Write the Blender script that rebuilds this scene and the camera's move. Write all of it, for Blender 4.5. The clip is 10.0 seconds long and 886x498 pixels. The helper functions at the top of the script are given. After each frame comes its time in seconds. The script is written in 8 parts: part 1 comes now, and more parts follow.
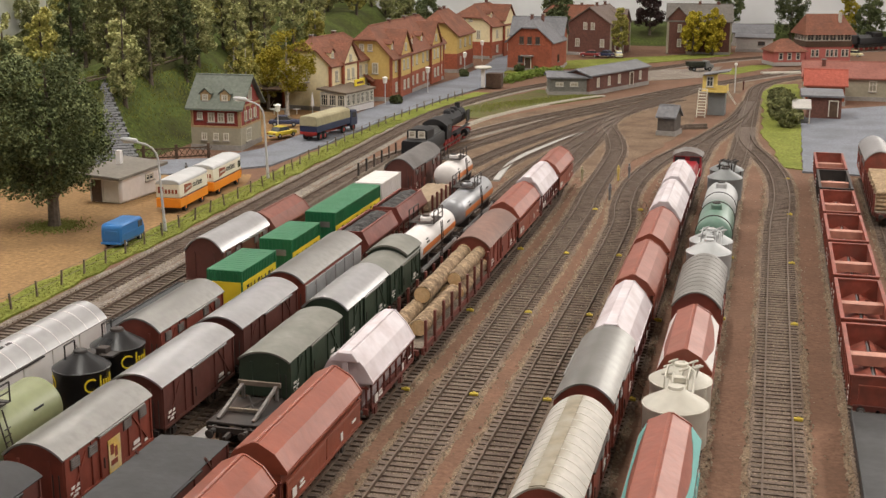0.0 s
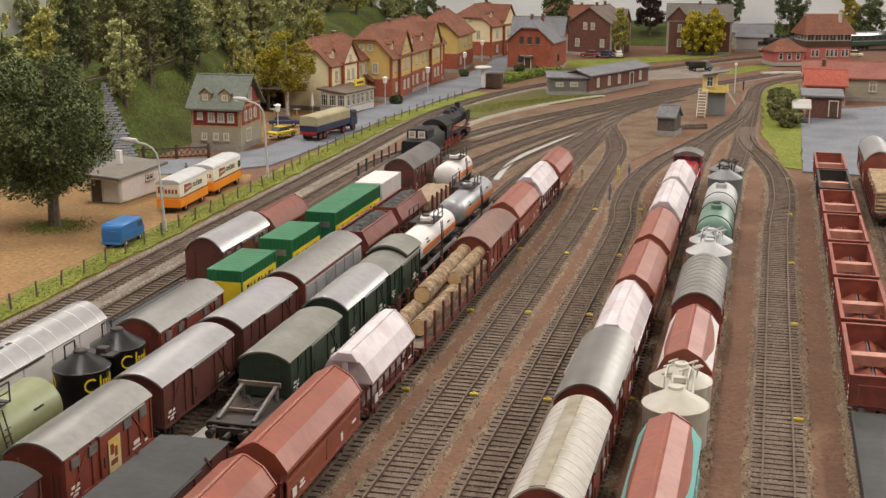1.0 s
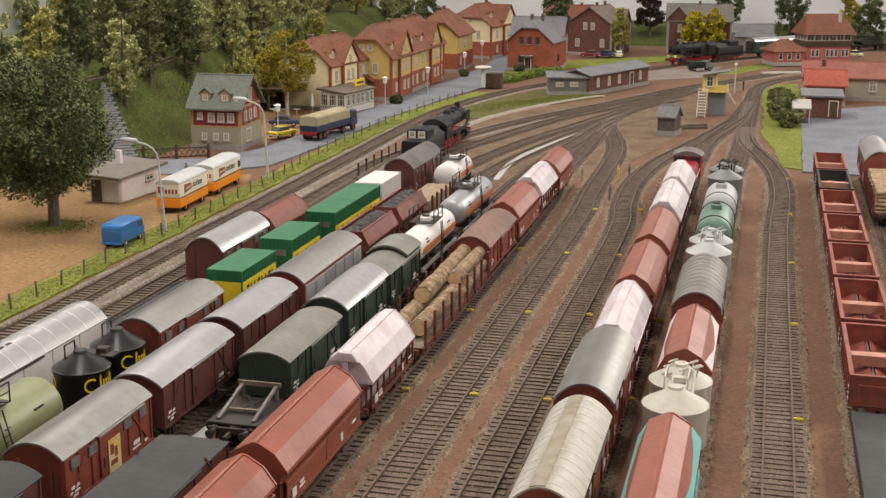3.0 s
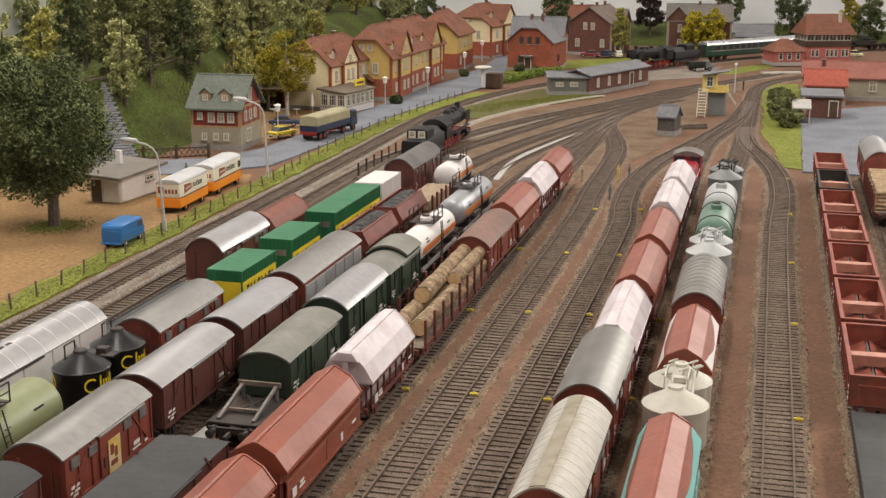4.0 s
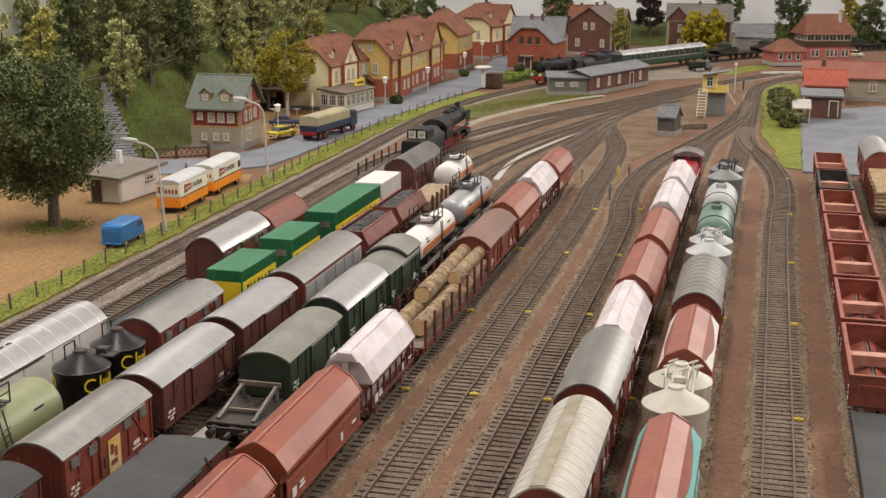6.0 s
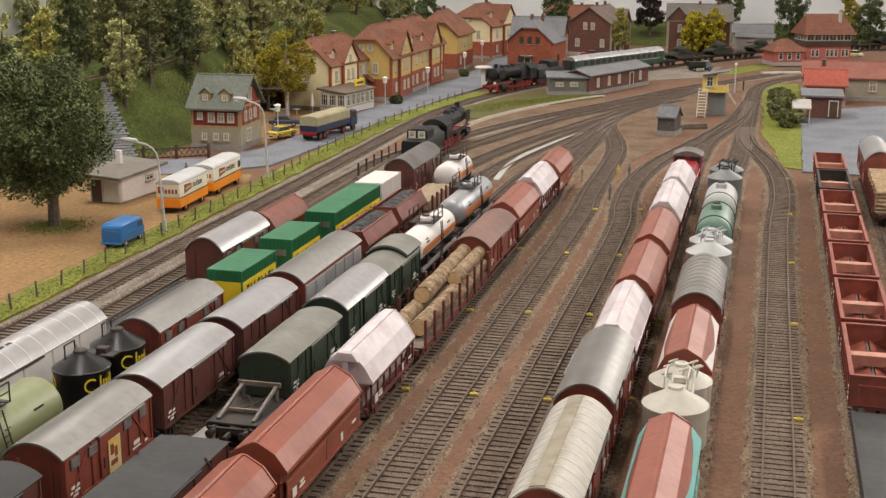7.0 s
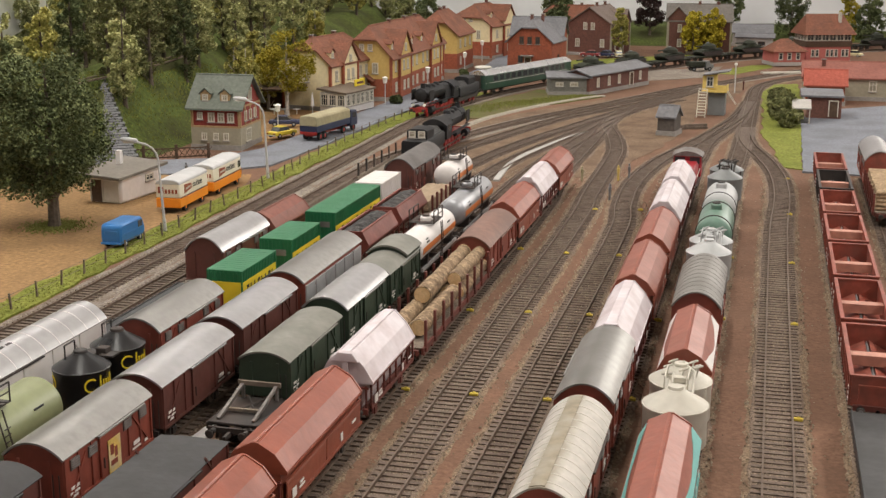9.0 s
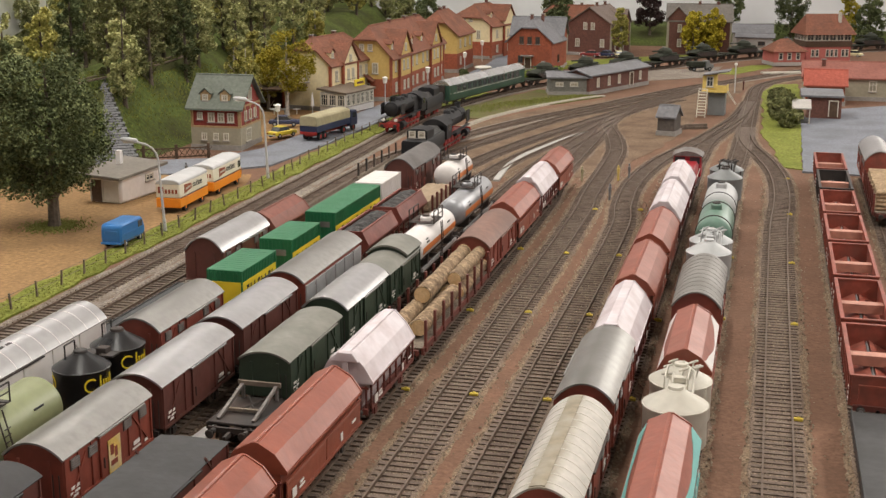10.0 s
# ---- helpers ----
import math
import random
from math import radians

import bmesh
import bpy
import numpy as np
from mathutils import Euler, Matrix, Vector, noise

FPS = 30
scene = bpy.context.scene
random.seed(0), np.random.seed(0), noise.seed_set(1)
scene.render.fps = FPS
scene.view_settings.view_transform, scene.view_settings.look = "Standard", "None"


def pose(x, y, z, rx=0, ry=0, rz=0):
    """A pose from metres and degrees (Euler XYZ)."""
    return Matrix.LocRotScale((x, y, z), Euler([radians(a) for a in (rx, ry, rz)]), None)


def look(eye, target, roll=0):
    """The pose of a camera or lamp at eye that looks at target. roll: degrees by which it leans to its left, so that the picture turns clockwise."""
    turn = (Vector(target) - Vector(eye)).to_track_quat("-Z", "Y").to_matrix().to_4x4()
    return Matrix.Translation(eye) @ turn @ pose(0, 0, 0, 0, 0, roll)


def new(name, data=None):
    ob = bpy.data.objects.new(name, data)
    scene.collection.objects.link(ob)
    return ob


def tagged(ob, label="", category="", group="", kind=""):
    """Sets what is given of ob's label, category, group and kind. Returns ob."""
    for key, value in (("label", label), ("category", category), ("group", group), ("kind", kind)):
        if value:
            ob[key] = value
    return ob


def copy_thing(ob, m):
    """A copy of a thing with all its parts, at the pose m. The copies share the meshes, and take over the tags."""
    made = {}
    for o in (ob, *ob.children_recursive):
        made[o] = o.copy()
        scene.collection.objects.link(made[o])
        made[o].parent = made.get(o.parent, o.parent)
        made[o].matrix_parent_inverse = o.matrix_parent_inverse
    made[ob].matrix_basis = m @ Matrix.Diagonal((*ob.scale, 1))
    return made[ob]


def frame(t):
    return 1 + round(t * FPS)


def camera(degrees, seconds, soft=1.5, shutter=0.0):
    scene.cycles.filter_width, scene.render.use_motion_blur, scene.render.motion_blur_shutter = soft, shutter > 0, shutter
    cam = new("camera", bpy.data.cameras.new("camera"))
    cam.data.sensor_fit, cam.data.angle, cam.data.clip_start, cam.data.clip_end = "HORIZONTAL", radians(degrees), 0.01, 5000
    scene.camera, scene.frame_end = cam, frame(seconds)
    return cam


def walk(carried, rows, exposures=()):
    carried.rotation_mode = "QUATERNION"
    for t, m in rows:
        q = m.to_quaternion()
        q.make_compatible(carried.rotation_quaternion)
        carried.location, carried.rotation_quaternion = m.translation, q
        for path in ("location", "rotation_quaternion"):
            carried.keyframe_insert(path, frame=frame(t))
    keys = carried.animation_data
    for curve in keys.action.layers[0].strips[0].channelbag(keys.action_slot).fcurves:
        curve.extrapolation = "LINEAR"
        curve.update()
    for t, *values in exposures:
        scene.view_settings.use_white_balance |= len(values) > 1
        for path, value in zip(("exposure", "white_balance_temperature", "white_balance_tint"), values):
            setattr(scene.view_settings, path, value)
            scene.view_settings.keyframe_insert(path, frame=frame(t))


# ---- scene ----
S = 1 / 87                                   # an H0 layout: builders work in prototype metres


def at(x, y, z=0.0, rx=0, ry=0, rz=0):
    return pose(x * S, y * S, z * S, rx, ry, rz)


EYE = Vector((0, 0, 25.7 * S))
AIM = EYE + Vector((-0.23991, 0.94050, -0.24062))
cam = camera(38.42, 10.0, soft=1.42, shutter=0.8)
walk(cam, [(0.0, look(EYE, AIM, 0.17)), (10.0, look(EYE, AIM, 0.17))])

# ---- light: a room with unseen area lamps, overhead and at the far wall ----
world = bpy.data.worlds.new("room_air")
world.use_nodes = True
world.node_tree.nodes["Background"].inputs[0].default_value = (1.0, 0.97, 0.93, 1)
world.node_tree.nodes["Background"].inputs[1].default_value = 0.10
scene.world = world
scene.view_settings.exposure = 0.0


def area_lamp(x, y, z, sx, sy, watts, rgb=(1.0, 0.95, 0.87)):
    lamp = bpy.data.lights.new("ceiling_luminaire", "AREA")
    lamp.shape, lamp.size, lamp.size_y, lamp.energy, lamp.color = "RECTANGLE", sx * S, sy * S, watts, rgb
    ob = new("ceiling_luminaire", lamp)
    ob.matrix_world = at(x, y, z)
    return ob


area_lamp(125, 45, 150, 22, 190, 42)
area_lamp(-25, 45, 160, 10, 130, 17)
area_lamp(-95, 150, 160, 14, 190, 27)
area_lamp(-30, 285, 160, 180, 14, 9)
# added unseen lamp at the windowless far wall, for gloss on right-hand facets
area_lamp(135, 343, 95, 150, 80, 40, (1.0, 0.95, 0.87)).matrix_world = at(135, 343, 95, rx=-90)




# ---- materials ----
def mat(name, rgb, rough=0.6, metal=0.0, vary=0.14, grain=0.5, bump=0.25, dirt=None, amount=0.3, size=3.0, stretch=None, spec=0.4, band=None):
    m = bpy.data.materials.new(name)
    m.use_nodes = True
    n, l = m.node_tree.nodes, m.node_tree.links
    b = n["Principled BSDF"]
    tc, info, add = n.new("ShaderNodeTexCoord"), n.new("ShaderNodeObjectInfo"), n.new("ShaderNodeVectorMath")
    add.operation = "ADD"
    l.new(tc.outputs["Object"], add.inputs[0])
    l.new(info.outputs["Random"], add.inputs[1])
    vec = add.outputs[0]
    if stretch:
        mp = n.new("ShaderNodeMapping")
        mp.inputs["Scale"].default_value = stretch
        l.new(vec, mp.inputs["Vector"])
        vec = mp.outputs[0]
    fine, wide = n.new("ShaderNodeTexNoise"), n.new("ShaderNodeTexNoise")
    for tex, wave, detail in ((fine, grain, 4), (wide, size, 5)):
        tex.inputs["Scale"].default_value, tex.inputs["Detail"].default_value = 87 / wave, detail
        l.new(vec, tex.inputs["Vector"])
    ramp = n.new("ShaderNodeMapRange")
    ramp.inputs["From Min"].default_value, ramp.inputs["From Max"].default_value = 0.3, 0.7
    l.new(fine.outputs[0], ramp.inputs[0])
    mix = n.new("ShaderNodeMix")
    mix.data_type = "RGBA"
    mix.inputs[6].default_value = (*[c * (1 - vary) for c in rgb], 1)
    mix.inputs[7].default_value = (*[min(1, c * (1 + vary)) for c in rgb], 1)
    l.new(ramp.outputs[0], mix.inputs[0])
    last = mix.outputs[2]
    cut = n.new("ShaderNodeMapRange")
    cut.inputs["From Min"].default_value, cut.inputs["From Max"].default_value = 0.42, 0.68
    cut.inputs["To Max"].default_value = amount
    l.new(wide.outputs[0], cut.inputs[0])
    mix2 = n.new("ShaderNodeMix")
    mix2.data_type = "RGBA"
    mix2.inputs[7].default_value = (*(dirt or [c * 0.55 for c in rgb]), 1)
    l.new(last, mix2.inputs[6])
    if band:
        # one long uneven band along y, at x = band[0], about band[1] wide
        sep, sub_, ab, wob, rim = n.new("ShaderNodeSeparateXYZ"), n.new("ShaderNodeMath"), n.new("ShaderNodeMath"), n.new("ShaderNodeMath"), n.new("ShaderNodeMapRange")
        sub_.operation, ab.operation, wob.operation = "SUBTRACT", "ABSOLUTE", "MULTIPLY_ADD"
        l.new(tc.outputs["Object"], sep.inputs[0])
        l.new(sep.outputs[0], sub_.inputs[0])
        sub_.inputs[1].default_value = band[0] * S
        l.new(sub_.outputs[0], ab.inputs[0])
        l.new(wide.outputs[0], wob.inputs[0])
        wob.inputs[1].default_value = -band[1] * S
        l.new(ab.outputs[0], wob.inputs[2])
        rim.inputs["From Min"].default_value, rim.inputs["From Max"].default_value = band[2] * S, -band[2] * S
        rim.inputs["To Max"].default_value = amount
        l.new(wob.outputs[0], rim.inputs[0])
        cut = rim
    l.new(cut.outputs[0], mix2.inputs[0])
    l.new(mix2.outputs[2], b.inputs["Base Color"])
    rr = n.new("ShaderNodeMapRange")
    rr.inputs["To Min"].default_value, rr.inputs["To Max"].default_value = max(0.05, rough - 0.12), min(1, rough + 0.12)
    l.new(wide.outputs[0], rr.inputs[0])
    l.new(rr.outputs[0], b.inputs["Roughness"])
    b.inputs["Metallic"].default_value = metal
    b.inputs["Specular IOR Level"].default_value = spec
    if bump:
        bp = n.new("ShaderNodeBump")
        bp.inputs["Strength"].default_value, bp.inputs["Distance"].default_value = bump, 0.08 * S
        l.new(fine.outputs[0], bp.inputs["Height"])
        l.new(bp.outputs[0], b.inputs["Normal"])
    return m


EARTH = mat("red_brown_earth", (0.182, 0.104, 0.070), 0.95, vary=0.25, grain=0.25, bump=0.6, dirt=(0.138, 0.082, 0.057), amount=0.8, size=6, spec=0.1)
# sand kept dark, with darker patches, to hold the big tree's shade
OCHRE = mat("ochre_sand", (0.30, 0.185, 0.088), 0.95, vary=0.28, grain=0.4, bump=0.7, dirt=(0.20, 0.125, 0.065), amount=0.85, size=6, spec=0.1)
GRASS = mat("grass_mat", (0.195, 0.21, 0.045), 0.95, vary=0.4, grain=0.35, bump=1.0, dirt=(0.115, 0.14, 0.025), amount=0.7, size=4, spec=0.1)
HILLGRASS = mat("hill_grass", (0.070, 0.090, 0.022), 0.95, vary=0.5, grain=0.5, bump=1.0, dirt=(0.042, 0.040, 0.016), amount=0.85, size=7, spec=0.1)
BALLAST = mat("grey_ballast", (0.24, 0.21, 0.18), 0.95, vary=0.6, grain=0.16, bump=1.0, dirt=(0.16, 0.12, 0.09), amount=0.6, size=4, spec=0.1)
TANGROUND = mat("tan_gravel_ground", (0.185, 0.128, 0.086), 0.95, vary=0.45, grain=0.25, bump=0.9, dirt=(0.115, 0.076, 0.053), amount=0.9, size=3.5, spec=0.1)
DARKBALLAST = mat("sooty_ballast", (0.20, 0.15, 0.115), 0.95, vary=0.65, grain=0.14, bump=1.0, dirt=(0.10, 0.072, 0.056), amount=0.6, size=4, spec=0.1)
FRINGE = mat("tan_gravel_fringe", (0.225, 0.165, 0.112), 0.95, vary=0.6, grain=0.15, bump=1.0, dirt=(0.15, 0.095, 0.066), amount=0.9, size=1.4, spec=0.1)
ROAD = mat("blue_grey_road", (0.19, 0.20, 0.228), 0.85, vary=0.2, grain=0.3, bump=0.5, dirt=(0.13, 0.135, 0.15), amount=0.7, size=5, spec=0.2)
SLEEPER = mat("weathered_sleeper", (0.115, 0.083, 0.064), 0.9, vary=0.4, grain=0.22, bump=0.7, dirt=(0.21, 0.165, 0.13), amount=0.65, size=1.0)
RAIL = mat("rusty_rail", (0.135, 0.092, 0.066), 0.55, 0.35, vary=0.25, grain=0.3, bump=0.2, dirt=(0.2, 0.165, 0.135), amount=0.5, size=2)
BOX_RED = mat("oxide_red_paint", (0.23, 0.058, 0.038), 0.5, dirt=(0.14, 0.04, 0.03), amount=0.6)
LID_RED = mat("brick_red_lid_paint", (0.262, 0.068, 0.038), 0.44, vary=0.12, dirt=(0.185, 0.058, 0.038), amount=0.6, size=2.5, spec=0.5)
OPEN_RED = mat("orange_red_paint", (0.27, 0.068, 0.044), 0.55, vary=0.2, dirt=(0.17, 0.062, 0.046), amount=0.8, size=1.6)
BROWN = mat("dark_brown_paint", (0.125, 0.043, 0.034), 0.5, dirt=(0.085, 0.036, 0.028), amount=0.6)
GREEN_W = mat("dark_green_paint", (0.035, 0.055, 0.035), 0.55, dirt=(0.025, 0.035, 0.024), amount=0.5)
SILVER = mat("silver_roof", (0.42, 0.415, 0.42), 0.34, 0.7, vary=0.08, dirt=(0.28, 0.27, 0.265), amount=0.5, size=5, bump=0.1)
# darker in a band just left of the crown, paler towards the eaves
GREYROOF = mat("grey_roof", (0.29, 0.282, 0.268), 0.42, 0.4, vary=0.12, dirt=(0.12, 0.112, 0.10), amount=0.85, bump=0.12, size=4, band=(-0.25, 1.3, 0.55))
GREENROOF = mat("green_grey_roof", (0.20, 0.196, 0.17), 0.5, 0.2, vary=0.12, dirt=(0.14, 0.14, 0.12), amount=0.5, bump=0.1)
DARKROOF = mat("dark_grey_roof", (0.052, 0.052, 0.053), 0.65, vary=0.15, dirt=(0.036, 0.035, 0.035), amount=0.6, spec=0.3)
CREAMROOF = mat("cream_stained_roof", (0.46, 0.435, 0.395), 0.6, vary=0.12, dirt=(0.27, 0.235, 0.175), amount=0.8, size=2.5, band=(-0.2, 0.95, 0.2))
WHITE = mat("white_paint", (0.70, 0.675, 0.66), 0.42, vary=0.05, dirt=(0.54, 0.5, 0.46), amount=0.4, bump=0.06)
PINKWHITE = mat("worn_white_lid", (0.60, 0.545, 0.57), 0.5, vary=0.09, grain=0.7, dirt=(0.40, 0.31, 0.31), amount=0.55, size=1.8, bump=0.1)
CREAM = mat("cream_plastic", (0.55, 0.525, 0.455), 0.48, vary=0.07, dirt=(0.45, 0.415, 0.34), amount=0.5, bump=0.06)
FRAME = mat("black_frame", (0.028, 0.024, 0.022), 0.65, dirt=(0.07, 0.045, 0.035), amount=0.6)
FRAME_RED = mat("oxide_frame", (0.15, 0.04, 0.03), 0.6, dirt=(0.07, 0.03, 0.025), amount=0.6)
BLACK = mat("black_gloss", (0.012, 0.012, 0.013), 0.3, dirt=(0.03, 0.03, 0.03), amount=0.3, bump=0.05)
LOCO = mat("sooty_black", (0.016, 0.016, 0.018), 0.62, dirt=(0.034, 0.031, 0.029), amount=0.5, spec=0.25)
STEEL = mat("wheel_steel", (0.10, 0.075, 0.06), 0.5, 0.5, dirt=(0.2, 0.18, 0.16), amount=0.4)
WHEELRED = mat("red_wheel", (0.34, 0.025, 0.02), 0.5, dirt=(0.14, 0.03, 0.025), amount=0.5)
CONT_G = mat("container_green", (0.018, 0.155, 0.062), 0.42, vary=0.08, dirt=(0.022, 0.115, 0.05), amount=0.5, bump=0.05)
YELLOW = mat("bright_yellow", (0.80, 0.62, 0.03), 0.5, vary=0.05, dirt=(0.6, 0.44, 0.05), amount=0.3, bump=0.05)
MARKER = mat("dull_yellow_plastic", (0.60, 0.46, 0.05), 0.6, vary=0.15, dirt=(0.36, 0.27, 0.06), amount=0.7, size=0.3, bump=0.1)
ORANGE = mat("orange_paint", (0.86, 0.28, 0.02), 0.4, vary=0.04, dirt=(0.7, 0.2, 0.02), amount=0.3, bump=0.04)
STRIPE = mat("orange_stripe", (0.62, 0.20, 0.05), 0.45, vary=0.05, bump=0)
ZINC = mat("dull_zinc", (0.17, 0.155, 0.145), 0.6, 0.2, vary=0.2, dirt=(0.1, 0.07, 0.06), amount=0.6, size=0.8)
OLIVE = mat("olive_tank", (0.23, 0.25, 0.13), 0.4, vary=0.06, dirt=(0.17, 0.19, 0.1), amount=0.4, bump=0.05)
TANKGREEN = mat("grey_green_tank", (0.12, 0.21, 0.16), 0.4, vary=0.06, dirt=(0.08, 0.14, 0.11), amount=0.5, bump=0.05)
TANKGREY = mat("silver_grey_tank", (0.36, 0.37, 0.39), 0.35, 0.4, vary=0.06, dirt=(0.25, 0.26, 0.27), amount=0.4, bump=0.05)
SILOGREY = mat("pale_grey_silo", (0.42, 0.43, 0.43), 0.5, 0.1, vary=0.06, dirt=(0.3, 0.31, 0.31), amount=0.4, bump=0.05)
SLATEGREY = mat("slate_grey_silo", (0.19, 0.20, 0.20), 0.5, 0.1, vary=0.08, dirt=(0.13, 0.14, 0.14), amount=0.4, bump=0.05)
HOPPER_RED = mat("weathered_hopper_red", (0.19, 0.05, 0.036), 0.55, dirt=(0.11, 0.036, 0.028), amount=0.6, size=2.5)
PANEL = mat("silver_panel_paint", (0.42, 0.42, 0.43), 0.45, 0.2, vary=0.08, dirt=(0.3, 0.29, 0.28), amount=0.5)
STAIN = mat("tan_roof_stain", (0.25, 0.215, 0.155), 0.75, vary=0.2, dirt=(0.36, 0.33, 0.27), amount=0.8, size=1.6)
FIREWOOD = mat("weathered_firewood", (0.40, 0.29, 0.18), 0.9, vary=0.4, grain=0.2, dirt=(0.22, 0.15, 0.09), amount=0.7, size=0.8)
TEAL = mat("teal_decal", (0.16, 0.42, 0.40), 0.5, vary=0.05, bump=0)
COAL = mat("coal", (0.03, 0.028, 0.027), 0.6, vary=0.5, grain=0.2, bump=0.8)
BARK = mat("log_bark", (0.30, 0.21, 0.125), 0.9, vary=0.55, grain=0.22, bump=1.0, dirt=(0.11, 0.07, 0.042), amount=0.9, size=0.8)
CUT = mat("log_cut_end", (0.66, 0.47, 0.26), 0.85, vary=0.15, grain=0.12, dirt=(0.5, 0.3, 0.13), amount=0.5, size=0.5)
PLANK = mat("grey_planks", (0.22, 0.18, 0.14), 0.85, vary=0.25, grain=0.3, dirt=(0.13, 0.1, 0.08), amount=0.6, size=2)
TIMBER = mat("fresh_timber", (0.32, 0.24, 0.16), 0.8, vary=0.15, grain=0.3, dirt=(0.22, 0.16, 0.10), amount=0.6, size=1.5)
LETTER = mat("white_lettering", (0.75, 0.72, 0.68), 0.6, vary=0.05, bump=0)
DARKLETTER = mat("dark_lettering", (0.03, 0.03, 0.03), 0.6, vary=0.05, bump=0)


# ---- mesh building ----
class Shape:
    """Collects solids in prototype metres."""

    def __init__(self):
        self.v, self.f, self.flat = [], [], []

    def add(self, verts, faces):
        k = len(self.v)
        self.v += [tuple(p) for p in verts]
        self.f += [tuple(i + k for i in f) for f in faces]
        return self

    def box(self, x, y, z, sx, sy, sz, rz=0.0, rx=0.0, ry=0.0):
        """A box round its centre."""
        m = Euler((radians(rx), radians(ry), radians(rz))).to_matrix()
        c = Vector((x, y, z))
        p = [c + m @ Vector((a * sx / 2, b * sy / 2, d * sz / 2)) for d in (-1, 1) for a, b in ((-1, -1), (1, -1), (1, 1), (-1, 1))]
        return self.add(p, [(3, 2, 1, 0), (4, 5, 6, 7), (0, 1, 5, 4), (1, 2, 6, 5), (2, 3, 7, 6), (3, 0, 4, 7)])

    def rod(self, a, b, r, seg=8, r2=None):
        a, b = Vector(a), Vector(b)
        q = (b - a).to_track_quat("Z", "Y")
        r2 = r if r2 is None else r2
        p = [e + q @ Vector((math.cos(t) * s, math.sin(t) * s, 0)) for e, s in ((a, r), (b, r2)) for t in [2 * math.pi * i / seg for i in range(seg)]]
        return self.add(p, [(i, (i + 1) % seg, seg + (i + 1) % seg, seg + i) for i in range(seg)] + [tuple(range(seg - 1, -1, -1)), tuple(range(seg, 2 * seg))])

    def along(self, profile, y0, y1):
        """A closed (x, z) outline, counter-clockwise seen from -y, run from y0 to y1."""
        n = len(profile)
        p = [(x, y, z) for y in (y0, y1) for x, z in profile]
        return self.add(p, [(i, (i + 1) % n, n + (i + 1) % n, n + i) for i in range(n)] + [tuple(range(n - 1, -1, -1)), tuple(range(n, 2 * n))])

    def turn(self, profile, seg=24, centre=(0, 0, 0), axis="Z"):
        """(r, h) pairs turned about an axis."""
        c, p, n = Vector(centre), [], len(profile)
        for i in range(seg):
            t = 2 * math.pi * i / seg
            for r, h in profile:
                a, b = r * math.cos(t), r * math.sin(t)
                p.append(c + Vector((a, b, h) if axis == "Z" else ((a, h, b) if axis == "Y" else (h, a, b))))
        f = [(i * n + j, (i + 1) % seg * n + j, (i + 1) % seg * n + j + 1, i * n + j + 1) for i in range(seg) for j in range(n - 1)]
        if axis == "Y":
            f = [q[::-1] for q in f]
        return self.add(p, f)

    def mesh(self, name, material, smooth=False):
        me = bpy.data.meshes.new(name)
        me.from_pydata([(x * S, y * S, z * S) for x, y, z in self.v], [], self.f)
        bm = bmesh.new()
        bm.from_mesh(me)
        bmesh.ops.remove_doubles(bm, verts=bm.verts, dist=1e-7) if smooth else None
        bmesh.ops.recalc_face_normals(bm, faces=bm.faces)
        bm.to_mesh(me)
        bm.free()
        if smooth:
            me.polygons.foreach_set("use_smooth", [True] * len(me.polygons))
            me.set_sharp_from_angle(angle=radians(38))
        me.materials.append(material)
        return me


def thing(name, label, category, m, group="", kind=""):
    ob = new(name)
    ob.empty_display_size = 0.01
    ob.matrix_world = m
    return tagged(ob, label, category, group, kind)


def part(name, shape, material, parent, label="", smooth=False, bevel=0.0, where=None):
    me = shape if isinstance(shape, bpy.types.Mesh) else shape.mesh(name, material, smooth)
    ob = new(name, me)
    ob.parent = parent
    if where:
        ob.matrix_basis = where
    if bevel:
        b = ob.modifiers.new("edge", "BEVEL")
        b.width, b.segments, b.limit_method, b.angle_limit = bevel * S, 2, "ANGLE", radians(35)
        me.polygons.foreach_set("use_smooth", [True] * len(me.polygons))
        me.set_sharp_from_angle(angle=radians(38))
    if label:
        ob["label"] = label
    return ob


def marks(shape, material, parent, label):
    """Bars of lettering, each a part."""
    for i in range(0, len(shape.v), 8):
        one = Shape().add(shape.v[i:i + 8], [(3, 2, 1, 0), (4, 5, 6, 7), (0, 1, 5, 4), (1, 2, 6, 5), (2, 3, 7, 6), (3, 0, 4, 7)])
        part("lettering", one, material, parent, label)


def solid(name, shape, material, label, category, m=None, smooth=False, bevel=0.0, kind="", group=""):
    """A thing of one mesh."""
    ob = part(name, shape, material, None, label, smooth, bevel, m)
    return tagged(ob, label, category, group, kind)


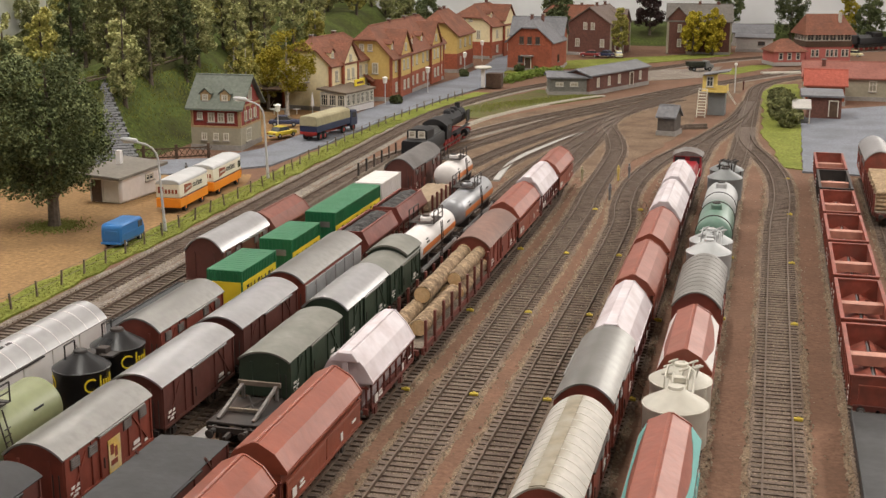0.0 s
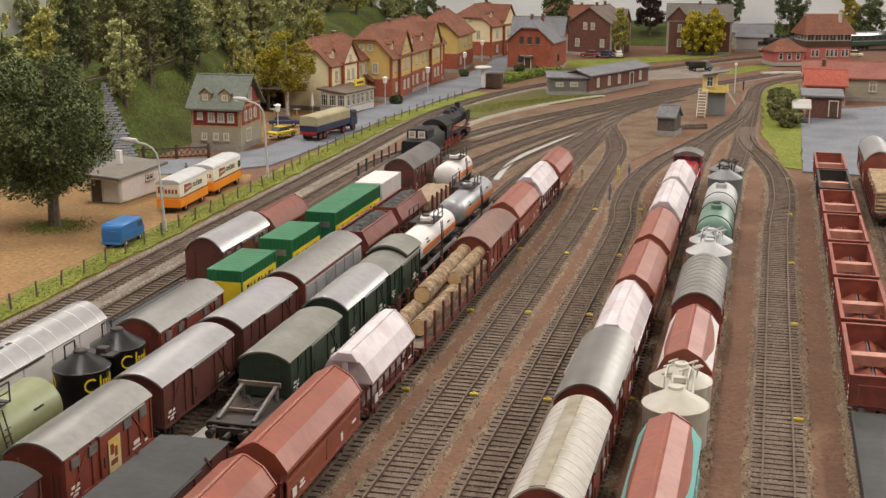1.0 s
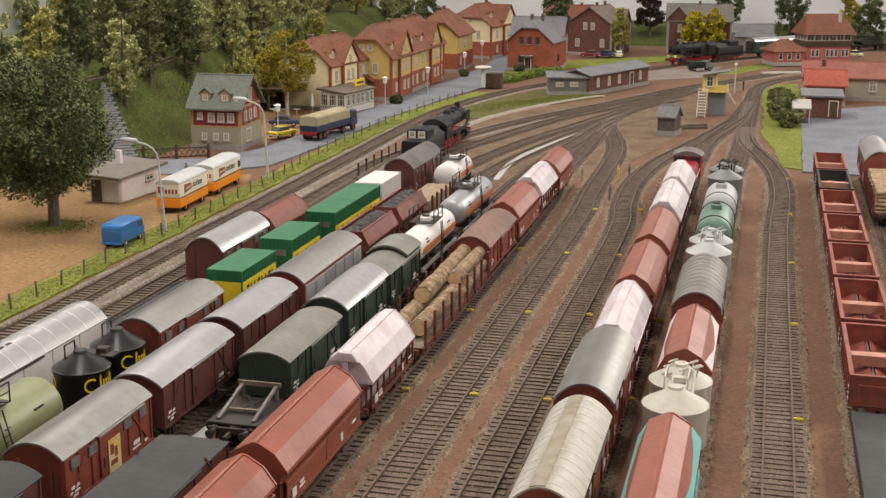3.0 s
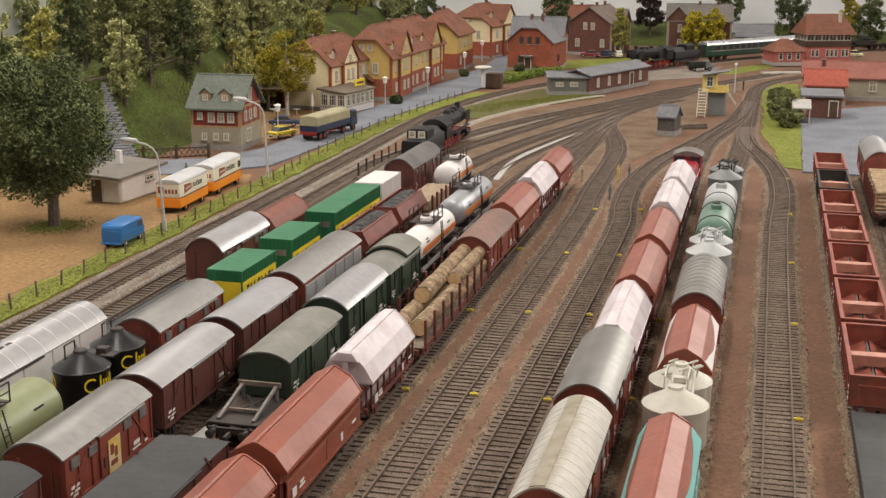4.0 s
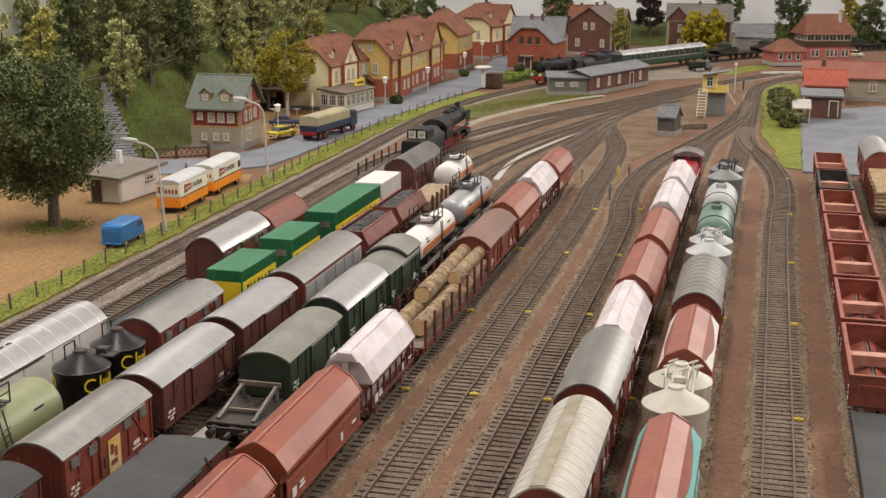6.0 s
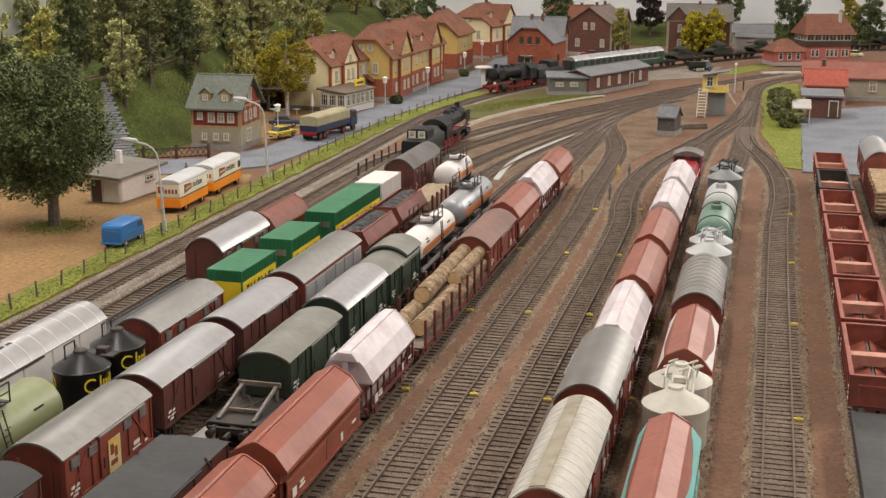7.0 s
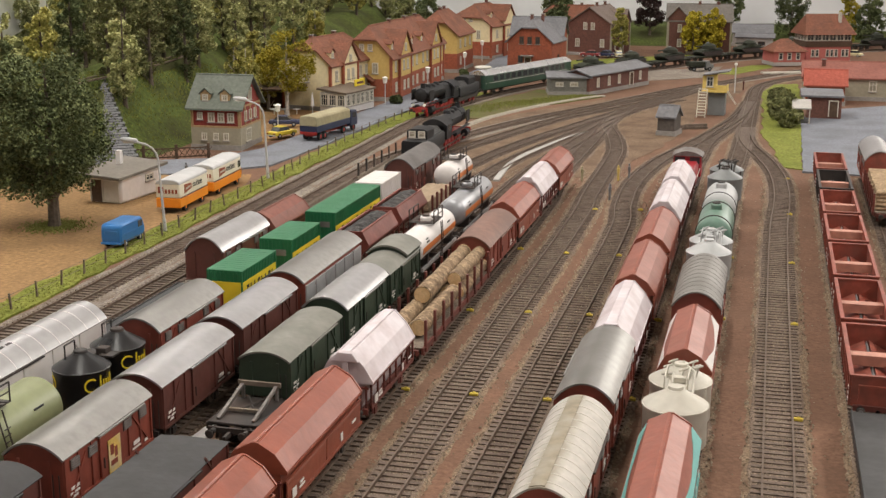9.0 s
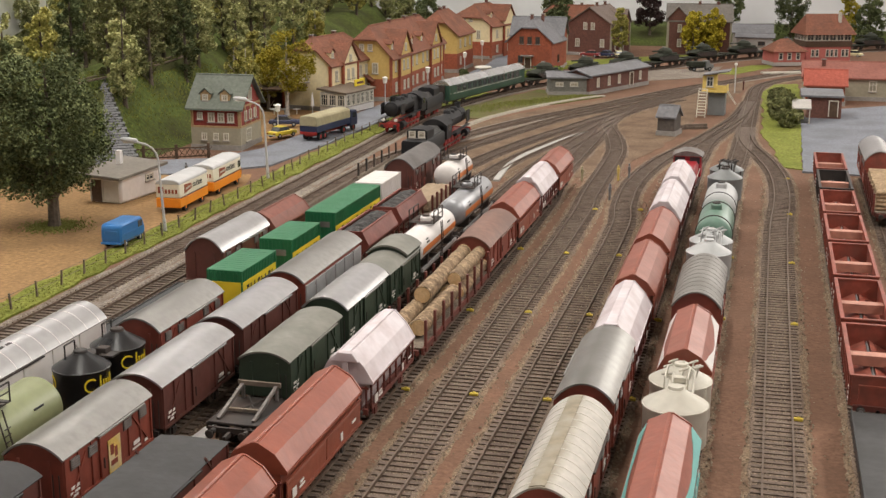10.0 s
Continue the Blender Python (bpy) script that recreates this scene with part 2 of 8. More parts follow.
def spline(points, step):
    """Evenly spaced (x, y, heading) along a smooth line through the points."""
    p = [Vector(q) for q in points]
    p = [2 * p[0] - p[1], *p, 2 * p[-1] - p[-2]]
    dense = []
    for i in range(1, len(p) - 2):
        a, b, c, d = p[i - 1:i + 3]
        for k in range(24):
            t = k / 24
            dense.append(0.5 * (2 * b + (c - a) * t + (2 * a - 5 * b + 4 * c - d) * t * t + (3 * b - 3 * c + d - a) * t ** 3))
    dense.append(p[-2])
    out, gone, want = [], 0.0, 0.0
    for a, b in zip(dense, dense[1:]):
        w = (b - a).length
        while w > 0 and want <= gone + w:
            q = a + (b - a) * ((want - gone) / w)
            out.append((q.x, q.y, math.atan2(-(b - a).x, (b - a).y)))
            want += step
        gone += w
    return out


def ribbon(line, profile):
    """A closed (across, z) outline carried along a line of (x, y, heading)."""
    sh, n = Shape(), len(profile)
    p = [(x + math.cos(h) * a, y + math.sin(h) * a, z) for x, y, h in line for a, z in profile]
    f = [(k * n + i, k * n + (i + 1) % n, (k + 1) * n + (i + 1) % n, (k + 1) * n + i) for k in range(len(line) - 1) for i in range(n)]
    return sh.add(p, f + [tuple(range(n)), tuple((len(line) - 1) * n + i for i in range(n))])


def sheet(points, z, thick=0.25, wobble=0.3, step=2.0, seed=1):
    """A flat slab over an outline of corners, its edge a little uneven."""
    rnd, rim = random.Random(seed), []
    for (ax, ay), (bx, by) in zip(points, points[1:] + points[:1]):
        n = max(1, int(math.hypot(bx - ax, by - ay) / step))
        rim += [(ax + (bx - ax) * i / n + rnd.uniform(-wobble, wobble), ay + (by - ay) * i / n + rnd.uniform(-wobble, wobble)) for i in range(n)]
    n = len(rim)
    return Shape().add([(x, y, z - thick) for x, y in rim] + [(x, y, z) for x, y in rim],
                       [tuple(range(n, 2 * n)), tuple(range(n - 1, -1, -1))] + [(i, (i + 1) % n, n + (i + 1) % n, n + i) for i in range(n)])


# ---- the layout's ground ----
def smooth(t):
    t = max(0.0, min(1.0, t))
    return t * t * (3 - 2 * t)


FOOT = ((90, -96), (108, -84), (120, -68.5), (135, -69), (160, -71), (185, -77), (200, -82), (240, -76), (262, -80), (300, -84), (346, -100))


def hill(x, y):
    """Height of the slope behind the town."""
    for (y0, x0), (y1, x1) in zip(FOOT, FOOT[1:]):
        if y0 <= y <= y1:
            foot = x0 + (x1 - x0) * (y - y0) / (y1 - y0)
            break
    else:
        foot = FOOT[0][1] if y < FOOT[0][0] else FOOT[-1][1]
    back = smooth((212 - y) / 45)
    rise = smooth((foot - x) / 11.5) * 8.6 + max(0, foot - 11 - x) * 0.05 * (1 - back) - smooth((foot - 15 - x) / 26) * 7.0 * back
    rise = max(rise, smooth((y - 303 - max(0.0, min(40.0, (x + 22) * 0.55))) / 26) * 3.6)
    return rise - 0.3 + 0.35 * noise.noise(Vector((x * 0.12, y * 0.12, 0))) * smooth(rise)


def make_ground():
    g = Shape().add([(-131, -150, 0), (300, -150, 0), (300, 346, 0), (-131, 346, 0)], [(0, 1, 2, 3)])
    solid("ground", g, EARTH, "red-brown sanded earth of a model freight yard", "ground", kind="structure")
    h, xs, ys = Shape(), [-129 + 3 * i for i in range(76)], [90 + 3.2 * i for i in range(81)]
    v = [(x, y, hill(x, y)) for y in ys for x in xs]
    n = len(xs)
    h.add(v, [(j * n + i, j * n + i + 1, (j + 1) * n + i + 1, (j + 1) * n + i) for j in range(len(ys) - 1) for i in range(n - 1)])
    solid("hillside_ground", h, HILLGRASS, "green grassy slope behind the model town", "ground", kind="structure", smooth=True)
    field = [(-51.3, 20), (-51.3, 118), (-54, 128), (-72, 122), (-90, 100), (-129, 92), (-129, 20)]
    solid("field_ground", sheet(field, 0.06, seed=2), OCHRE, "ochre sandy field beside the railway", "ground", kind="structure")
    solid("yard_forecourt_ground", sheet([(-61.5, 146), (-59, 160), (-60, 176), (-76, 184), (-80, 150), (-68, 150)], 0.05, seed=12), OCHRE, "sandy forecourt beside the half-timbered house", "ground", kind="structure")
    verge = [(-49.6, 20), (-49.6, 150), (-49.4, 168), (-48.8, 180), (-46.9, 196), (-44.6, 206), (-47.4, 206), (-50.2, 192), (-52.0, 175), (-52.6, 150), (-52.2, 120), (-51.9, 20)]
    solid("verge_ground", sheet(verge, 0.16, seed=3), GRASS, "bright green grass verge along the main line", "grass", kind="structure")
    mead = [(-44.6, 176), (-39.0, 177), (-34.9, 190), (-26, 206.5), (-31, 214), (-37.5, 213), (-42.0, 199), (-44.6, 188)]
    solid("meadow_ground", sheet(mead, 0.1, seed=4), mat("dull_meadow", (0.105, 0.115, 0.035), 0.95, vary=0.4, grain=0.4, bump=1.0, dirt=(0.13, 0.10, 0.055), amount=0.8, size=4, spec=0.1), "green meadow beside the curve", "grass", kind="structure")
    solid("lawn_ground", sheet([(-1.1, 219.3), (-0.5, 194.3), (-0.5, 174.2), (1.0, 159.9), (2.5, 147.4), (4.3, 146.1), (4.8, 173.1), (5.3, 202.5), (5.0, 233.8), (1.2, 231.8)], 0.1, seed=5), GRASS, "green lawn beside the goods road", "grass", kind="structure")
    solid("trackside_grass_ground", sheet([(-9.7, 248.2), (-7.7, 257.4), (-3.6, 266), (0.4, 268), (0.6, 263), (-2.3, 256.7), (-6.3, 247.1)], 0.06, seed=15), GRASS, "patch of green grass before the far track", "grass", kind="structure")
    solid("embankment_ground", sheet([(-41, 246), (-26, 262), (-9, 286), (-8, 294), (-24, 280), (-44, 262), (-49, 250), (-49, 238), (-44.5, 236)], 0.12, seed=6), GRASS, "green hedge bank behind the curve", "grass", kind="structure")
    solid("town_ground", sheet([(-26, 228), (-12, 240), (-9, 262), (-20, 252), (-30, 236)], 0.07, seed=16), BALLAST, "grey gravel loading yard", "ground", kind="structure")
    fan = [(-41.5, 142), (-40.6, 166), (-36, 182), (-27, 200), (-13, 221), (-6, 234), (-2, 236), (-4.5, 222), (-6, 205), (-9.5, 196), (-10.5, 172), (-14, 150), (-17.5, 136), (-30, 132)]
    solid("throat_ground", sheet(fan, 0.03, seed=18, wobble=0.35), TANGROUND, "tan gravelly ground under the yard throat", "ground", kind="structure")
    road = [(-110, 104), (-76, 119), (-60, 126.5), (-54.2, 133), (-52.9, 150), (-52.2, 176), (-50.0, 196), (-47.6, 212), (-45.6, 225), (-48.6, 236), (-50.0, 250), (-52.5, 275), (-57, 275), (-55.2, 250), (-55.0, 225), (-57.0, 205), (-57.6, 190), (-58.4, 160), (-59.6, 143), (-62.5, 135.4), (-76, 128.6), (-110, 114)]
    solid("road", sheet(road, 0.2, wobble=0.1, seed=7), ROAD, "blue-grey town road with worn surface", "road", kind="structure")
    solid("goods_road", sheet([(4.3, 144.8), (30, 143), (40, 205), (17.5, 206), (9.0, 199), (4.8, 187)], 0.2, wobble=0.08, seed=8), ROAD, "blue-grey concrete goods yard road", "road", kind="structure")


TRACKS = {"main": -47.3, "relief": -43.2, "f": -38.2, "e": -33.9, "d": -29.7, "c": -25.15, "b": -20.5, "open_a": -16.3, "open_b": -12.05,
          "g": -7.7, "h": -3.4, "open_c": 1.65, "k": 6.65, "m": 11.3}
MAIN = [(-47.3, -20), (-47.3, 60), (-47.3, 100), (-47.4, 140), (-47.6, 162), (-47.4, 178), (-45.4, 195), (-42, 209.5), (-38.0, 220.5), (-31, 236), (-23.5, 250), (-14, 267), (-3, 282), (6, 291.5), (17, 303.5), (36, 318), (62, 328), (95, 332), (140, 333), (290, 333)]
BENDS = {
    "relief": [(-43.2, -20), (-43.2, 60), (-43.2, 128), (-42.2, 144), (-39.2, 156), (-36, 167.4), (-31.9, 179.3), (-25, 194.6), (-20.9, 205.1), (-14.8, 219.5), (-6, 236), (-0.1, 246.7), (6.2, 256.9), (16, 270)],
    "f": [(-38.2, -20), (-38.2, 60), (-38.2, 130), (-36.6, 147), (-34, 158.3), (-30.6, 172.2), (-28, 180.4), (-24.3, 189.5), (-20.3, 199.4), (-14.5, 213.5), (-10.5, 225.5), (-6, 236)],
    "e": [(-33.9, -20), (-33.9, 60), (-33.9, 122), (-32.4, 140), (-30.5, 152), (-28.6, 160.8), (-25.8, 171.3), (-23.3, 180.7), (-20.4, 190.9), (-17, 201.8), (-13.5, 212.8), (-10.5, 225.5)],
    "d": [(-29.7, -20), (-29.7, 60), (-29.7, 118), (-28.9, 138), (-27, 152), (-24.4, 166), (-21.9, 180), (-18.4, 195), (-14.6, 208.5)],
    "c": [(-25.15, -20), (-25.15, 60), (-25.15, 118), (-24.9, 136), (-24, 150), (-22.6, 164), (-21.5, 177)],
    "b": [(-20.5, -20), (-20.5, 60), (-20.5, 115), (-21.2, 130), (-21.5, 139.6), (-21.4, 152.3), (-21.3, 165.3), (-21.3, 177.5), (-20.8, 186.5), (-18.9, 196.3), (-15.6, 208), (-12, 221)],
    "open_a": [(-16.3, -20), (-16.3, 60), (-16.3, 112), (-16.7, 124.6), (-16.9, 134.9), (-17.1, 147.7), (-17.7, 155.9), (-19.1, 164.4), (-20.7, 171.6), (-21.5, 179.2), (-20.9, 187), (-18.4, 194.8), (-13.5, 206)],
    "open_b": [(-12.05, -20), (-12.05, 60), (-12.05, 108), (-12.9, 121), (-13.2, 131), (-12.7, 139.8), (-11.6, 148.4), (-10.1, 155.4), (-8.3, 163.5), (-6.5, 172.4), (-4.7, 182.2), (-3.4, 192.8), (-2.7, 206)],
    "g": [(-7.7, -20), (-7.7, 60), (-7.7, 138), (-7.5, 150), (-7.1, 161.5), (-5.8, 171.1), (-4.2, 181.1), (-3.3, 191)],
    "h": [(-3.4, -20), (-3.4, 60), (-3.4, 132), (-2.9, 150.4), (-2.65, 168), (-2.6, 183.9), (-2.4, 203.1), (-2.1, 220), (-1.1, 229), (1.4, 236.9), (7, 246.8), (16, 259)],
    "open_c": [(1.65, -20), (1.65, 60), (1.65, 110), (2, 126.8), (1.9, 135.7), (1.3, 144), (-0.1, 153.1), (-1.7, 161), (-2.5, 169), (-2.65, 178)],
    "k": [(6.65, -20), (6.65, 60), (6.65, 143)],
    "m": [(11.3, -20), (11.3, 60), (11.3, 143)],
}


def sleeper_mesh():
    return Shape().box(0, 0, 0.09, 2.55, 0.27, 0.14).mesh("sleeper", SLEEPER)


def make_track(name, points, bed, counted=False, wide=1.38, lift=0.0):
    ob = thing("track", "model railway track with rusty rails on brown sleepers", "railway track", at(0, 0, 0), "yard tracks", "structure")
    line = spline(points, 2.0)
    rnd = random.Random(name)
    part("ballast", ribbon([(x + rnd.uniform(-0.12, 0.12), y, h) for x, y, h in line], [(-wide - 0.25, -0.05), (-wide, 0.055 + lift), (wide, 0.055 + lift), (wide + 0.25, -0.05)]), bed, ob)
    if bed is DARKBALLAST:
        fine, sh = spline(points, 0.55), Shape()
        v = []
        for x, y, h in fine:
            for c_, z in ((-1.68 - rnd.uniform(0, 0.35), -0.03), (-1.35, 0.045 + lift), (1.35, 0.045 + lift), (1.68 + rnd.uniform(0, 0.35), -0.03)):
                v.append((x + math.cos(h) * c_, y + math.sin(h) * c_, z))
        part("ballast_fringe", sh.add(v, [(4 * i + j, 4 * i + j + 1, 4 * i + j + 5, 4 * i + j + 4) for i in range(len(fine) - 1) for j in range(3)]), FRINGE, ob, "tan gravel fringe")
    for side in (-0.75, 0.75):
        part("rail", ribbon(line, [(side - 0.05, 0.15), (side - 0.05, 0.31 + lift / 2), (side + 0.05, 0.31 + lift / 2), (side + 0.05, 0.15)]), RAIL, ob)
    rest, me = Shape(), None
    for x, y, h in spline(points, 0.63):
        if y < 25:
            continue
        if counted and 44 < y < 132:
            me = me or bpy.data.meshes.get("sleeper") or sleeper_mesh()
            o = part("sleeper", me, SLEEPER, ob, where=at(x + rnd.uniform(-0.04, 0.04), y, rnd.uniform(-0.01, 0.01), rz=math.degrees(h) + rnd.uniform(-1, 1)))
        else:
            rest.box(x, y, 0.09 + lift / 2, 2.55, 0.27, 0.14, rz=math.degrees(h))
    tagged(part("sleepers", rest, SLEEPER, ob), kind="stuff")
    return ob


def make_tracks():
    make_track("main", MAIN, BALLAST, wide=1.9)
    for i, (name, pts) in enumerate(BENDS.items()):
        make_track(name, pts, BALLAST if name == "relief" else DARKBALLAST, name.startswith("open"), 1.9 if name == "relief" else 1.38, 0.004 * (i + 1))
    # pale gravel kerbs
    kerb = spline([(-40.4, 164), (-39.2, 175.2), (-37, 183.8), (-34.2, 191.9), (-31, 199.2), (-27.4, 205.8), (-24.9, 208.5)], 1.5)
    solid("gravel_kerb", ribbon(kerb, [(-0.7, -0.05), (-0.5, 0.2), (0.4, 0.22), (0.6, -0.05)]), mat("pale_gravel", (0.33, 0.295, 0.235), 0.9, vary=0.3, grain=0.25, bump=0.8), "pale stone edging along the curved sidings", "kerb", kind="structure")
    path = spline([(-27.6, 131), (-28.0, 137), (-28.1, 142.3), (-27.6, 148.1), (-26.2, 155.5), (-24.5, 163), (-23.2, 168)], 1.5)
    solid("white_path", ribbon(path, [(-0.36, 0), (-0.33, 0.2), (0.33, 0.2), (0.36, 0)]), mat("pale_grey_concrete", (0.40, 0.385, 0.365), 0.85, vary=0.12), "narrow white cable duct between curved tracks", "cable duct", kind="structure")
    spots = [(-15.2, 66.8), (-15.2, 83.6), (-15.3, 101), (-15.3, 118.8), (-11, 67), (-11, 84), (-11, 101.4), (-11.1, 119.7), (2.7, 67.5), (2.7, 85.4), (2.7, 102.4), (2.7, 121.3), (2.6, 139.7),
             (-19.2, 66.6), (-19.2, 83), (-19.2, 101.5), (-6.4, 68.3), (-6.3, 84), (-2.1, 85.5), (-2.1, 103), (-23.6, 66), (-2.6, 140), (-7, 120)]
    for i, (x, y) in enumerate(spots):
        o = solid("track_marker", Shape().box(0, 0, 0.14, 0.5, 0.26, 0.16).box(0.02, 0, 0.25, 0.2, 0.14, 0.08), MARKER, "small yellow track marker lying beside a siding", "marker", at(x, y, 0.05, rz=8 * math.sin(i * 2.1)), bevel=0.05, group="yellow track markers")


# ---- rolling stock ----
RT = 0.31
CACHE = {}


def kept(key, make):
    if key not in CACHE:
        CACHE[key] = make()
    return CACHE[key]


def wheel_mesh(r, material):
    prof = [(0.0, -0.16), (0.14, -0.16), (0.14, -0.07), (r * 0.82, -0.05), (r * 0.86, -0.08), (r, -0.08), (r, 0.05), (r * 1.07, 0.05), (r * 1.07, 0.09), (r * 0.85, 0.09), (0, 0.09)]
    return kept(("wheel", r, material.name), lambda: Shape().turn(prof, 18, axis="X").mesh("wheel", material, True))


def running_gear(w, length, axles, frame_mat=FRAME, deck=1.2, r=0.48, buffers=True):
    """Frame, wheels, axle guards and buffers under a wagon."""
    sh = Shape()
    for x in (-0.95, 0.95):
        sh.box(x, 0, deck - 0.16, 0.14, length - 0.5, 0.3)
    for y in (-length / 2 + 0.3, 0, length / 2 - 0.3):
        sh.box(0, y, deck - 0.16, 2.5, 0.16, 0.3)
    part("underframe", sh, frame_mat, w)
    guard = kept(("guard", frame_mat.name), lambda: Shape().box(0, 0, 0.5, 0.18, 0.3, 0.36).box(0, -0.28, 0.68, 0.07, 0.12, 0.6, rx=-18).box(0, 0.28, 0.68, 0.07, 0.12, 0.6, rx=18).box(0, 0, 0.84, 0.12, 1.3, 0.09).mesh("axle_guard", frame_mat))
    for y in axles:
        for x in (-0.75, 0.75):
            part("wheel", wheel_mesh(r, STEEL), STEEL, w, where=at(x, y, r, rz=180 if x > 0 else 0))
            part("axle_guard", guard, frame_mat, w, where=at(x * 1.36, y, 0))
    if buffers:
        bf = kept("buffer", lambda: Shape().turn([(0, 0.62), (0.2, 0.6), (0.24, 0.55), (0.1, 0.52), (0.1, 0.3), (0.15, 0.28), (0.15, 0), (0, 0)], 12, axis="Y").mesh("buffer", FRAME, True))
        for e in (-1, 1):
            for x in (-0.88, 0.88):
                part("buffer", bf, FRAME, w, where=at(x, e * (length / 2 - 0.15), 1.05, rz=0 if e > 0 else 180))
            part("coupling", Shape().box(0, e * (length / 2 + 0.25), 0.95, 0.16, 0.7, 0.22), FRAME, w)


def two(length):
    return (-length * 0.27, length * 0.27)


def bogies(length):
    a = length * 0.34
    return (-a - 0.95, -a + 0.95, a - 0.95, a + 0.95)


def arch(half, eave, rise, n=12, lift=0.0):
    return [(half * (1 - 2 * i / n), eave + lift + rise * (1 - (1 - 2 * i / n) ** 2) ** 0.9) for i in range(n + 1)]


def bars(name, key, shape_of, places, material, parent):
    """Alike bars, each a part, sharing one mesh."""
    me = kept((name, key, material.name), lambda: shape_of().mesh(name, material))
    for m in places:
        part(name, me, material, parent, where=m)


def covered_wagon(y, x, length, body, roof, label, rise=0.62, eave=3.38, half=1.4, ribs=0, posts=7, vents=True, doors=True, decals=True, name="covered_wagon", frame_mat=FRAME, door_mat=None, rib_mat=None):
    w = thing(name, label, "freight wagon", at(x, y, RT), "wagons in the yard")
    L = length - 1.1
    running_gear(w, length, two(length), frame_mat)
    prof = [(-half, 1.2), (half, 1.2)] + arch(half, eave, rise)
    part("body", Shape().along(prof, -L / 2, L / 2), body, w, bevel=0.04)
    up, lo = arch(half + 0.1, eave, rise, 16, 0.09), arch(half + 0.04, eave, rise, 16, 0.0)
    part("roof", Shape().along(up + lo[::-1], -L / 2 - 0.14, L / 2 + 0.14), roof, w, smooth=True)
    if ribs:
        rib_mat = rib_mat or roof
        hoop = kept(("hoop", half, rise, roof.name), lambda: Shape().along(arch(half + 0.105, eave, rise, 16, 0.105) + arch(half + 0.05, eave, rise, 16, 0.02)[::-1], -0.03, 0.03).mesh("roof_rib", rib_mat))
        for i in range(ribs):
            part("roof_rib", hoop, rib_mat, w, where=at(0, -L / 2 + L * (i + 0.5) / ribs, 0))
    for s in (-1, 1):
        bars("side_post", eave, lambda: Shape().box(0, 0, (1.2 + eave) / 2, 0.1, 0.1, eave - 1.2), [at(s * (half + 0.03), -L / 2 + 0.06 + (L - 0.12) * i / posts, 0) for i in range(posts + 1)], body, w)
        for q in (-1, 1):
            part("diagonal_brace", Shape().box(s * (half + 0.03), q * L * 0.36, (1.2 + eave) / 2, 0.08, 0.1, 2.2, rx=q * 40), body, w)
        part("sill", Shape().box(s * (half + 0.04), 0, 1.25, 0.12, L, 0.14), body, w)
        if doors:
            d = part("door", Shape().box(s * (half + 0.07), 0, (1.25 + eave) / 2, 0.1, 2.1, eave - 1.35), door_mat or body, w, bevel=0.03)
            part("door_rail", Shape().box(s * (half + 0.13), 1.0, eave + 0.0, 0.12, 4.4, 0.08), frame_mat if ribs else roof, w)
            part("handle", Shape().box(s * (half + 0.14), -0.8, 2.0, 0.05, 0.06, 0.5), frame_mat, d)
        if vents:
            for q in (-0.39, -0.2, 0.2, 0.39):
                v = Shape().box(s * (half + 0.05), q * L, eave - 0.4, 0.07, 0.72, 0.5)
                for k in range(4):
                    v.box(s * (half + 0.1), q * L, eave - 0.56 + 0.11 * k, 0.05, 0.62, 0.03, ry=s * 30)
                part("vent", v, ZINC, w, "dull grey louvred vent")
        if decals:
            sh = Shape()
            for q, h, a, b in ((-0.40, 1.9, 0.7, 0.13), (-0.40, 1.68, 0.9, 0.1), (-0.41, 1.5, 0.5, 0.09), (0.30, 1.75, 0.6, 0.2), (0.30, 1.5, 0.9, 0.09), (0.42, 1.5, 0.4, 0.12)):
                sh.box(s * (half + 0.05), q * L, h, 0.03, a, b)
            marks(sh, LETTER, w, "white bars of lettering")
    for e in (-1, 1):
        bars("end_post", eave, lambda: Shape().box(0, 0, (1.2 + eave) / 2, 0.12, 0.09, eave - 1.3), [at(xx, e * (L / 2 + 0.03), 0) for xx in (-0.75, 0.75)], body, w)
        sh = Shape()
        for xx in (0.95, 1.25):
            sh.rod((xx, e * (L / 2 + 0.16), 1.3), (xx, e * (L / 2 + 0.16), eave - 0.6), 0.03, 5)
        part("end_ladder", sh, frame_mat, w)
    return w


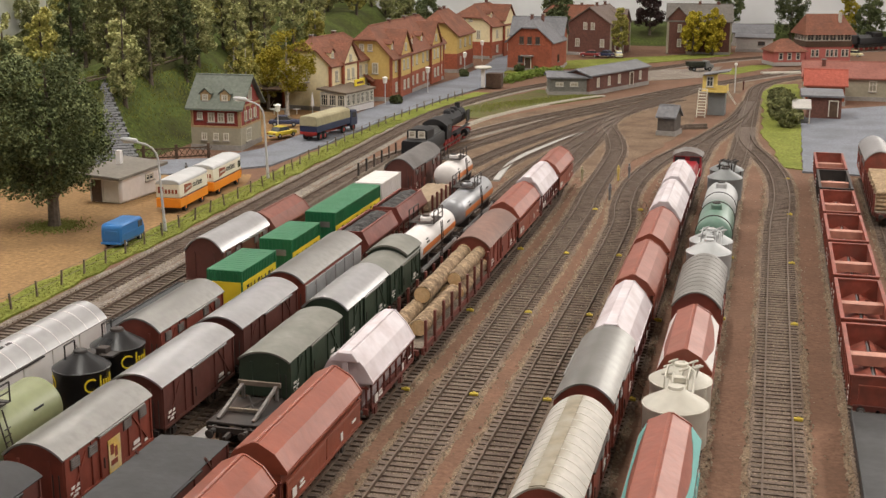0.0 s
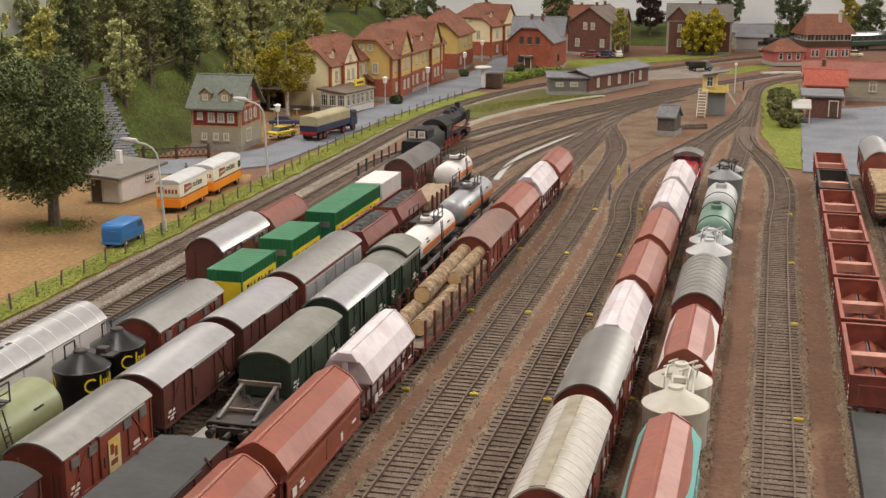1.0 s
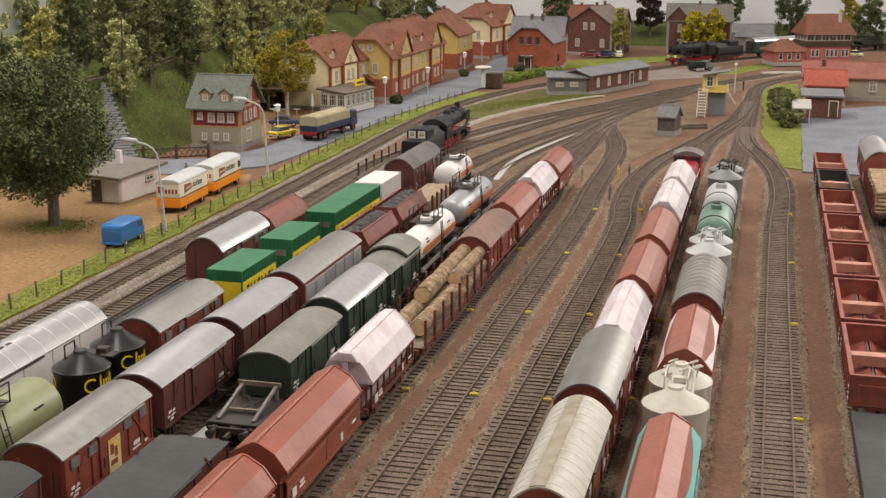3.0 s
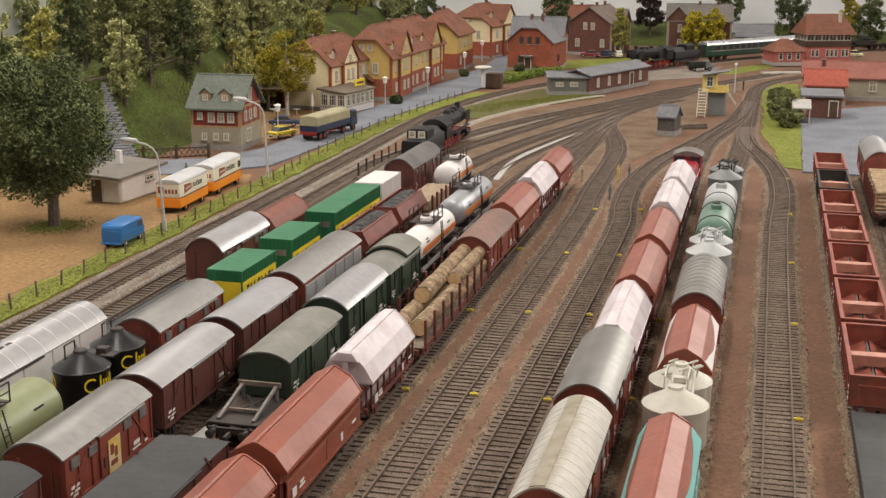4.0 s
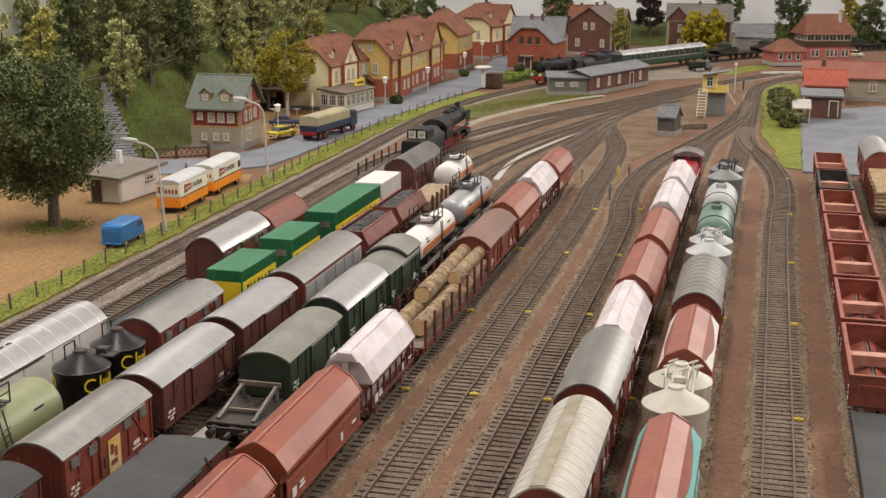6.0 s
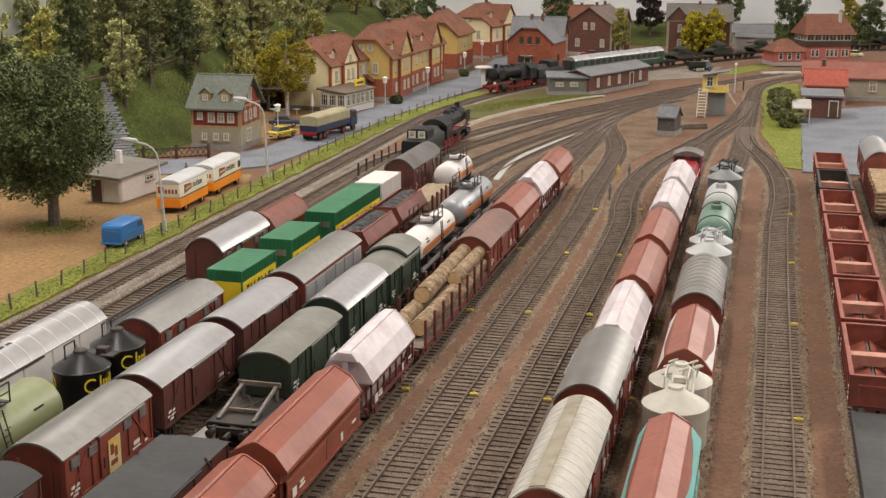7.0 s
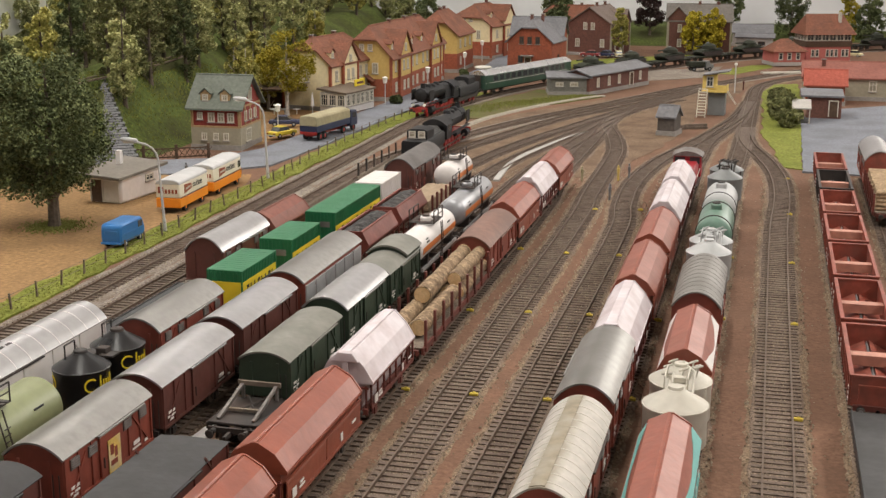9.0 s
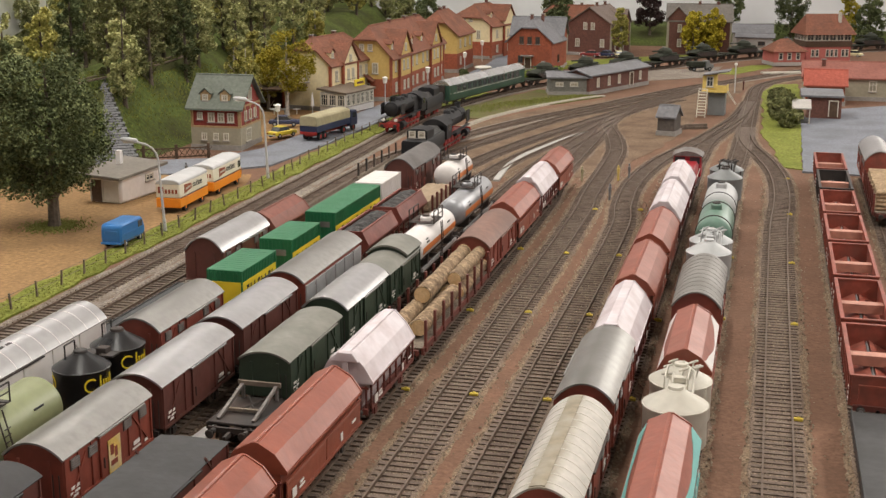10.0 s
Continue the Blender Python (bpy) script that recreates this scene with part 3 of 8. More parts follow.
def lid_wagon(y, x, length, lid, body, label, decal=None, open_frame=False):
    """Hopper wagon closed by faceted swing lids."""
    w = thing("lidded_hopper_wagon", label, "freight wagon", at(x, y, RT), "wagons in the yard")
    L = length - 1.1
    running_gear(w, length, two(length), FRAME_RED if open_frame else FRAME)
    if open_frame:
        part("body", Shape().along([(-0.7, 1.0), (0.7, 1.0), (1.3, 2.5), (-1.3, 2.5)], -L / 2 + 0.3, L / 2 - 0.3), lid, w)
        for s in (-1, 1):
            part("top_rail", Shape().box(s * 1.34, 0, 2.42, 0.12, L, 0.14), body, w)
            part("sill", Shape().box(s * 1.34, 0, 1.25, 0.12, L, 0.2), body, w)
            bars("side_post", 1.2, lambda: Shape().box(0, 0, 1.85, 0.1, 0.12, 1.2), [at(s * 1.34, -L / 2 + 0.06 + (L - 0.12) * i / 7, 0) for i in range(8)], body, w)
    else:
        part("body", Shape().along([(-1.2, 1.15), (1.2, 1.15), (1.12, 2.74), (-1.12, 2.74)], -L / 2, L / 2), body, w)
        for s in (-1, 1):
            part("sill", Shape().box(s * 1.4, 0, 1.16, 0.12, L, 0.12), body, w)
            part("top_rail", Shape().box(s * 1.36, 0, 2.34, 0.1, L, 0.1), body, w)
            for q in (-1, 1):
                part("side_flap", Shape().box(s * 1.35, q * L * 0.248, 1.74, 0.09, L * 0.485, 1.08, ry=s * 2), body, w, bevel=0.02)
    prof = [(-1.40, 2.7), (1.42, 2.7), (1.43, 2.84), (0.88, 3.58), (0.12, 4.02), (-0.1, 4.02), (-1.0, 3.56), (-1.40, 2.78)]
    if open_frame:
        prof = [(-1.42, 2.5), (1.42, 2.5), (1.44, 2.6), (0.95, 3.42), (0.28, 4.12), (-0.3, 4.12), (-0.95, 3.62), (-1.38, 2.85)]
    part("lid", Shape().along(prof, -L / 2 + 0.05, L / 2 - 0.05), lid, w, "faceted roof lid")
    # the raised half lid and its seams
    part("lid_flap", Shape().along([(-0.97, 3.58), (-0.1, 4.04), (0.02, 4.04), (0.02, 4.08), (-0.12, 4.08), (-1.0, 3.63)] if not open_frame else [(-0.9, 3.70), (-0.3, 4.14), (0.19, 4.14), (0.19, 4.18), (-0.32, 4.18), (-0.93, 3.75)], -L / 2 + 0.02, L / 2 - 0.02), lid, w)
    zr = 2.6 if open_frame else 2.74
    sh = Shape().box(1.44, 0, zr, 0.05, L, 0.08).box(-1.44, 0, zr, 0.05, L, 0.08)
    part("lid_rim", sh, lid, w)
    for e in (-1, 1):
        sh = Shape().add([(px * 1.03, e * (L / 2 + k), 2.42 + (pz - 2.42) * 1.03) for k in (-0.06, 0.04) for px, pz in prof],
                         [(i, (i + 1) % 8, 8 + (i + 1) % 8, 8 + i) for i in range(8)] + [tuple(range(8)), tuple(range(8, 16))])
        part("lid_end", sh, lid, w)
        sh = Shape().box(0, e * (L / 2 + 0.12), 2.3, 2.5, 0.08, 0.1)
        for xx in (-1.1, -0.4, 0.4, 1.1):
            sh.box(xx, e * (L / 2 + 0.08), 1.8, 0.1, 0.1, 1.2)
        sh.rod((-0.9, e * (L / 2 + 0.35), 1.2), (-0.9, e * (L / 2 + 0.35), 2.3), 0.035, 5).rod((0.9, e * (L / 2 + 0.35), 1.2), (0.9, e * (L / 2 + 0.35), 2.3), 0.035, 5).rod((-0.9, e * (L / 2 + 0.35), 2.3), (0.9, e * (L / 2 + 0.35), 2.3), 0.035, 5)
        part("end_platform", sh, FRAME_RED, w)
    if open_frame:
        part("hood", Shape().along([(-0.75, 3.72), (0.75, 3.72), (0.4, 4.22), (-0.4, 4.22)], -L / 2 - 0.28, -L / 2 + 0.1), lid, w, "pale end hood", bevel=0.04)
        part("hood_stem", Shape().box(0, -L / 2 - 0.2, 3.2, 0.3, 0.1, 1.1), lid, w)
    for s in (-1, 1):
        sh = Shape()
        for q, h, a, b in ((-0.42, 1.55, 0.5, 0.45), (-0.33, 1.7, 0.5, 0.12), (-0.33, 1.5, 0.7, 0.1), (0.2, 1.6, 0.3, 0.4), (0.38, 1.7, 0.6, 0.12)):
            sh.box(s * 1.43, q * L, h, 0.03, a, b)
        marks(sh, LETTER, w, "white bars of lettering")
        if decal:
            x0, z0, x1, z1 = (1.43, 2.86, 0.9, 3.57) if s > 0 else (-1.40, 2.8, -1.01, 3.55)
            low = 0.28 if decal is TEAL else 0.1
            nx, nz, k = s * 0.03, 0.016, 24
            v = []
            for d in (0, 1):
                for i in range(k + 1):
                    u = -1 + 2 * i / k
                    h = low + (0.92 - low) * abs(u) ** 1.6 * (0.9 + 0.1 * math.sin(9 * u))
                    for f in (0.0, h):
                        v.append((x0 + (x1 - x0) * f + nx * d, u * (L / 2 - 0.12), z0 + (z1 - z0) * f + nz * d))
            n = 2 * (k + 1)
            fs = [(n + 2 * i, n + 2 * i + 2, n + 2 * i + 3, n + 2 * i + 1) for i in range(k)] + [(2 * i, 2 * i + 1, n + 2 * i + 1, n + 2 * i) for i in (0, k)]
            fs += [(2 * i + 1, 2 * i + 3, n + 2 * i + 3, n + 2 * i + 1) for i in range(k)]
            part("decal", Shape().add(v, fs), decal, w, "pale painted swoosh")
    return w


def tank_wagon(y, x, length, shell, label, stripe=None, r=1.38, walkway=True, bands=0):
    w = thing("tank_wagon", label, "freight wagon", at(x, y, RT), "wagons in the yard")
    L = length - 1.3
    running_gear(w, length, two(length) if length < 11 else bogies(length))
    zc = 1.42 + r
    prof = [(0, -L / 2), (r * 0.5, -L / 2 + 0.06), (r * 0.85, -L / 2 + 0.25), (r * 0.98, -L / 2 + 0.5), (r, -L / 2 + 0.62)]
    part("tank", Shape().turn(prof + [(a, -b) for a, b in prof[::-1]], 36, (0, 0, zc), "Y"), shell, w, smooth=True)
    if stripe:
        for s in (-1, 1):
            ang = [radians(-16 + 4 * i) for i in range(7)]
            p = [(s * (r + 0.02) * math.cos(a), zc + (r + 0.02) * math.sin(a)) for a in ang] + [(s * (r - 0.05) * math.cos(a), zc + (r - 0.05) * math.sin(a)) for a in ang[::-1]]
            part("stripe", Shape().along(p, -L / 2 + 0.6, L / 2 - 0.6), stripe, w, "orange hazard stripe")
        for s in (-1, 1):
            part("side_sill", Shape().box(s * 1.12, 0, 1.14, 0.12, L - 0.6, 0.3), SILOGREY, w, "pale grey side sill")
    for i in range(bands):
        part("band", Shape().turn([(r, -0.09), (r + 0.05, -0.09), (r + 0.05, 0.09), (r, 0.09)], 36, (0, 0, zc), "Y"), FRAME, w, where=at(0, -L / 3 + 2 * L / 3 * i / max(1, bands - 1), 0), smooth=True)
    part("dome", Shape().turn([(0, 0.5), (0.35, 0.48), (0.45, 0.38), (0.45, 0), (0.52, 0), (0.52, -0.3)], 18, (0, 0, zc + r - 0.06)), shell, w, smooth=True)
    part("hatch", Shape().turn([(0, 0.12), (0.3, 0.1), (0.34, 0), (0.34, -0.1)], 16, (0, 0, zc + r + 0.42)), FRAME, w, smooth=True)
    for q in (-L * 0.33, L * 0.33):
        part("saddle", Shape().along([(-1.1, 1.1), (1.1, 1.1), (1.2, zc - 0.5), (0.9, zc - 0.9), (0, 1.4), (-0.9, zc - 0.9), (-1.2, zc - 0.5)], q - 0.18, q + 0.18), FRAME, w)
    if walkway:
        top = zc + r + 0.12
        sh = Shape()
        for i in range(7):
            sh.box(0, -1.2 + 0.4 * i, top, 2.0, 0.3, 0.06) if abs(i - 3) > 1 else sh.box(-0.75, -1.2 + 0.4 * i, top, 0.5, 0.3, 0.06).box(0.75, -1.2 + 0.4 * i, top, 0.5, 0.3, 0.06)
        part("walkway", sh, FRAME, w, "dark grating walkway")
        sh = Shape()
        for xx in (-0.98, 0.98):
            for yy in (-1.3, 0, 1.3):
                sh.rod((xx, yy, top), (xx, yy, top + 0.95), 0.045, 6)
            sh.rod((xx, -1.3, top + 0.95), (xx, 1.3, top + 0.95), 0.045, 6).rod((xx, -1.3, top + 0.5), (xx, 1.3, top + 0.5), 0.035, 6)
        part("railing", sh, FRAME, w)
        sh = Shape()
        for s in (-1, 1):
            for yy in (-0.22, 0.22):
                sh.rod((s * 1.25, yy, top), (s * (r + 0.2), yy, zc), 0.04, 6).rod((s * (r + 0.2), yy, zc), (s * (r + 0.12), yy, 1.0), 0.04, 6)
            for k in range(9):
                sh.rod((s * (r + 0.17), -0.22, 1.1 + 0.32 * k), (s * (r + 0.17), 0.22, 1.1 + 0.32 * k), 0.03, 5)
        part("ladder", sh, FRAME, w)
        sh = Shape()
        for s in (-1, 1):
            for q, h, a in ((-0.3, 0.5, 0.5), (-0.3, 0.32, 0.7), (0.28, 0.45, 0.8)):
                sh.box(s * (r * math.cos(math.asin(h)) + 0.01) if h < 1 else 0, q * L, zc + h * r, 0.05, a, 0.1)
        marks(sh, DARKLETTER, w, "dark bars of lettering")
    return w


def silo_wagon(y, x, length, shell, label, vessels=2, r=1.42, logo=None, pipes=None, pitch=None):
    w = thing("silo_wagon", label, "freight wagon", at(x, y, RT), "wagons in the yard")
    running_gear(w, length, two(length))
    pipes = pipes or FRAME
    pitch = pitch or (length - 1.2) / vessels
    for i in range(vessels):
        yy = (i - (vessels - 1) / 2) * pitch
        v = part("vessel", Shape().turn([(0, 0.75), (0.35, 0.8), (r * 0.9, 1.25), (r, 1.45), (r, 3.35), (r + 0.02, 3.38), (r - 0.05, 3.47), (0.5, 4.05), (0.42, 4.15), (0, 4.17)], 36), shell, w, smooth=True, where=at(0, yy, 0))
        part("rim", Shape().turn([(r, 3.32), (r + 0.05, 3.33), (r + 0.05, 3.4), (r, 3.41)], 36), shell, v, smooth=True)
        part("hatch", Shape().turn([(0, 4.33), (0.34, 4.3), (0.38, 4.23), (0.38, 4.0)], 16), pipes, v, smooth=True)
        part("outlet", Shape().rod((0, 0, 0.5), (0, 0, 1.0), 0.22, 10), FRAME, v)
        if logo:
            for side in (-1, 1):
                strokes = [[(0.34 * math.cos(q), 0.34 * math.sin(q)) for q in [radians(50 + 26 * j) for j in range(11)]]]
                strokes += [[(0.52 + 0.19 * j, 0.16 - 0.34 * f) if f < 1 else (0.66 + 0.19 * j, -0.12) for f in (0, 0.5, 0.9, 1)] for j in range(5)]
                strokes += [[(0.0, -0.34), (0.7, -0.3), (1.4, -0.26)], [(0.52, 0.42), (0.5, -0.1)], [(1.28, 0.36), (1.26, 0.05)]]
                sh = Shape()
                for line in strokes:
                    for (u0, z0), (u1, z1) in zip(line, line[1:]):
                        m_, ln = (u0 + u1) / 2, math.hypot(u1 - u0, z1 - z0)
                        a = (m_ - 0.45) / r - 0.42
                        sh.box(side * (r + 0.02) * math.cos(a), (r + 0.02) * math.sin(a), 2.72 + (z0 + z1) / 2, 0.04, ln + 0.05, 0.085, rz=math.degrees(a) * side, rx=math.degrees(math.atan2(z1 - z0, u1 - u0)))
                part("emblem", sh, logo, v, "yellow painted emblem strokes")
            part("hoop", Shape().rod((-0.62, -0.5, 3.8), (-0.62, -0.5, 4.6), 0.05, 6).rod((-0.62, 0.5, 3.8), (-0.62, 0.5, 4.6), 0.05, 6).rod((-0.62, -0.5, 4.6), (-0.62, 0.5, 4.6), 0.05, 6), pipes, v, "blue-black grab hoop")
    if logo:
        for s in (-1, 1):
            part("platform", Shape().box(s * 0.55, 0, 3.45, 0.8, 0.9, 0.1), pipes, w)
        part("gear_box", Shape().box(0.1, 0.2, 3.6, 0.6, 0.6, 0.35), pipes, w, bevel=0.05)
        for z in (1.5, 2.2):
            part("brace", Shape().rod((1.3, -pitch / 2, z), (1.3, pitch / 2, z), 0.05, 6), pipes, w)
        return w
    top = 4.1
    e = pitch * (vessels - 1) / 2 - 0.2
    for xx in (-0.62, 0.5):
        sh = Shape().rod((xx, -0.9, top + 0.3), (xx, 0.9, top + 0.3), 0.045, 6)
        for yy in (-0.9, 0.9):
            sh.rod((xx, yy, 3.45), (xx, yy, top + 0.3), 0.045, 6)
        part("hand_rail", sh, pipes, w)
    part("pipe", Shape().rod((0.75, -0.7, 3.55), (0.75, 0.6, 4.25), 0.07, 6).rod((0.75, 0.6, 4.25), (0.3, 1.6, 4.2), 0.07, 6), pipes, w)
    part("pipe", Shape().rod((-0.3, -0.6, 3.7), (-0.3, 0.7, 4.05), 0.07, 6).rod((-0.3, 0.7, 4.05), (-0.9, 1.3, 3.75), 0.07, 6), pipes, w)
    part("catwalk", Shape().box(-0.05, 0, 3.72, 0.9, 1.1, 0.07), pipes, w)
    part("valve_box", Shape().box(0.05, 0.2, 3.95, 0.62, 0.4, 0.3), pipes, w, bevel=0.04)
    for i in range(7):
        a = i * 2.4
        yy = e * (1 if i % 2 else 0.75) + 0.5 * math.sin(a)
        part("valve", Shape().rod((0.75 * math.cos(a), yy, 3.6), (0.75 * math.cos(a) + 0.15, yy + 0.1, 4.3), 0.05, 6).rod((0.75 * math.cos(a) - 0.1, yy, 4.22), (0.75 * math.cos(a) + 0.36, yy + 0.16, 4.36), 0.06, 6), pipes, w)
    for yy in (-0.2, 0.2):
        part("ladder_rail", Shape().rod((1.35, yy, 1.0), (1.35, yy, 3.6), 0.04, 6), pipes, w)
    return w


def coal_wagon(y, x, length, label):
    """Self-discharging hopper with sloping sides, loaded with coal."""
    w = thing("coal_hopper_wagon", label, "freight wagon", at(x, y, RT), "wagons in the yard")
    L = length - 1.0
    running_gear(w, length, two(length), FRAME_RED)
    for s in (-1, 1):
        p = [(s * 0.5, 1.5), (s * 1.52, 2.62), (s * 1.52, 2.74), (s * 0.98, 3.72), (s * 0.88, 3.72), (s * 1.40, 2.7), (s * 0.42, 1.6)]
        part("side_wall", Shape().along(p if s > 0 else p[::-1], -L / 2, L / 2), HOPPER_RED, w)
        part("rim", Shape().box(s * 0.92, 0, 3.72, 0.16, L, 0.12), HOPPER_RED, w)
        bars("side_post", 1.0, lambda: Shape().box(0, 0, 1.6, 0.12, 0.14, 1.1), [at(s * 1.15, -L / 2 + 0.2 + (L - 0.4) * i / 5, 0) for i in range(6)], FRAME_RED, w)
    for e in (-1, 1):
        part("end_wall", Shape().add([(px, e * (L / 2 - 0.02 + k), pz) for k in (-0.08, 0.0) for px, pz in ((-0.5, 1.5), (0.5, 1.5), (1.52, 2.68), (0.98, 3.76), (-0.98, 3.76), (-1.52, 2.68))],
                                 [(0, 1, 2, 3, 4, 5), (11, 10, 9, 8, 7, 6)] + [(i, (i + 1) % 6, 6 + (i + 1) % 6, 6 + i) for i in range(6)]), HOPPER_RED, w)
    rnd, sh, n, k = random.Random(int(y)), Shape(), 9, 30
    v = [((-0.86 + 1.72 * i / (n - 1)), -L / 2 + 0.06 + (L - 0.12) * j / (k - 1), 3.5 + 0.35 * math.sin(math.pi * i / (n - 1)) * (0.6 + 0.4 * math.sin(math.pi * j / (k - 1))) + rnd.uniform(-0.08, 0.08)) for j in range(k) for i in range(n)]
    part("coal_load", sh.add(v, [(j * n + i, j * n + i + 1, (j + 1) * n + i + 1, (j + 1) * n + i) for j in range(k - 1) for i in range(n - 1)]), COAL, w, "heaped black coal")
    return w


def empty_hopper(y, x, length, paint, label, inner=None):
    """Open wagon seen into: sloping floor, cross beams, ridge."""
    w = thing("open_hopper_wagon", label, "freight wagon", at(x, y, RT), "open wagons")
    L, h, t = length - 1.0, 2.75, 1.38
    running_gear(w, length, two(length), FRAME_RED)
    for s in (-1, 1):
        part("side_wall", Shape().box(s * t, 0, (1.1 + h) / 2, 0.1, L, h - 1.1), paint, w)
        bars("side_post", 1.6, lambda: Shape().box(0, 0, 1.9, 0.1, 0.13, 1.6), [at(s * (t + 0.07), -L / 2 + 0.07 + (L - 0.14) * i / 7, 0) for i in range(8)], paint, w)
        part("rim", Shape().box(s * (t + 0.02), 0, h + 0.03, 0.24, L + 0.2, 0.1), paint, w, bevel=0.02)
        part("end_wall", Shape().box(0, s * L / 2, (1.1 + h) / 2, 2 * t, 0.12, h - 1.1), paint, w)
        part("rim", Shape().box(0, s * (L / 2 + 0.02), h + 0.03, 2 * t - 0.2, 0.24, 0.1), paint, w)
        part("floor_slope", Shape().box(s * 0.72, 0, 1.5, 1.35, L - 0.1, 0.06, ry=s * 28), inner or paint, w)
        sh = Shape()
        for q in (-1, 1):
            sh.box(q * 1.0, s * (L / 2 + 0.25), 1.9, 0.07, 0.07, 0.9)
        sh.box(0, s * (L / 2 + 0.25), 2.3, 2.1, 0.07, 0.07)
        part("end_rail", sh, paint, w)
        sh = Shape()
        for q, z in ((-1.5, 1.3), (-1.5, 1.6), (-1.5, 1.95)):
            sh.box(q, s * (L / 2 - 0.5), z, 0.03, 0.35, 0.14)
        marks(sh, LETTER, w, "white bars of lettering")
    part("floor", Shape().box(0, 0, 1.2, 2 * t, L, 0.1), inner or paint, w)
    part("cross_beam", Shape().along([(-t + 0.06, 1.9), (t - 0.06, 1.9), (t - 0.06, 2.5), (-t + 0.06, 2.5)], -0.4, 0.4), kept("beam", lambda: mat("pale_red_beam", (0.46, 0.22, 0.16), 0.6)), w, "pale red cross box")
    part("ridge", Shape().along([(-0.22, 1.3), (0.22, 1.3), (0.0, 1.85)], -L / 2 + 0.1, L / 2 - 0.1), PANEL, w, "grey dusty floor ridge")
    return w


def flat_wagon(y, x, length, label, stakes=0, deck_mat=None, side=0.0, ends=False, name="flat_wagon", frame_mat=None, planks=True):
    w = thing(name, label, "freight wagon", at(x, y, RT), "wagons in the yard")
    L, fm = length - 1.1, frame_mat or FRAME_RED
    running_gear(w, length, two(length) if length < 12.5 else bogies(length), fm)
    if planks:
        me = Shape().box(0, 0, 1.24, 2.7, 0.27, 0.09).mesh("deck_plank", deck_mat or PLANK)
        n = int(L / 0.3)
        for i in range(n):
            part("deck_plank", me, deck_mat or PLANK, w, where=at(0, -L / 2 + L * (i + 0.5) / n, 0))
    else:
        part("deck", Shape().box(0, 0, 1.26, 2.75, L, 0.14), deck_mat or PLANK, w, bevel=0.02)
    for s in (-1, 1):
        part("side_sill", Shape().box(s * 1.4, 0, 1.1, 0.14, L, 0.34), fm, w)
        if side:
            part("side_board", Shape().box(s * 1.4, 0, 1.28 + side / 2, 0.08, L, side), deck_mat or PLANK, w)
        for i in range(stakes):
            part("stake", kept(("stake", fm.name), lambda: Shape().box(0, 0, 1.95, 0.16, 0.2, 1.9).box(0, 0, 1.1, 0.22, 0.34, 0.3).mesh("stake", fm)), fm, w, where=at(s * 1.47, -L / 2 + 0.5 + (L - 1.0) * i / (stakes - 1), 0))
        if ends:
            part("strut", Shape().box(s * 0.95, L / 2 - 1.7, 1.75, 0.2, 3.4, 0.18, rx=13), ZINC, w, "grey slanting strut", bevel=0.03)
            part("strut_post", Shape().box(s * 0.95, L / 2 - 0.1, 1.7, 0.16, 0.16, 0.9), GREYROOF, w)
            part("chain", Shape().rod((s * 0.6, -L * 0.1, 1.4), (-s * 0.5, L * 0.4, 1.5), 0.06, 6), FRAME, w)
    if ends:
        part("head_beam", Shape().box(0, L / 2 - 0.1, 2.2, 2.4, 0.16, 0.26), PLANK, w, "weathered wooden head beam", bevel=0.02)
        part("cross_bar", Shape().box(0, L / 2 - 2.2, 1.5, 1.9, 0.18, 0.16), PLANK, w)
    return w


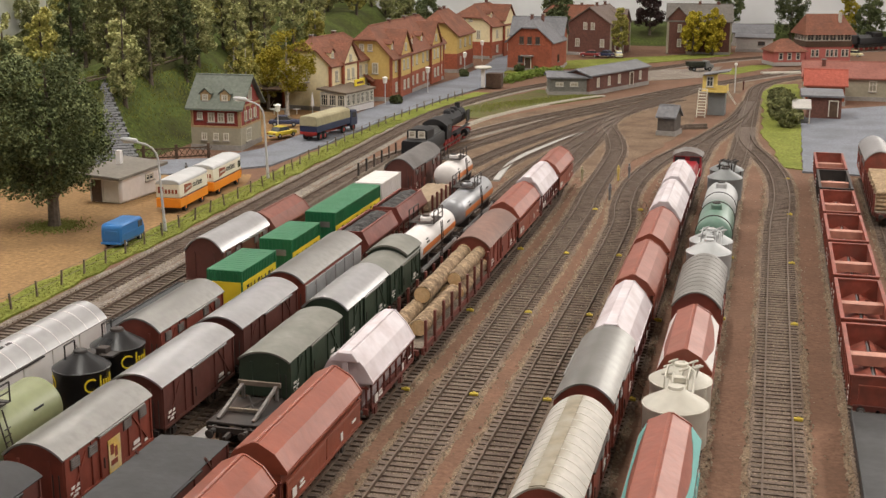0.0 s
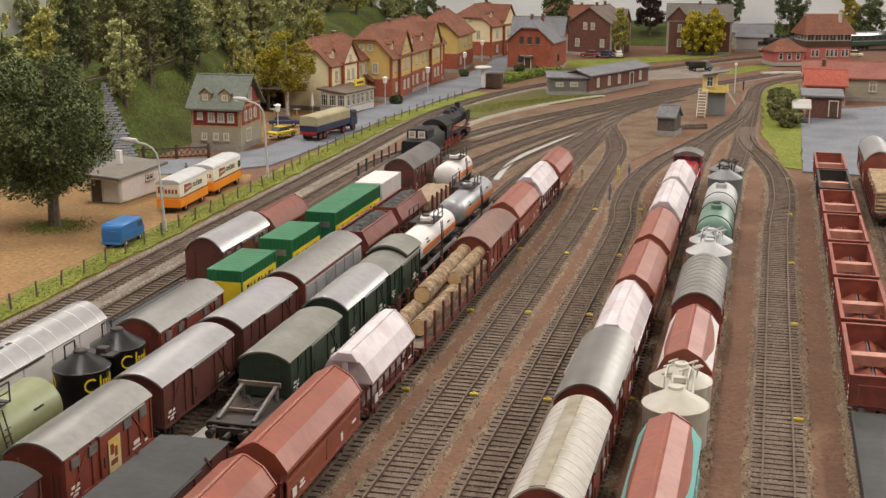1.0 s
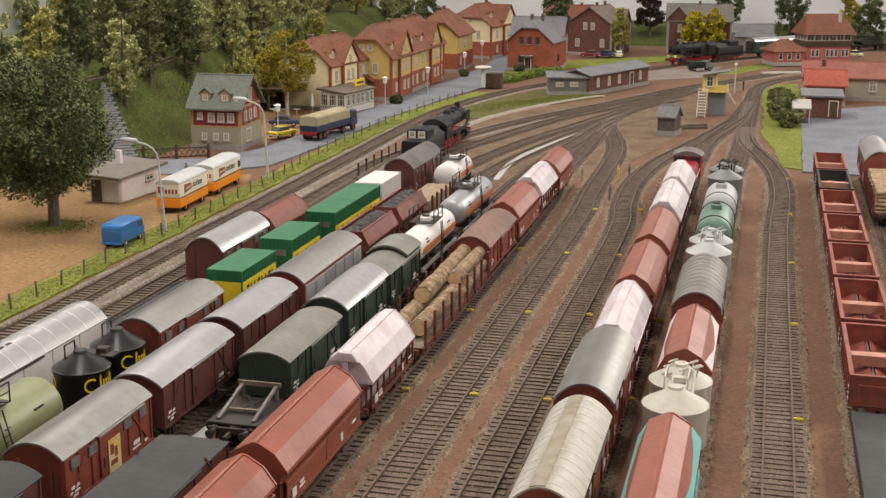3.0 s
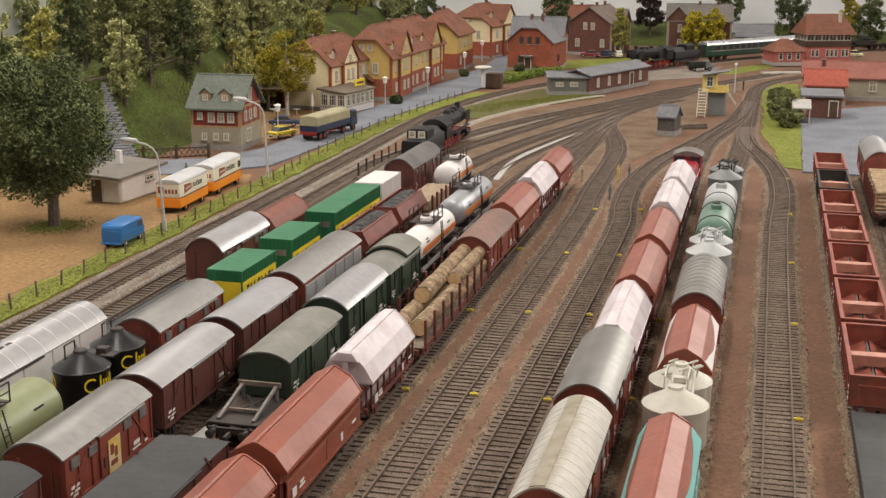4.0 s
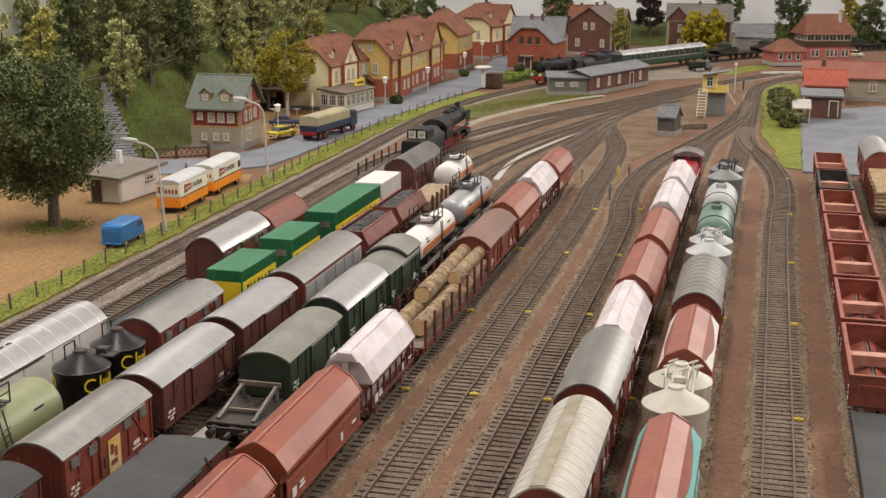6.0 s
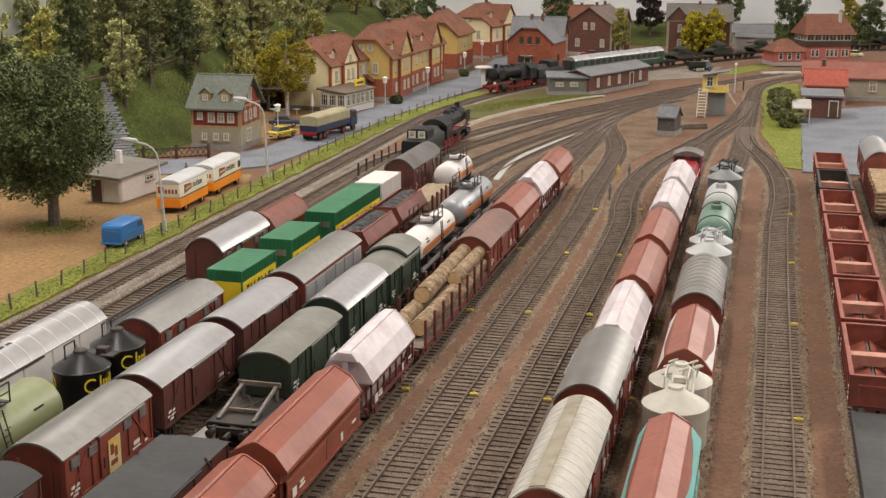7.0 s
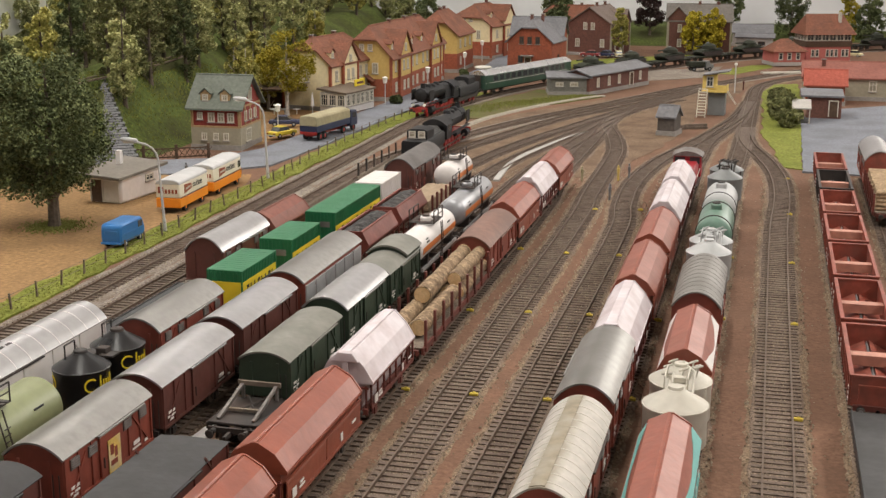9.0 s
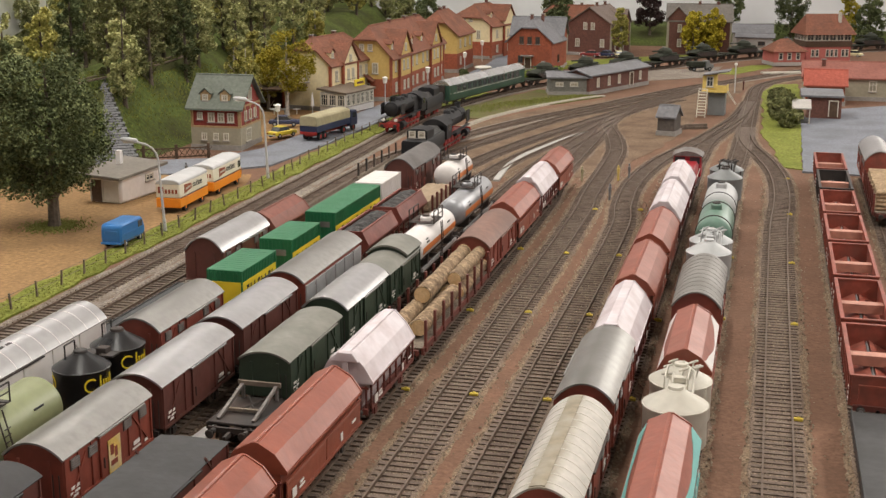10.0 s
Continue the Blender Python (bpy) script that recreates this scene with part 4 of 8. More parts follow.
def container(y, x, length, label, paint, band=None, z=RT + 1.33, high=2.55, tall=0.5):
    c = thing("shipping_container", label, "container", at(x, y, z), "containers on flat wagons")
    h, W = high, 1.22
    n = int(length / 0.28)
    zig = []
    for i in range(n):
        a = -length / 2 + 0.14 + (length - 0.28) * i / n
        st = (length - 0.28) / n
        zig += [(0.0, a), (0.0, a + st * 0.45), (-0.05, a + st * 0.5), (-0.05, a + st * 0.95)]
    for s in (-1, 1):
        v = [(s * (W + d - 0.01), yy, zz) for zz in (0.16, h - 0.1) for d, yy in zig]
        k = len(zig)
        part("side_wall", Shape().add(v, [(i, i + 1, k + i + 1, k + i) for i in range(k - 1)]), paint, c)
        part("side_rail", Shape().box(s * W, 0, 0.08, 0.12, length, 0.16).box(s * W, 0, h - 0.05, 0.1, length, 0.1), paint, c)
        e = part("end_wall", Shape().box(0, s * (length / 2 - 0.06), h / 2, 2 * W - 0.2, 0.06, h - 0.1), paint, c)
        bars("end_rib", h, lambda: Shape().box(0, 0, h / 2, 0.14, 0.05, h - 0.3), [at(-W + 0.3 + 0.3 * k2, s * (length / 2 - 0.02), 0) for k2 in range(7)], paint, e)
        for q in (-1, 1):
            part("corner_post", Shape().box(s * (W - 0.04), q * (length / 2 - 0.06), h / 2, 0.14, 0.14, h), paint, c)
        if band:
            part("painted_band", Shape().box(s * (W + 0.015), 0, 0.16 + h * tall / 2, 0.03, length - 0.2, h * tall), band, c, "yellow lower band")
            part("painted_band", Shape().box(0, s * (length / 2 + 0.012), 0.2 + h * tall / 2, 2 * W - 0.1, 0.05, h * tall), band, c, "yellow lower band") if tall > 0.6 else None
            sh = Shape()
            m = 8
            for k2 in range(m):
                yy = -length * 0.36 + length * 0.72 * k2 / (m - 1)
                sh.box(s * (W + 0.04), yy, 0.16 + h * tall * 0.55, 0.02, 0.14, h * tall * 0.5).box(s * (W + 0.04), yy + 0.18, 0.16 + h * tall * (0.55 + (0.2, 0.0, -0.2)[k2 % 3]), 0.02, 0.26, h * tall * 0.12)
            marks(sh, DARKLETTER, c, "black bars of lettering")
    roof = part("roof", Shape().box(0, 0, h - 0.02, 2 * W - 0.12, length - 0.1, 0.05), paint, c)
    bars("roof_rib", h, lambda: Shape().box(0, 0, h + 0.005, 2 * W - 0.4, 0.24, 0.02), [at(0, -length / 2 + 0.3 + 0.5 * i, 0) for i in range(int(length / 0.5))], paint, roof)
    part("floor", Shape().box(0, 0, 0.08, 2 * W - 0.1, length - 0.1, 0.12), FRAME, c)
    part("placard", Shape().box(0.4, -length / 2 - 0.03, h * 0.62, 0.8, 0.03, 0.45), GREYROOF, c, "grey placard") if band and tall < 0.6 else None
    return c


def logs(y, x, rows):
    rnd = random.Random(5)
    for dx, dz, y0, y1, r in rows:
        sh = Shape()
        rings, seg = 14, 12
        cx, cz = [0], [0]
        for i in range(rings):
            cx.append(cx[-1] + rnd.uniform(-0.03, 0.03))
            cz.append(cz[-1] + rnd.uniform(-0.015, 0.015))
        v = [(cx[i] + r * (1.06 - 0.12 * i / rings) * math.cos(2 * math.pi * k / seg) * rnd.uniform(0.94, 1.05), y0 + (y1 - y0) * i / (rings - 1), cz[i] + r * (1.06 - 0.12 * i / rings) * math.sin(2 * math.pi * k / seg) * rnd.uniform(0.94, 1.05)) for i in range(rings) for k in range(seg)]
        sh.add(v, [(i * seg + k, i * seg + (k + 1) % seg, (i + 1) * seg + (k + 1) % seg, (i + 1) * seg + k) for i in range(rings - 1) for k in range(seg)])
        log = thing("log", "thick tree trunk with bark loaded on a stake wagon", "log", at(x + dx, 0, RT + dz), "logs on the stake wagon")
        part("bark", sh, BARK, log, smooth=True)
        for yy, i in ((y0, 0), (y1, rings - 1)):
            part("cut_face", Shape().rod((cx[i], yy - 0.03, cz[i]), (cx[i], yy + 0.03, cz[i]), r * 0.97, 14), CUT, log, "pale sawn end")


def make_white_board():
    solid("white_board", Shape().box(0, 0, 0.1, 0.75, 5.6, 0.08), WHITE, "long white board lying between two sidings", "board", at(-27.6, 58.4, 0.02, rz=-4), bevel=0.01)


def make_yard():
    make_white_board()
    R1, R2 = "red-brown lidded hopper wagon in a siding", "white-lidded hopper wagon on a red frame"
    b, c, d, e, f, g, h, k = (TRACKS[i] for i in "bcdefghk")
    # siding b
    for y0, y1, lid, fr in ((36.5, 46.9, 0, 0), (47.1, 58.6, 0, 0), (59.4, 68.6, 1, 1), (99.6, 110.2, 0, 0), (110.4, 120.0, 1, 1), (120.2, 130, 0, 0)):
        lid_wagon((y0 + y1) / 2, b, y1 - y0, PINKWHITE if lid else LID_RED, FRAME_RED if lid else LID_RED, R2 if lid else R1, open_frame=bool(fr))
    flat_wagon(79.2, b, 19.6, "red stake wagon loaded with thick logs", stakes=9)
    logs(0, b, [(-0.85, 1.82, 71.2, 82, 0.5), (0.25, 1.72, 72.0, 79.8, 0.42), (0.75, 2.0, 71.6, 80.2, 0.52),
                (-0.85, 1.82, 82.4, 88.6, 0.48), (0.2, 1.75, 80.4, 88, 0.45), (0.95, 1.78, 80.7, 88.3, 0.44), (-0.35, 2.72, 76.3, 88.2, 0.56), (0.66, 2.62, 80.9, 88.8, 0.48)])
    covered_wagon(93.6, b, 11.0, BOX_RED, mat("brown_roof", (0.20, 0.11, 0.085), 0.6, dirt=(0.13, 0.08, 0.065), amount=0.6), "oxide-red wooden covered wagon with brown roof", rise=0.8, eave=2.95, vents=False)
    # siding c
    covered_wagon(45.0, c, 13.6, BROWN, DARKROOF, "low dark brown van with flat dark grey roof", rise=0.06, eave=2.2, half=1.68, vents=False, decals=False)
    flat_wagon(57.6, c, 4.8, "empty low skeleton wagon with slanting grey struts", ends=True, deck_mat=FRAME, frame_mat=FRAME, planks=False)
    covered_wagon(64.35, c, 9.6, GREEN_W, GREENROOF, "dark green covered wagon with weathered grey roof", rise=0.5, eave=3.2, decals=True, vents=False)
    covered_wagon(73.95, c, 9.4, GREEN_W, SILVER, "dark green covered wagon with silver arched roof", rise=0.72, eave=3.3, vents=False)
    w = covered_wagon(82.45, c, 8.6, GREEN_W, GREENROOF, "dark green brake van with raised grey roof end", rise=0.62, eave=3.2, vents=False)
    part("raised_cabin", Shape().along([(-1.42, 1.3), (1.42, 1.3)] + arch(1.42, 3.55, 0.6), 0.3, 3.7), GREEN_W, w)
    part("raised_roof", Shape().along(arch(1.55, 3.55, 0.62, 16, 0.1) + arch(1.48, 3.55, 0.6, 16, 0.0)[::-1], 0.15, 3.9), GREENROOF, w, smooth=True)
    tank_wagon(93.2, c, 12.4, WHITE, "white tank wagon with orange hazard stripe", STRIPE, r=1.14)
    tank_wagon(107.0, c, 13.2, TANKGREY, "silver pressure tank wagon with orange stripe", STRIPE, r=1.2)
    # siding d
    covered_wagon(38.6, d, 10.4, BROWN, DARKROOF, "brown brake van with sooty dark roof", rise=0.5, vents=False)
    w = covered_wagon(49.1, d, 9.1, BOX_RED, GREYROOF, "oxide-red covered wagon with grey arched roof and yellow poster", rise=0.68)
    p = part("poster", Shape().box(1.56, 0.1, 2.1, 0.04, 1.1, 1.6), mat("printed_poster", (0.62, 0.44, 0.12), 0.5, vary=0.2, grain=0.4, dirt=(0.62, 0.55, 0.42), amount=0.8, size=0.9, bump=0), w, "yellow and cream advertising poster")
    part("poster_print", Shape().box(1.585, -0.15, 2.4, 0.02, 0.3, 0.5).box(1.585, 0.2, 2.2, 0.02, 0.25, 0.5).box(1.585, 0.0, 1.75, 0.02, 0.6, 0.25), BOX_RED, p, "dark red printed shapes")
    covered_wagon(58.75, d, 9.8, BROWN, SILVER, "dark brown covered wagon with silver arched roof", vents=False)
    covered_wagon(68.85, d, 9.8, BROWN, SILVER, "dark brown covered wagon with silver arched roof", vents=False)
    w = covered_wagon(80.45, d, 13.0, BOX_RED, GREYROOF, "red-framed sliding-wall wagon with silver side panels", rise=0.7, eave=3.4, vents=False, doors=False, posts=1, decals=False)
    for i in range(6):
        for s in (-1, 1):
            part("side_panel", Shape().box(s * 1.46, -4.85 + 1.95 * i, 2.35, 0.12, 1.75, 1.7), PANEL, w, "silver sliding wall panel", bevel=0.02)
    coal_wagon(92.0, d, 8.8, "red-brown hopper wagon heaped with coal")
    coal_wagon(101.0, d, 8.8, "red-brown hopper wagon heaped with coal")
    flat_wagon(110.9, d, 10.2, "brown stake wagon carrying sawn timber", stakes=6, frame_mat=FRAME_RED)
    st, me = thing("timber_stack", "stack of pale sawn timber on a stake wagon", "timber", at(d, 110.9, RT + 1.28)), Shape().box(0, 0, 0, 0.36, 8.3, 0.2).mesh("board", TIMBER)
    rnd = random.Random(6)
    for i in range(6):
        for j in range(5):
            part("board", me, TIMBER, st, where=at(-0.95 + 0.38 * i, rnd.uniform(-0.15, 0.15), 0.12 + 0.21 * j, rz=rnd.uniform(-0.3, 0.3)))
    tank_wagon(120.6, d, 8.8, WHITE, "white tank wagon with orange hazard stripe", STRIPE, r=1.2)
    # siding e
    tank_wagon(47.2, e, 12.2, OLIVE, "olive-green tank wagon with light walkway", r=1.45)
    silo_wagon(58.4, e, 8.8, BLACK, "black two-vessel silo wagon with yellow emblem", logo=YELLOW, r=1.46, pitch=3.9)
    covered_wagon(66.9, e, 9.7, BOX_RED, GREYROOF, "oxide-red covered wagon with grey roof, darker along its crown", rise=0.75)
    flat_wagon(82.2, e, 17.0, "red container flat wagon", frame_mat=FRAME_RED, planks=False, deck_mat=FRAME_RED)
    container(77.7, e, 6.06, "green and yellow shipping container on a flat wagon", CONT_G, YELLOW, tall=0.62)
    container(86.8, e, 6.06, "green shipping container with yellow lettered band", CONT_G, YELLOW, tall=0.55)
    flat_wagon(102.6, e, 21.5, "red container flat wagon", frame_mat=FRAME_RED, planks=False, deck_mat=FRAME_RED)
    container(99.4, e, 12.19, "long green shipping container with yellow lower band", CONT_G, YELLOW, tall=0.5)
    container(109.0, e, 6.06, "white shipping container on a flat wagon", WHITE)
    covered_wagon(121.0, e, 11.6, BROWN, mat("sooty_grey_roof", (0.12, 0.11, 0.105), 0.6, dirt=(0.08, 0.07, 0.065), amount=0.6), "sooty dark grey covered wagon", rise=1.0)
    # siding f
    w = covered_wagon(54.2, f, 21.0, WHITE, SILVER, "white refrigerator wagon with shiny silver ribbed roof", rise=0.95, ribs=14, vents=False, decals=False, rib_mat=WHITE)
    for yy in (1.2, 1.9):
        for xx in (-0.35, 0.2):
            part("roof_vent", Shape().box(xx, yy, 4.25, 0.4, 0.5, 0.3), FRAME, w, "black roof ventilator", bevel=0.04)
    flat_wagon(72.6, f, 15.2, "empty flat wagon with dark grey deck", frame_mat=FRAME, deck_mat=DARKROOF, planks=False, side=0.12)
    covered_wagon(85.25, f, 9.8, BROWN, SILVER, "dark brown covered wagon with silver roof", rise=1.0)
    lid_wagon(95.0, f, 8.8, mat("brown_lid", (0.20, 0.07, 0.05), 0.55), BROWN, "brown lidded hopper wagon in a siding")
    flat_wagon(110.5, f, 17.5, "brown flat wagon with low plank sides", side=0.35, frame_mat=FRAME_RED)
    flat_wagon(127.5, f, 15.5, "dark stake wagon standing behind the locomotive", stakes=6, side=0.3, frame_mat=FRAME)
    # siding g
    w = covered_wagon(51.6, g, 11.6, OPEN_RED, CREAMROOF, "red covered wagon with stained cream fabric roof", rise=0.95, ribs=12, eave=3.05, rib_mat=CREAM)
    crown = [q for q in arch(1.52, 3.05, 0.95, 60, 0.128) if -0.6 < q[0] < 0.12]
    part("roof_stain", Shape().along(crown + [(q[0], q[1] - 0.04) for q in crown[::-1]], -5.3, 5.3), STAIN, w, "tan stain along the roof crown")
    covered_wagon(62.7, g, 10.6, BOX_RED, GREYROOF, "red-brown covered wagon with grey arched roof", rise=0.9)
    lid_wagon(73.3, g, 10.6, PINKWHITE, FRAME_RED, R2, open_frame=True)
    lid_wagon(85.0, g, 11.2, LID_RED, LID_RED, R1)
    lid_wagon(96.8, g, 11.2, LID_RED, LID_RED, R1)
    lid_wagon(108.4, g, 11.2, PINKWHITE, FRAME_RED, R2, open_frame=True)
    lid_wagon(119.4, g, 10.0, PINKWHITE, FRAME_RED, R2, open_frame=True)
    # siding h
    lid_wagon(50.9, h, 11.0, LID_RED, TEAL, "red lidded wagon with teal painted sides", TEAL)
    silo_wagon(60.6, h, 8.6, CREAM, "cream-white two-vessel silo wagon with pipework", r=1.56, pipes=CREAM, pitch=3.5)
    lid_wagon(69.7, h, 9.8, LID_RED, LID_RED, "red lidded wagon with pale painted swooshes", WHITE)
    covered_wagon(80.5, h, 10.8, BOX_RED, mat("ribbed_grey_roof", (0.20, 0.19, 0.175), 0.55, 0.2, dirt=(0.13, 0.12, 0.11), amount=0.6), "covered wagon with dark ribbed grey roof", rise=0.95, ribs=10)
    silo_wagon(92.0, h, 8.6, SILOGREY, "pale grey two-vessel silo wagon", r=1.56, pipes=SILOGREY, pitch=3.5)
    tank_wagon(101.4, h, 9.6, TANKGREEN, "grey-green tank wagon with dark bands", bands=2, r=1.4, walkway=False)
    tank_wagon(110.4, h, 8.0, SILOGREY, "weathered grey tank wagon", bands=1, r=1.4, walkway=False)
    silo_wagon(122.0, h, 10.0, SLATEGREY, "slate-grey silo wagon with dark railings", r=1.58, pitch=4.2)
    # siding k: a row of empty open wagons
    for i in range(7):
        empty_hopper(71.9 + 10.6 * i, k, 10.5, FRAME if i == 5 else OPEN_RED, "empty dark grey open wagon" if i == 5 else "empty orange-red open hopper wagon", GREYROOF if i == 5 else None)
    w = flat_wagon(59.8, k, 12.6, "low black wagon with dark grey deck", frame_mat=FRAME, deck_mat=DARKROOF, planks=False, side=0.15)
    covered_wagon(137.6, TRACKS["m"], 11.6, OPEN_RED, SILVER, "red wagon with ribbed white roof beside the goods road", rise=1.0, ribs=14)
    flat_wagon(124.2, TRACKS["m"], 14.5, "red stake wagon stacked with firewood", stakes=7)
    st, me = thing("firewood_stack", "pale split firewood stacked across a wagon", "firewood", at(TRACKS["m"], 124.2, RT + 1.3)), Shape().rod((-1.25, 0, 0), (1.25, 0, 0), 0.2, 7).mesh("billet", FIREWOOD)
    rnd = random.Random(8)
    for i in range(140):
        part("billet", me, FIREWOOD, st, where=at(rnd.uniform(-0.06, 0.06), -6 + 12 * (i // 5) / 28 + rnd.uniform(-0.05, 0.05), 0.2 + 0.36 * (i % 5), rx=rnd.uniform(0, 180), rz=rnd.uniform(-2, 2)))


make_ground()
make_tracks()
make_yard()

# ---- the room round the layout ----
WALLPAINT = mat("pale_wall_paint", (0.82, 0.82, 0.84), 0.9, vary=0.03, grain=4, bump=0.05, dirt=(0.66, 0.66, 0.68), amount=0.4, size=30)
for nm, sh in (("wall_north", Shape().box(20, 348, 45, 620, 3, 260)), ("wall_west", Shape().box(-131, 80, 45, 3, 540, 260)), ("wall_east", Shape().box(302, 80, 45, 3, 540, 260)), ("wall_south", Shape().box(20, -190, 45, 620, 3, 260)),
               ("ceiling", Shape().box(20, 80, 176, 620, 540, 3)), ("floor", Shape().box(20, 80, -86, 620, 540, 3))):
    solid(nm, sh, WALLPAINT, "plain pale painted room surface", "room", kind="structure")

HAZE = mat("painted_hazy_distance", (0.40, 0.41, 0.27), 0.9, vary=0.35, grain=5, bump=0, dirt=(0.72, 0.72, 0.68), amount=0.9, size=9, spec=0.1)
solid("backdrop", Shape().box(-128.6, 216, 9.0, 0.6, 255, 20), HAZE, "painted hazy green distance on the room wall", "backdrop", kind="structure")

TILE = mat("red_roof_tiles", (0.195, 0.072, 0.040), 0.8, vary=0.35, grain=0.35, bump=0.9, dirt=(0.125, 0.058, 0.038), amount=0.75, size=2.2, stretch=(1, 1, 1.6))
TILE_BRIGHT = mat("bright_red_roof", (0.36, 0.085, 0.055), 0.8, vary=0.2, grain=0.4, bump=0.6, dirt=(0.27, 0.07, 0.048), amount=0.5)
SLATE = mat("grey_slate_roof", (0.17, 0.17, 0.18), 0.8, vary=0.2, grain=0.4, bump=0.6, dirt=(0.12, 0.12, 0.125), amount=0.5)
SLATE_GREEN = mat("grey_green_slate", (0.125, 0.14, 0.115), 0.8, vary=0.2, grain=0.4, bump=0.6, dirt=(0.095, 0.105, 0.088), amount=0.6)
BRICK = mat("red_brick_wall", (0.30, 0.082, 0.042), 0.85, vary=0.28, grain=0.3, bump=0.5, dirt=(0.21, 0.066, 0.038), amount=0.6)
DKBRICK = mat("dark_brick_wall", (0.14, 0.06, 0.045), 0.85, vary=0.25, grain=0.3, bump=0.5, dirt=(0.1, 0.05, 0.04), amount=0.5)
PINK = mat("pink_red_wall", (0.46, 0.14, 0.12), 0.8, vary=0.1, grain=0.4, bump=0.3, dirt=(0.42, 0.1, 0.085), amount=0.4)
OCHREWALL = mat("yellow_ochre_wall", (0.56, 0.40, 0.14), 0.85, vary=0.1, grain=0.4, bump=0.3, dirt=(0.5, 0.32, 0.09), amount=0.4)
CREAMWALL = mat("cream_wall", (0.76, 0.66, 0.42), 0.85, vary=0.08, grain=0.4, bump=0.3, dirt=(0.64, 0.53, 0.31), amount=0.4)
GREYWALL = mat("grey_beige_wall", (0.34, 0.31, 0.23), 0.85, vary=0.1, grain=0.4, bump=0.3, dirt=(0.26, 0.23, 0.17), amount=0.4)
OXWALL = mat("ox_red_boards", (0.26, 0.045, 0.035), 0.8, vary=0.15, grain=0.3, bump=0.4)
BEAM = mat("tan_timber_beams", (0.40, 0.27, 0.14), 0.8, vary=0.15, grain=0.3)
PLINTH = mat("grey_plinth", (0.30, 0.28, 0.26), 0.9, vary=0.15, grain=0.4)
WINFRAME = mat("white_window_frame", (0.62, 0.58, 0.49), 0.6, vary=0.08, bump=0)
GLASS = mat("dark_window_glass", (0.05, 0.055, 0.06), 0.12, vary=0.2, bump=0, spec=0.6)
# plain pale colour for the panes that look pale
PALEGLASS = mat("pale_window_pane", (0.30, 0.27, 0.20), 0.3, vary=0.3, grain=0.9, bump=0, spec=0.5)
WOODDARK = mat("dark_stained_wood", (0.09, 0.055, 0.035), 0.85, vary=0.25, grain=0.3, bump=0.5)
STONE = mat("grey_stone_wall", (0.135, 0.135, 0.14), 0.9, vary=0.25, grain=0.4, bump=0.8, dirt=(0.09, 0.09, 0.095), amount=0.6)
CONCRETE = mat("pale_concrete", (0.42, 0.40, 0.37), 0.85, vary=0.1, grain=0.4, bump=0.3)
PALEYELLOW = mat("pale_yellow_boards", (0.66, 0.50, 0.14), 0.7, vary=0.1, dirt=(0.5, 0.38, 0.12), amount=0.4)
BLUEVAN = mat("blue_van_paint", (0.03, 0.16, 0.42), 0.35, vary=0.06, bump=0.03, dirt=(0.03, 0.12, 0.3), amount=0.4)
TARP = mat("beige_tarpaulin", (0.36, 0.32, 0.20), 0.85, vary=0.1, grain=0.5, bump=0.3)
NAVY = mat("navy_truck_paint", (0.03, 0.04, 0.09), 0.4, vary=0.08, bump=0.03)
CARYELLOW = mat("yellow_car_paint", (0.65, 0.50, 0.04), 0.35, vary=0.05, bump=0)
CARCREAM = mat("cream_car_paint", (0.68, 0.62, 0.36), 0.35, vary=0.05, bump=0)
CARRED = mat("dark_red_car_paint", (0.22, 0.03, 0.03), 0.35, vary=0.05, bump=0)
TYRE = mat("rubber_tyre", (0.025, 0.025, 0.025), 0.85, vary=0.1)
LAMPGREY = mat("pale_grey_lamp_post", (0.50, 0.50, 0.50), 0.5, vary=0.06, bump=0)
OPAL = mat("opal_lamp_glass", (0.80, 0.78, 0.72), 0.3, vary=0.03, bump=0)
COACH = mat("coach_green", (0.03, 0.075, 0.05), 0.35, vary=0.06, bump=0.04, dirt=(0.025, 0.05, 0.035), amount=0.4)
ARMY = mat("dark_olive_drab", (0.032, 0.036, 0.024), 0.7, vary=0.2, dirt=(0.022, 0.024, 0.018), amount=0.5, spec=0.25)
DIESEL = mat("crimson_diesel_paint", (0.34, 0.02, 0.03), 0.4, vary=0.06, bump=0.03, dirt=(0.24, 0.02, 0.025), amount=0.4)


# ---- houses ----
def window(parent, m, w, h, pale_glass, bars_=1, wood=None):
    """One window: frame, cross bars and a pane, at m with its outside towards local -y."""
    def frame_shape():
        t = 0.13
        s = Shape().box(0, 0, h / 2 - t / 2, w, 0.16, t).box(0, 0, -h / 2 + t / 2, w, 0.16, t).box(-w / 2 + t / 2, 0, 0, t, 0.16, h - 2 * t).box(w / 2 - t / 2, 0, 0, t, 0.16, h - 2 * t)
        for k in range(bars_):
            s.box(-w / 2 + w * (k + 1) / (bars_ + 1), 0, 0, 0.07, 0.12, h - 0.2)
        return s.box(0, 0, h * 0.12, w - 0.2, 0.12, 0.07).mesh("window", wood or WINFRAME)
    f = part("window", kept(("win", w, h, bars_, wood and wood.name), frame_shape), wood or WINFRAME, parent, where=m)
    glass = PALEGLASS if pale_glass else GLASS
    part("pane", kept(("pane", w, h, pale_glass), lambda: Shape().box(0, 0.03, 0, w - 0.2, 0.05, h - 0.2).mesh("pane", glass)), glass, f)
    part("sill", kept(("sill", w), lambda: Shape().box(0, -0.08, -0.06, w + 0.2, 0.22, 0.1).mesh("sill", PLINTH)), PLINTH, f, where=at(0, 0, -h / 2))


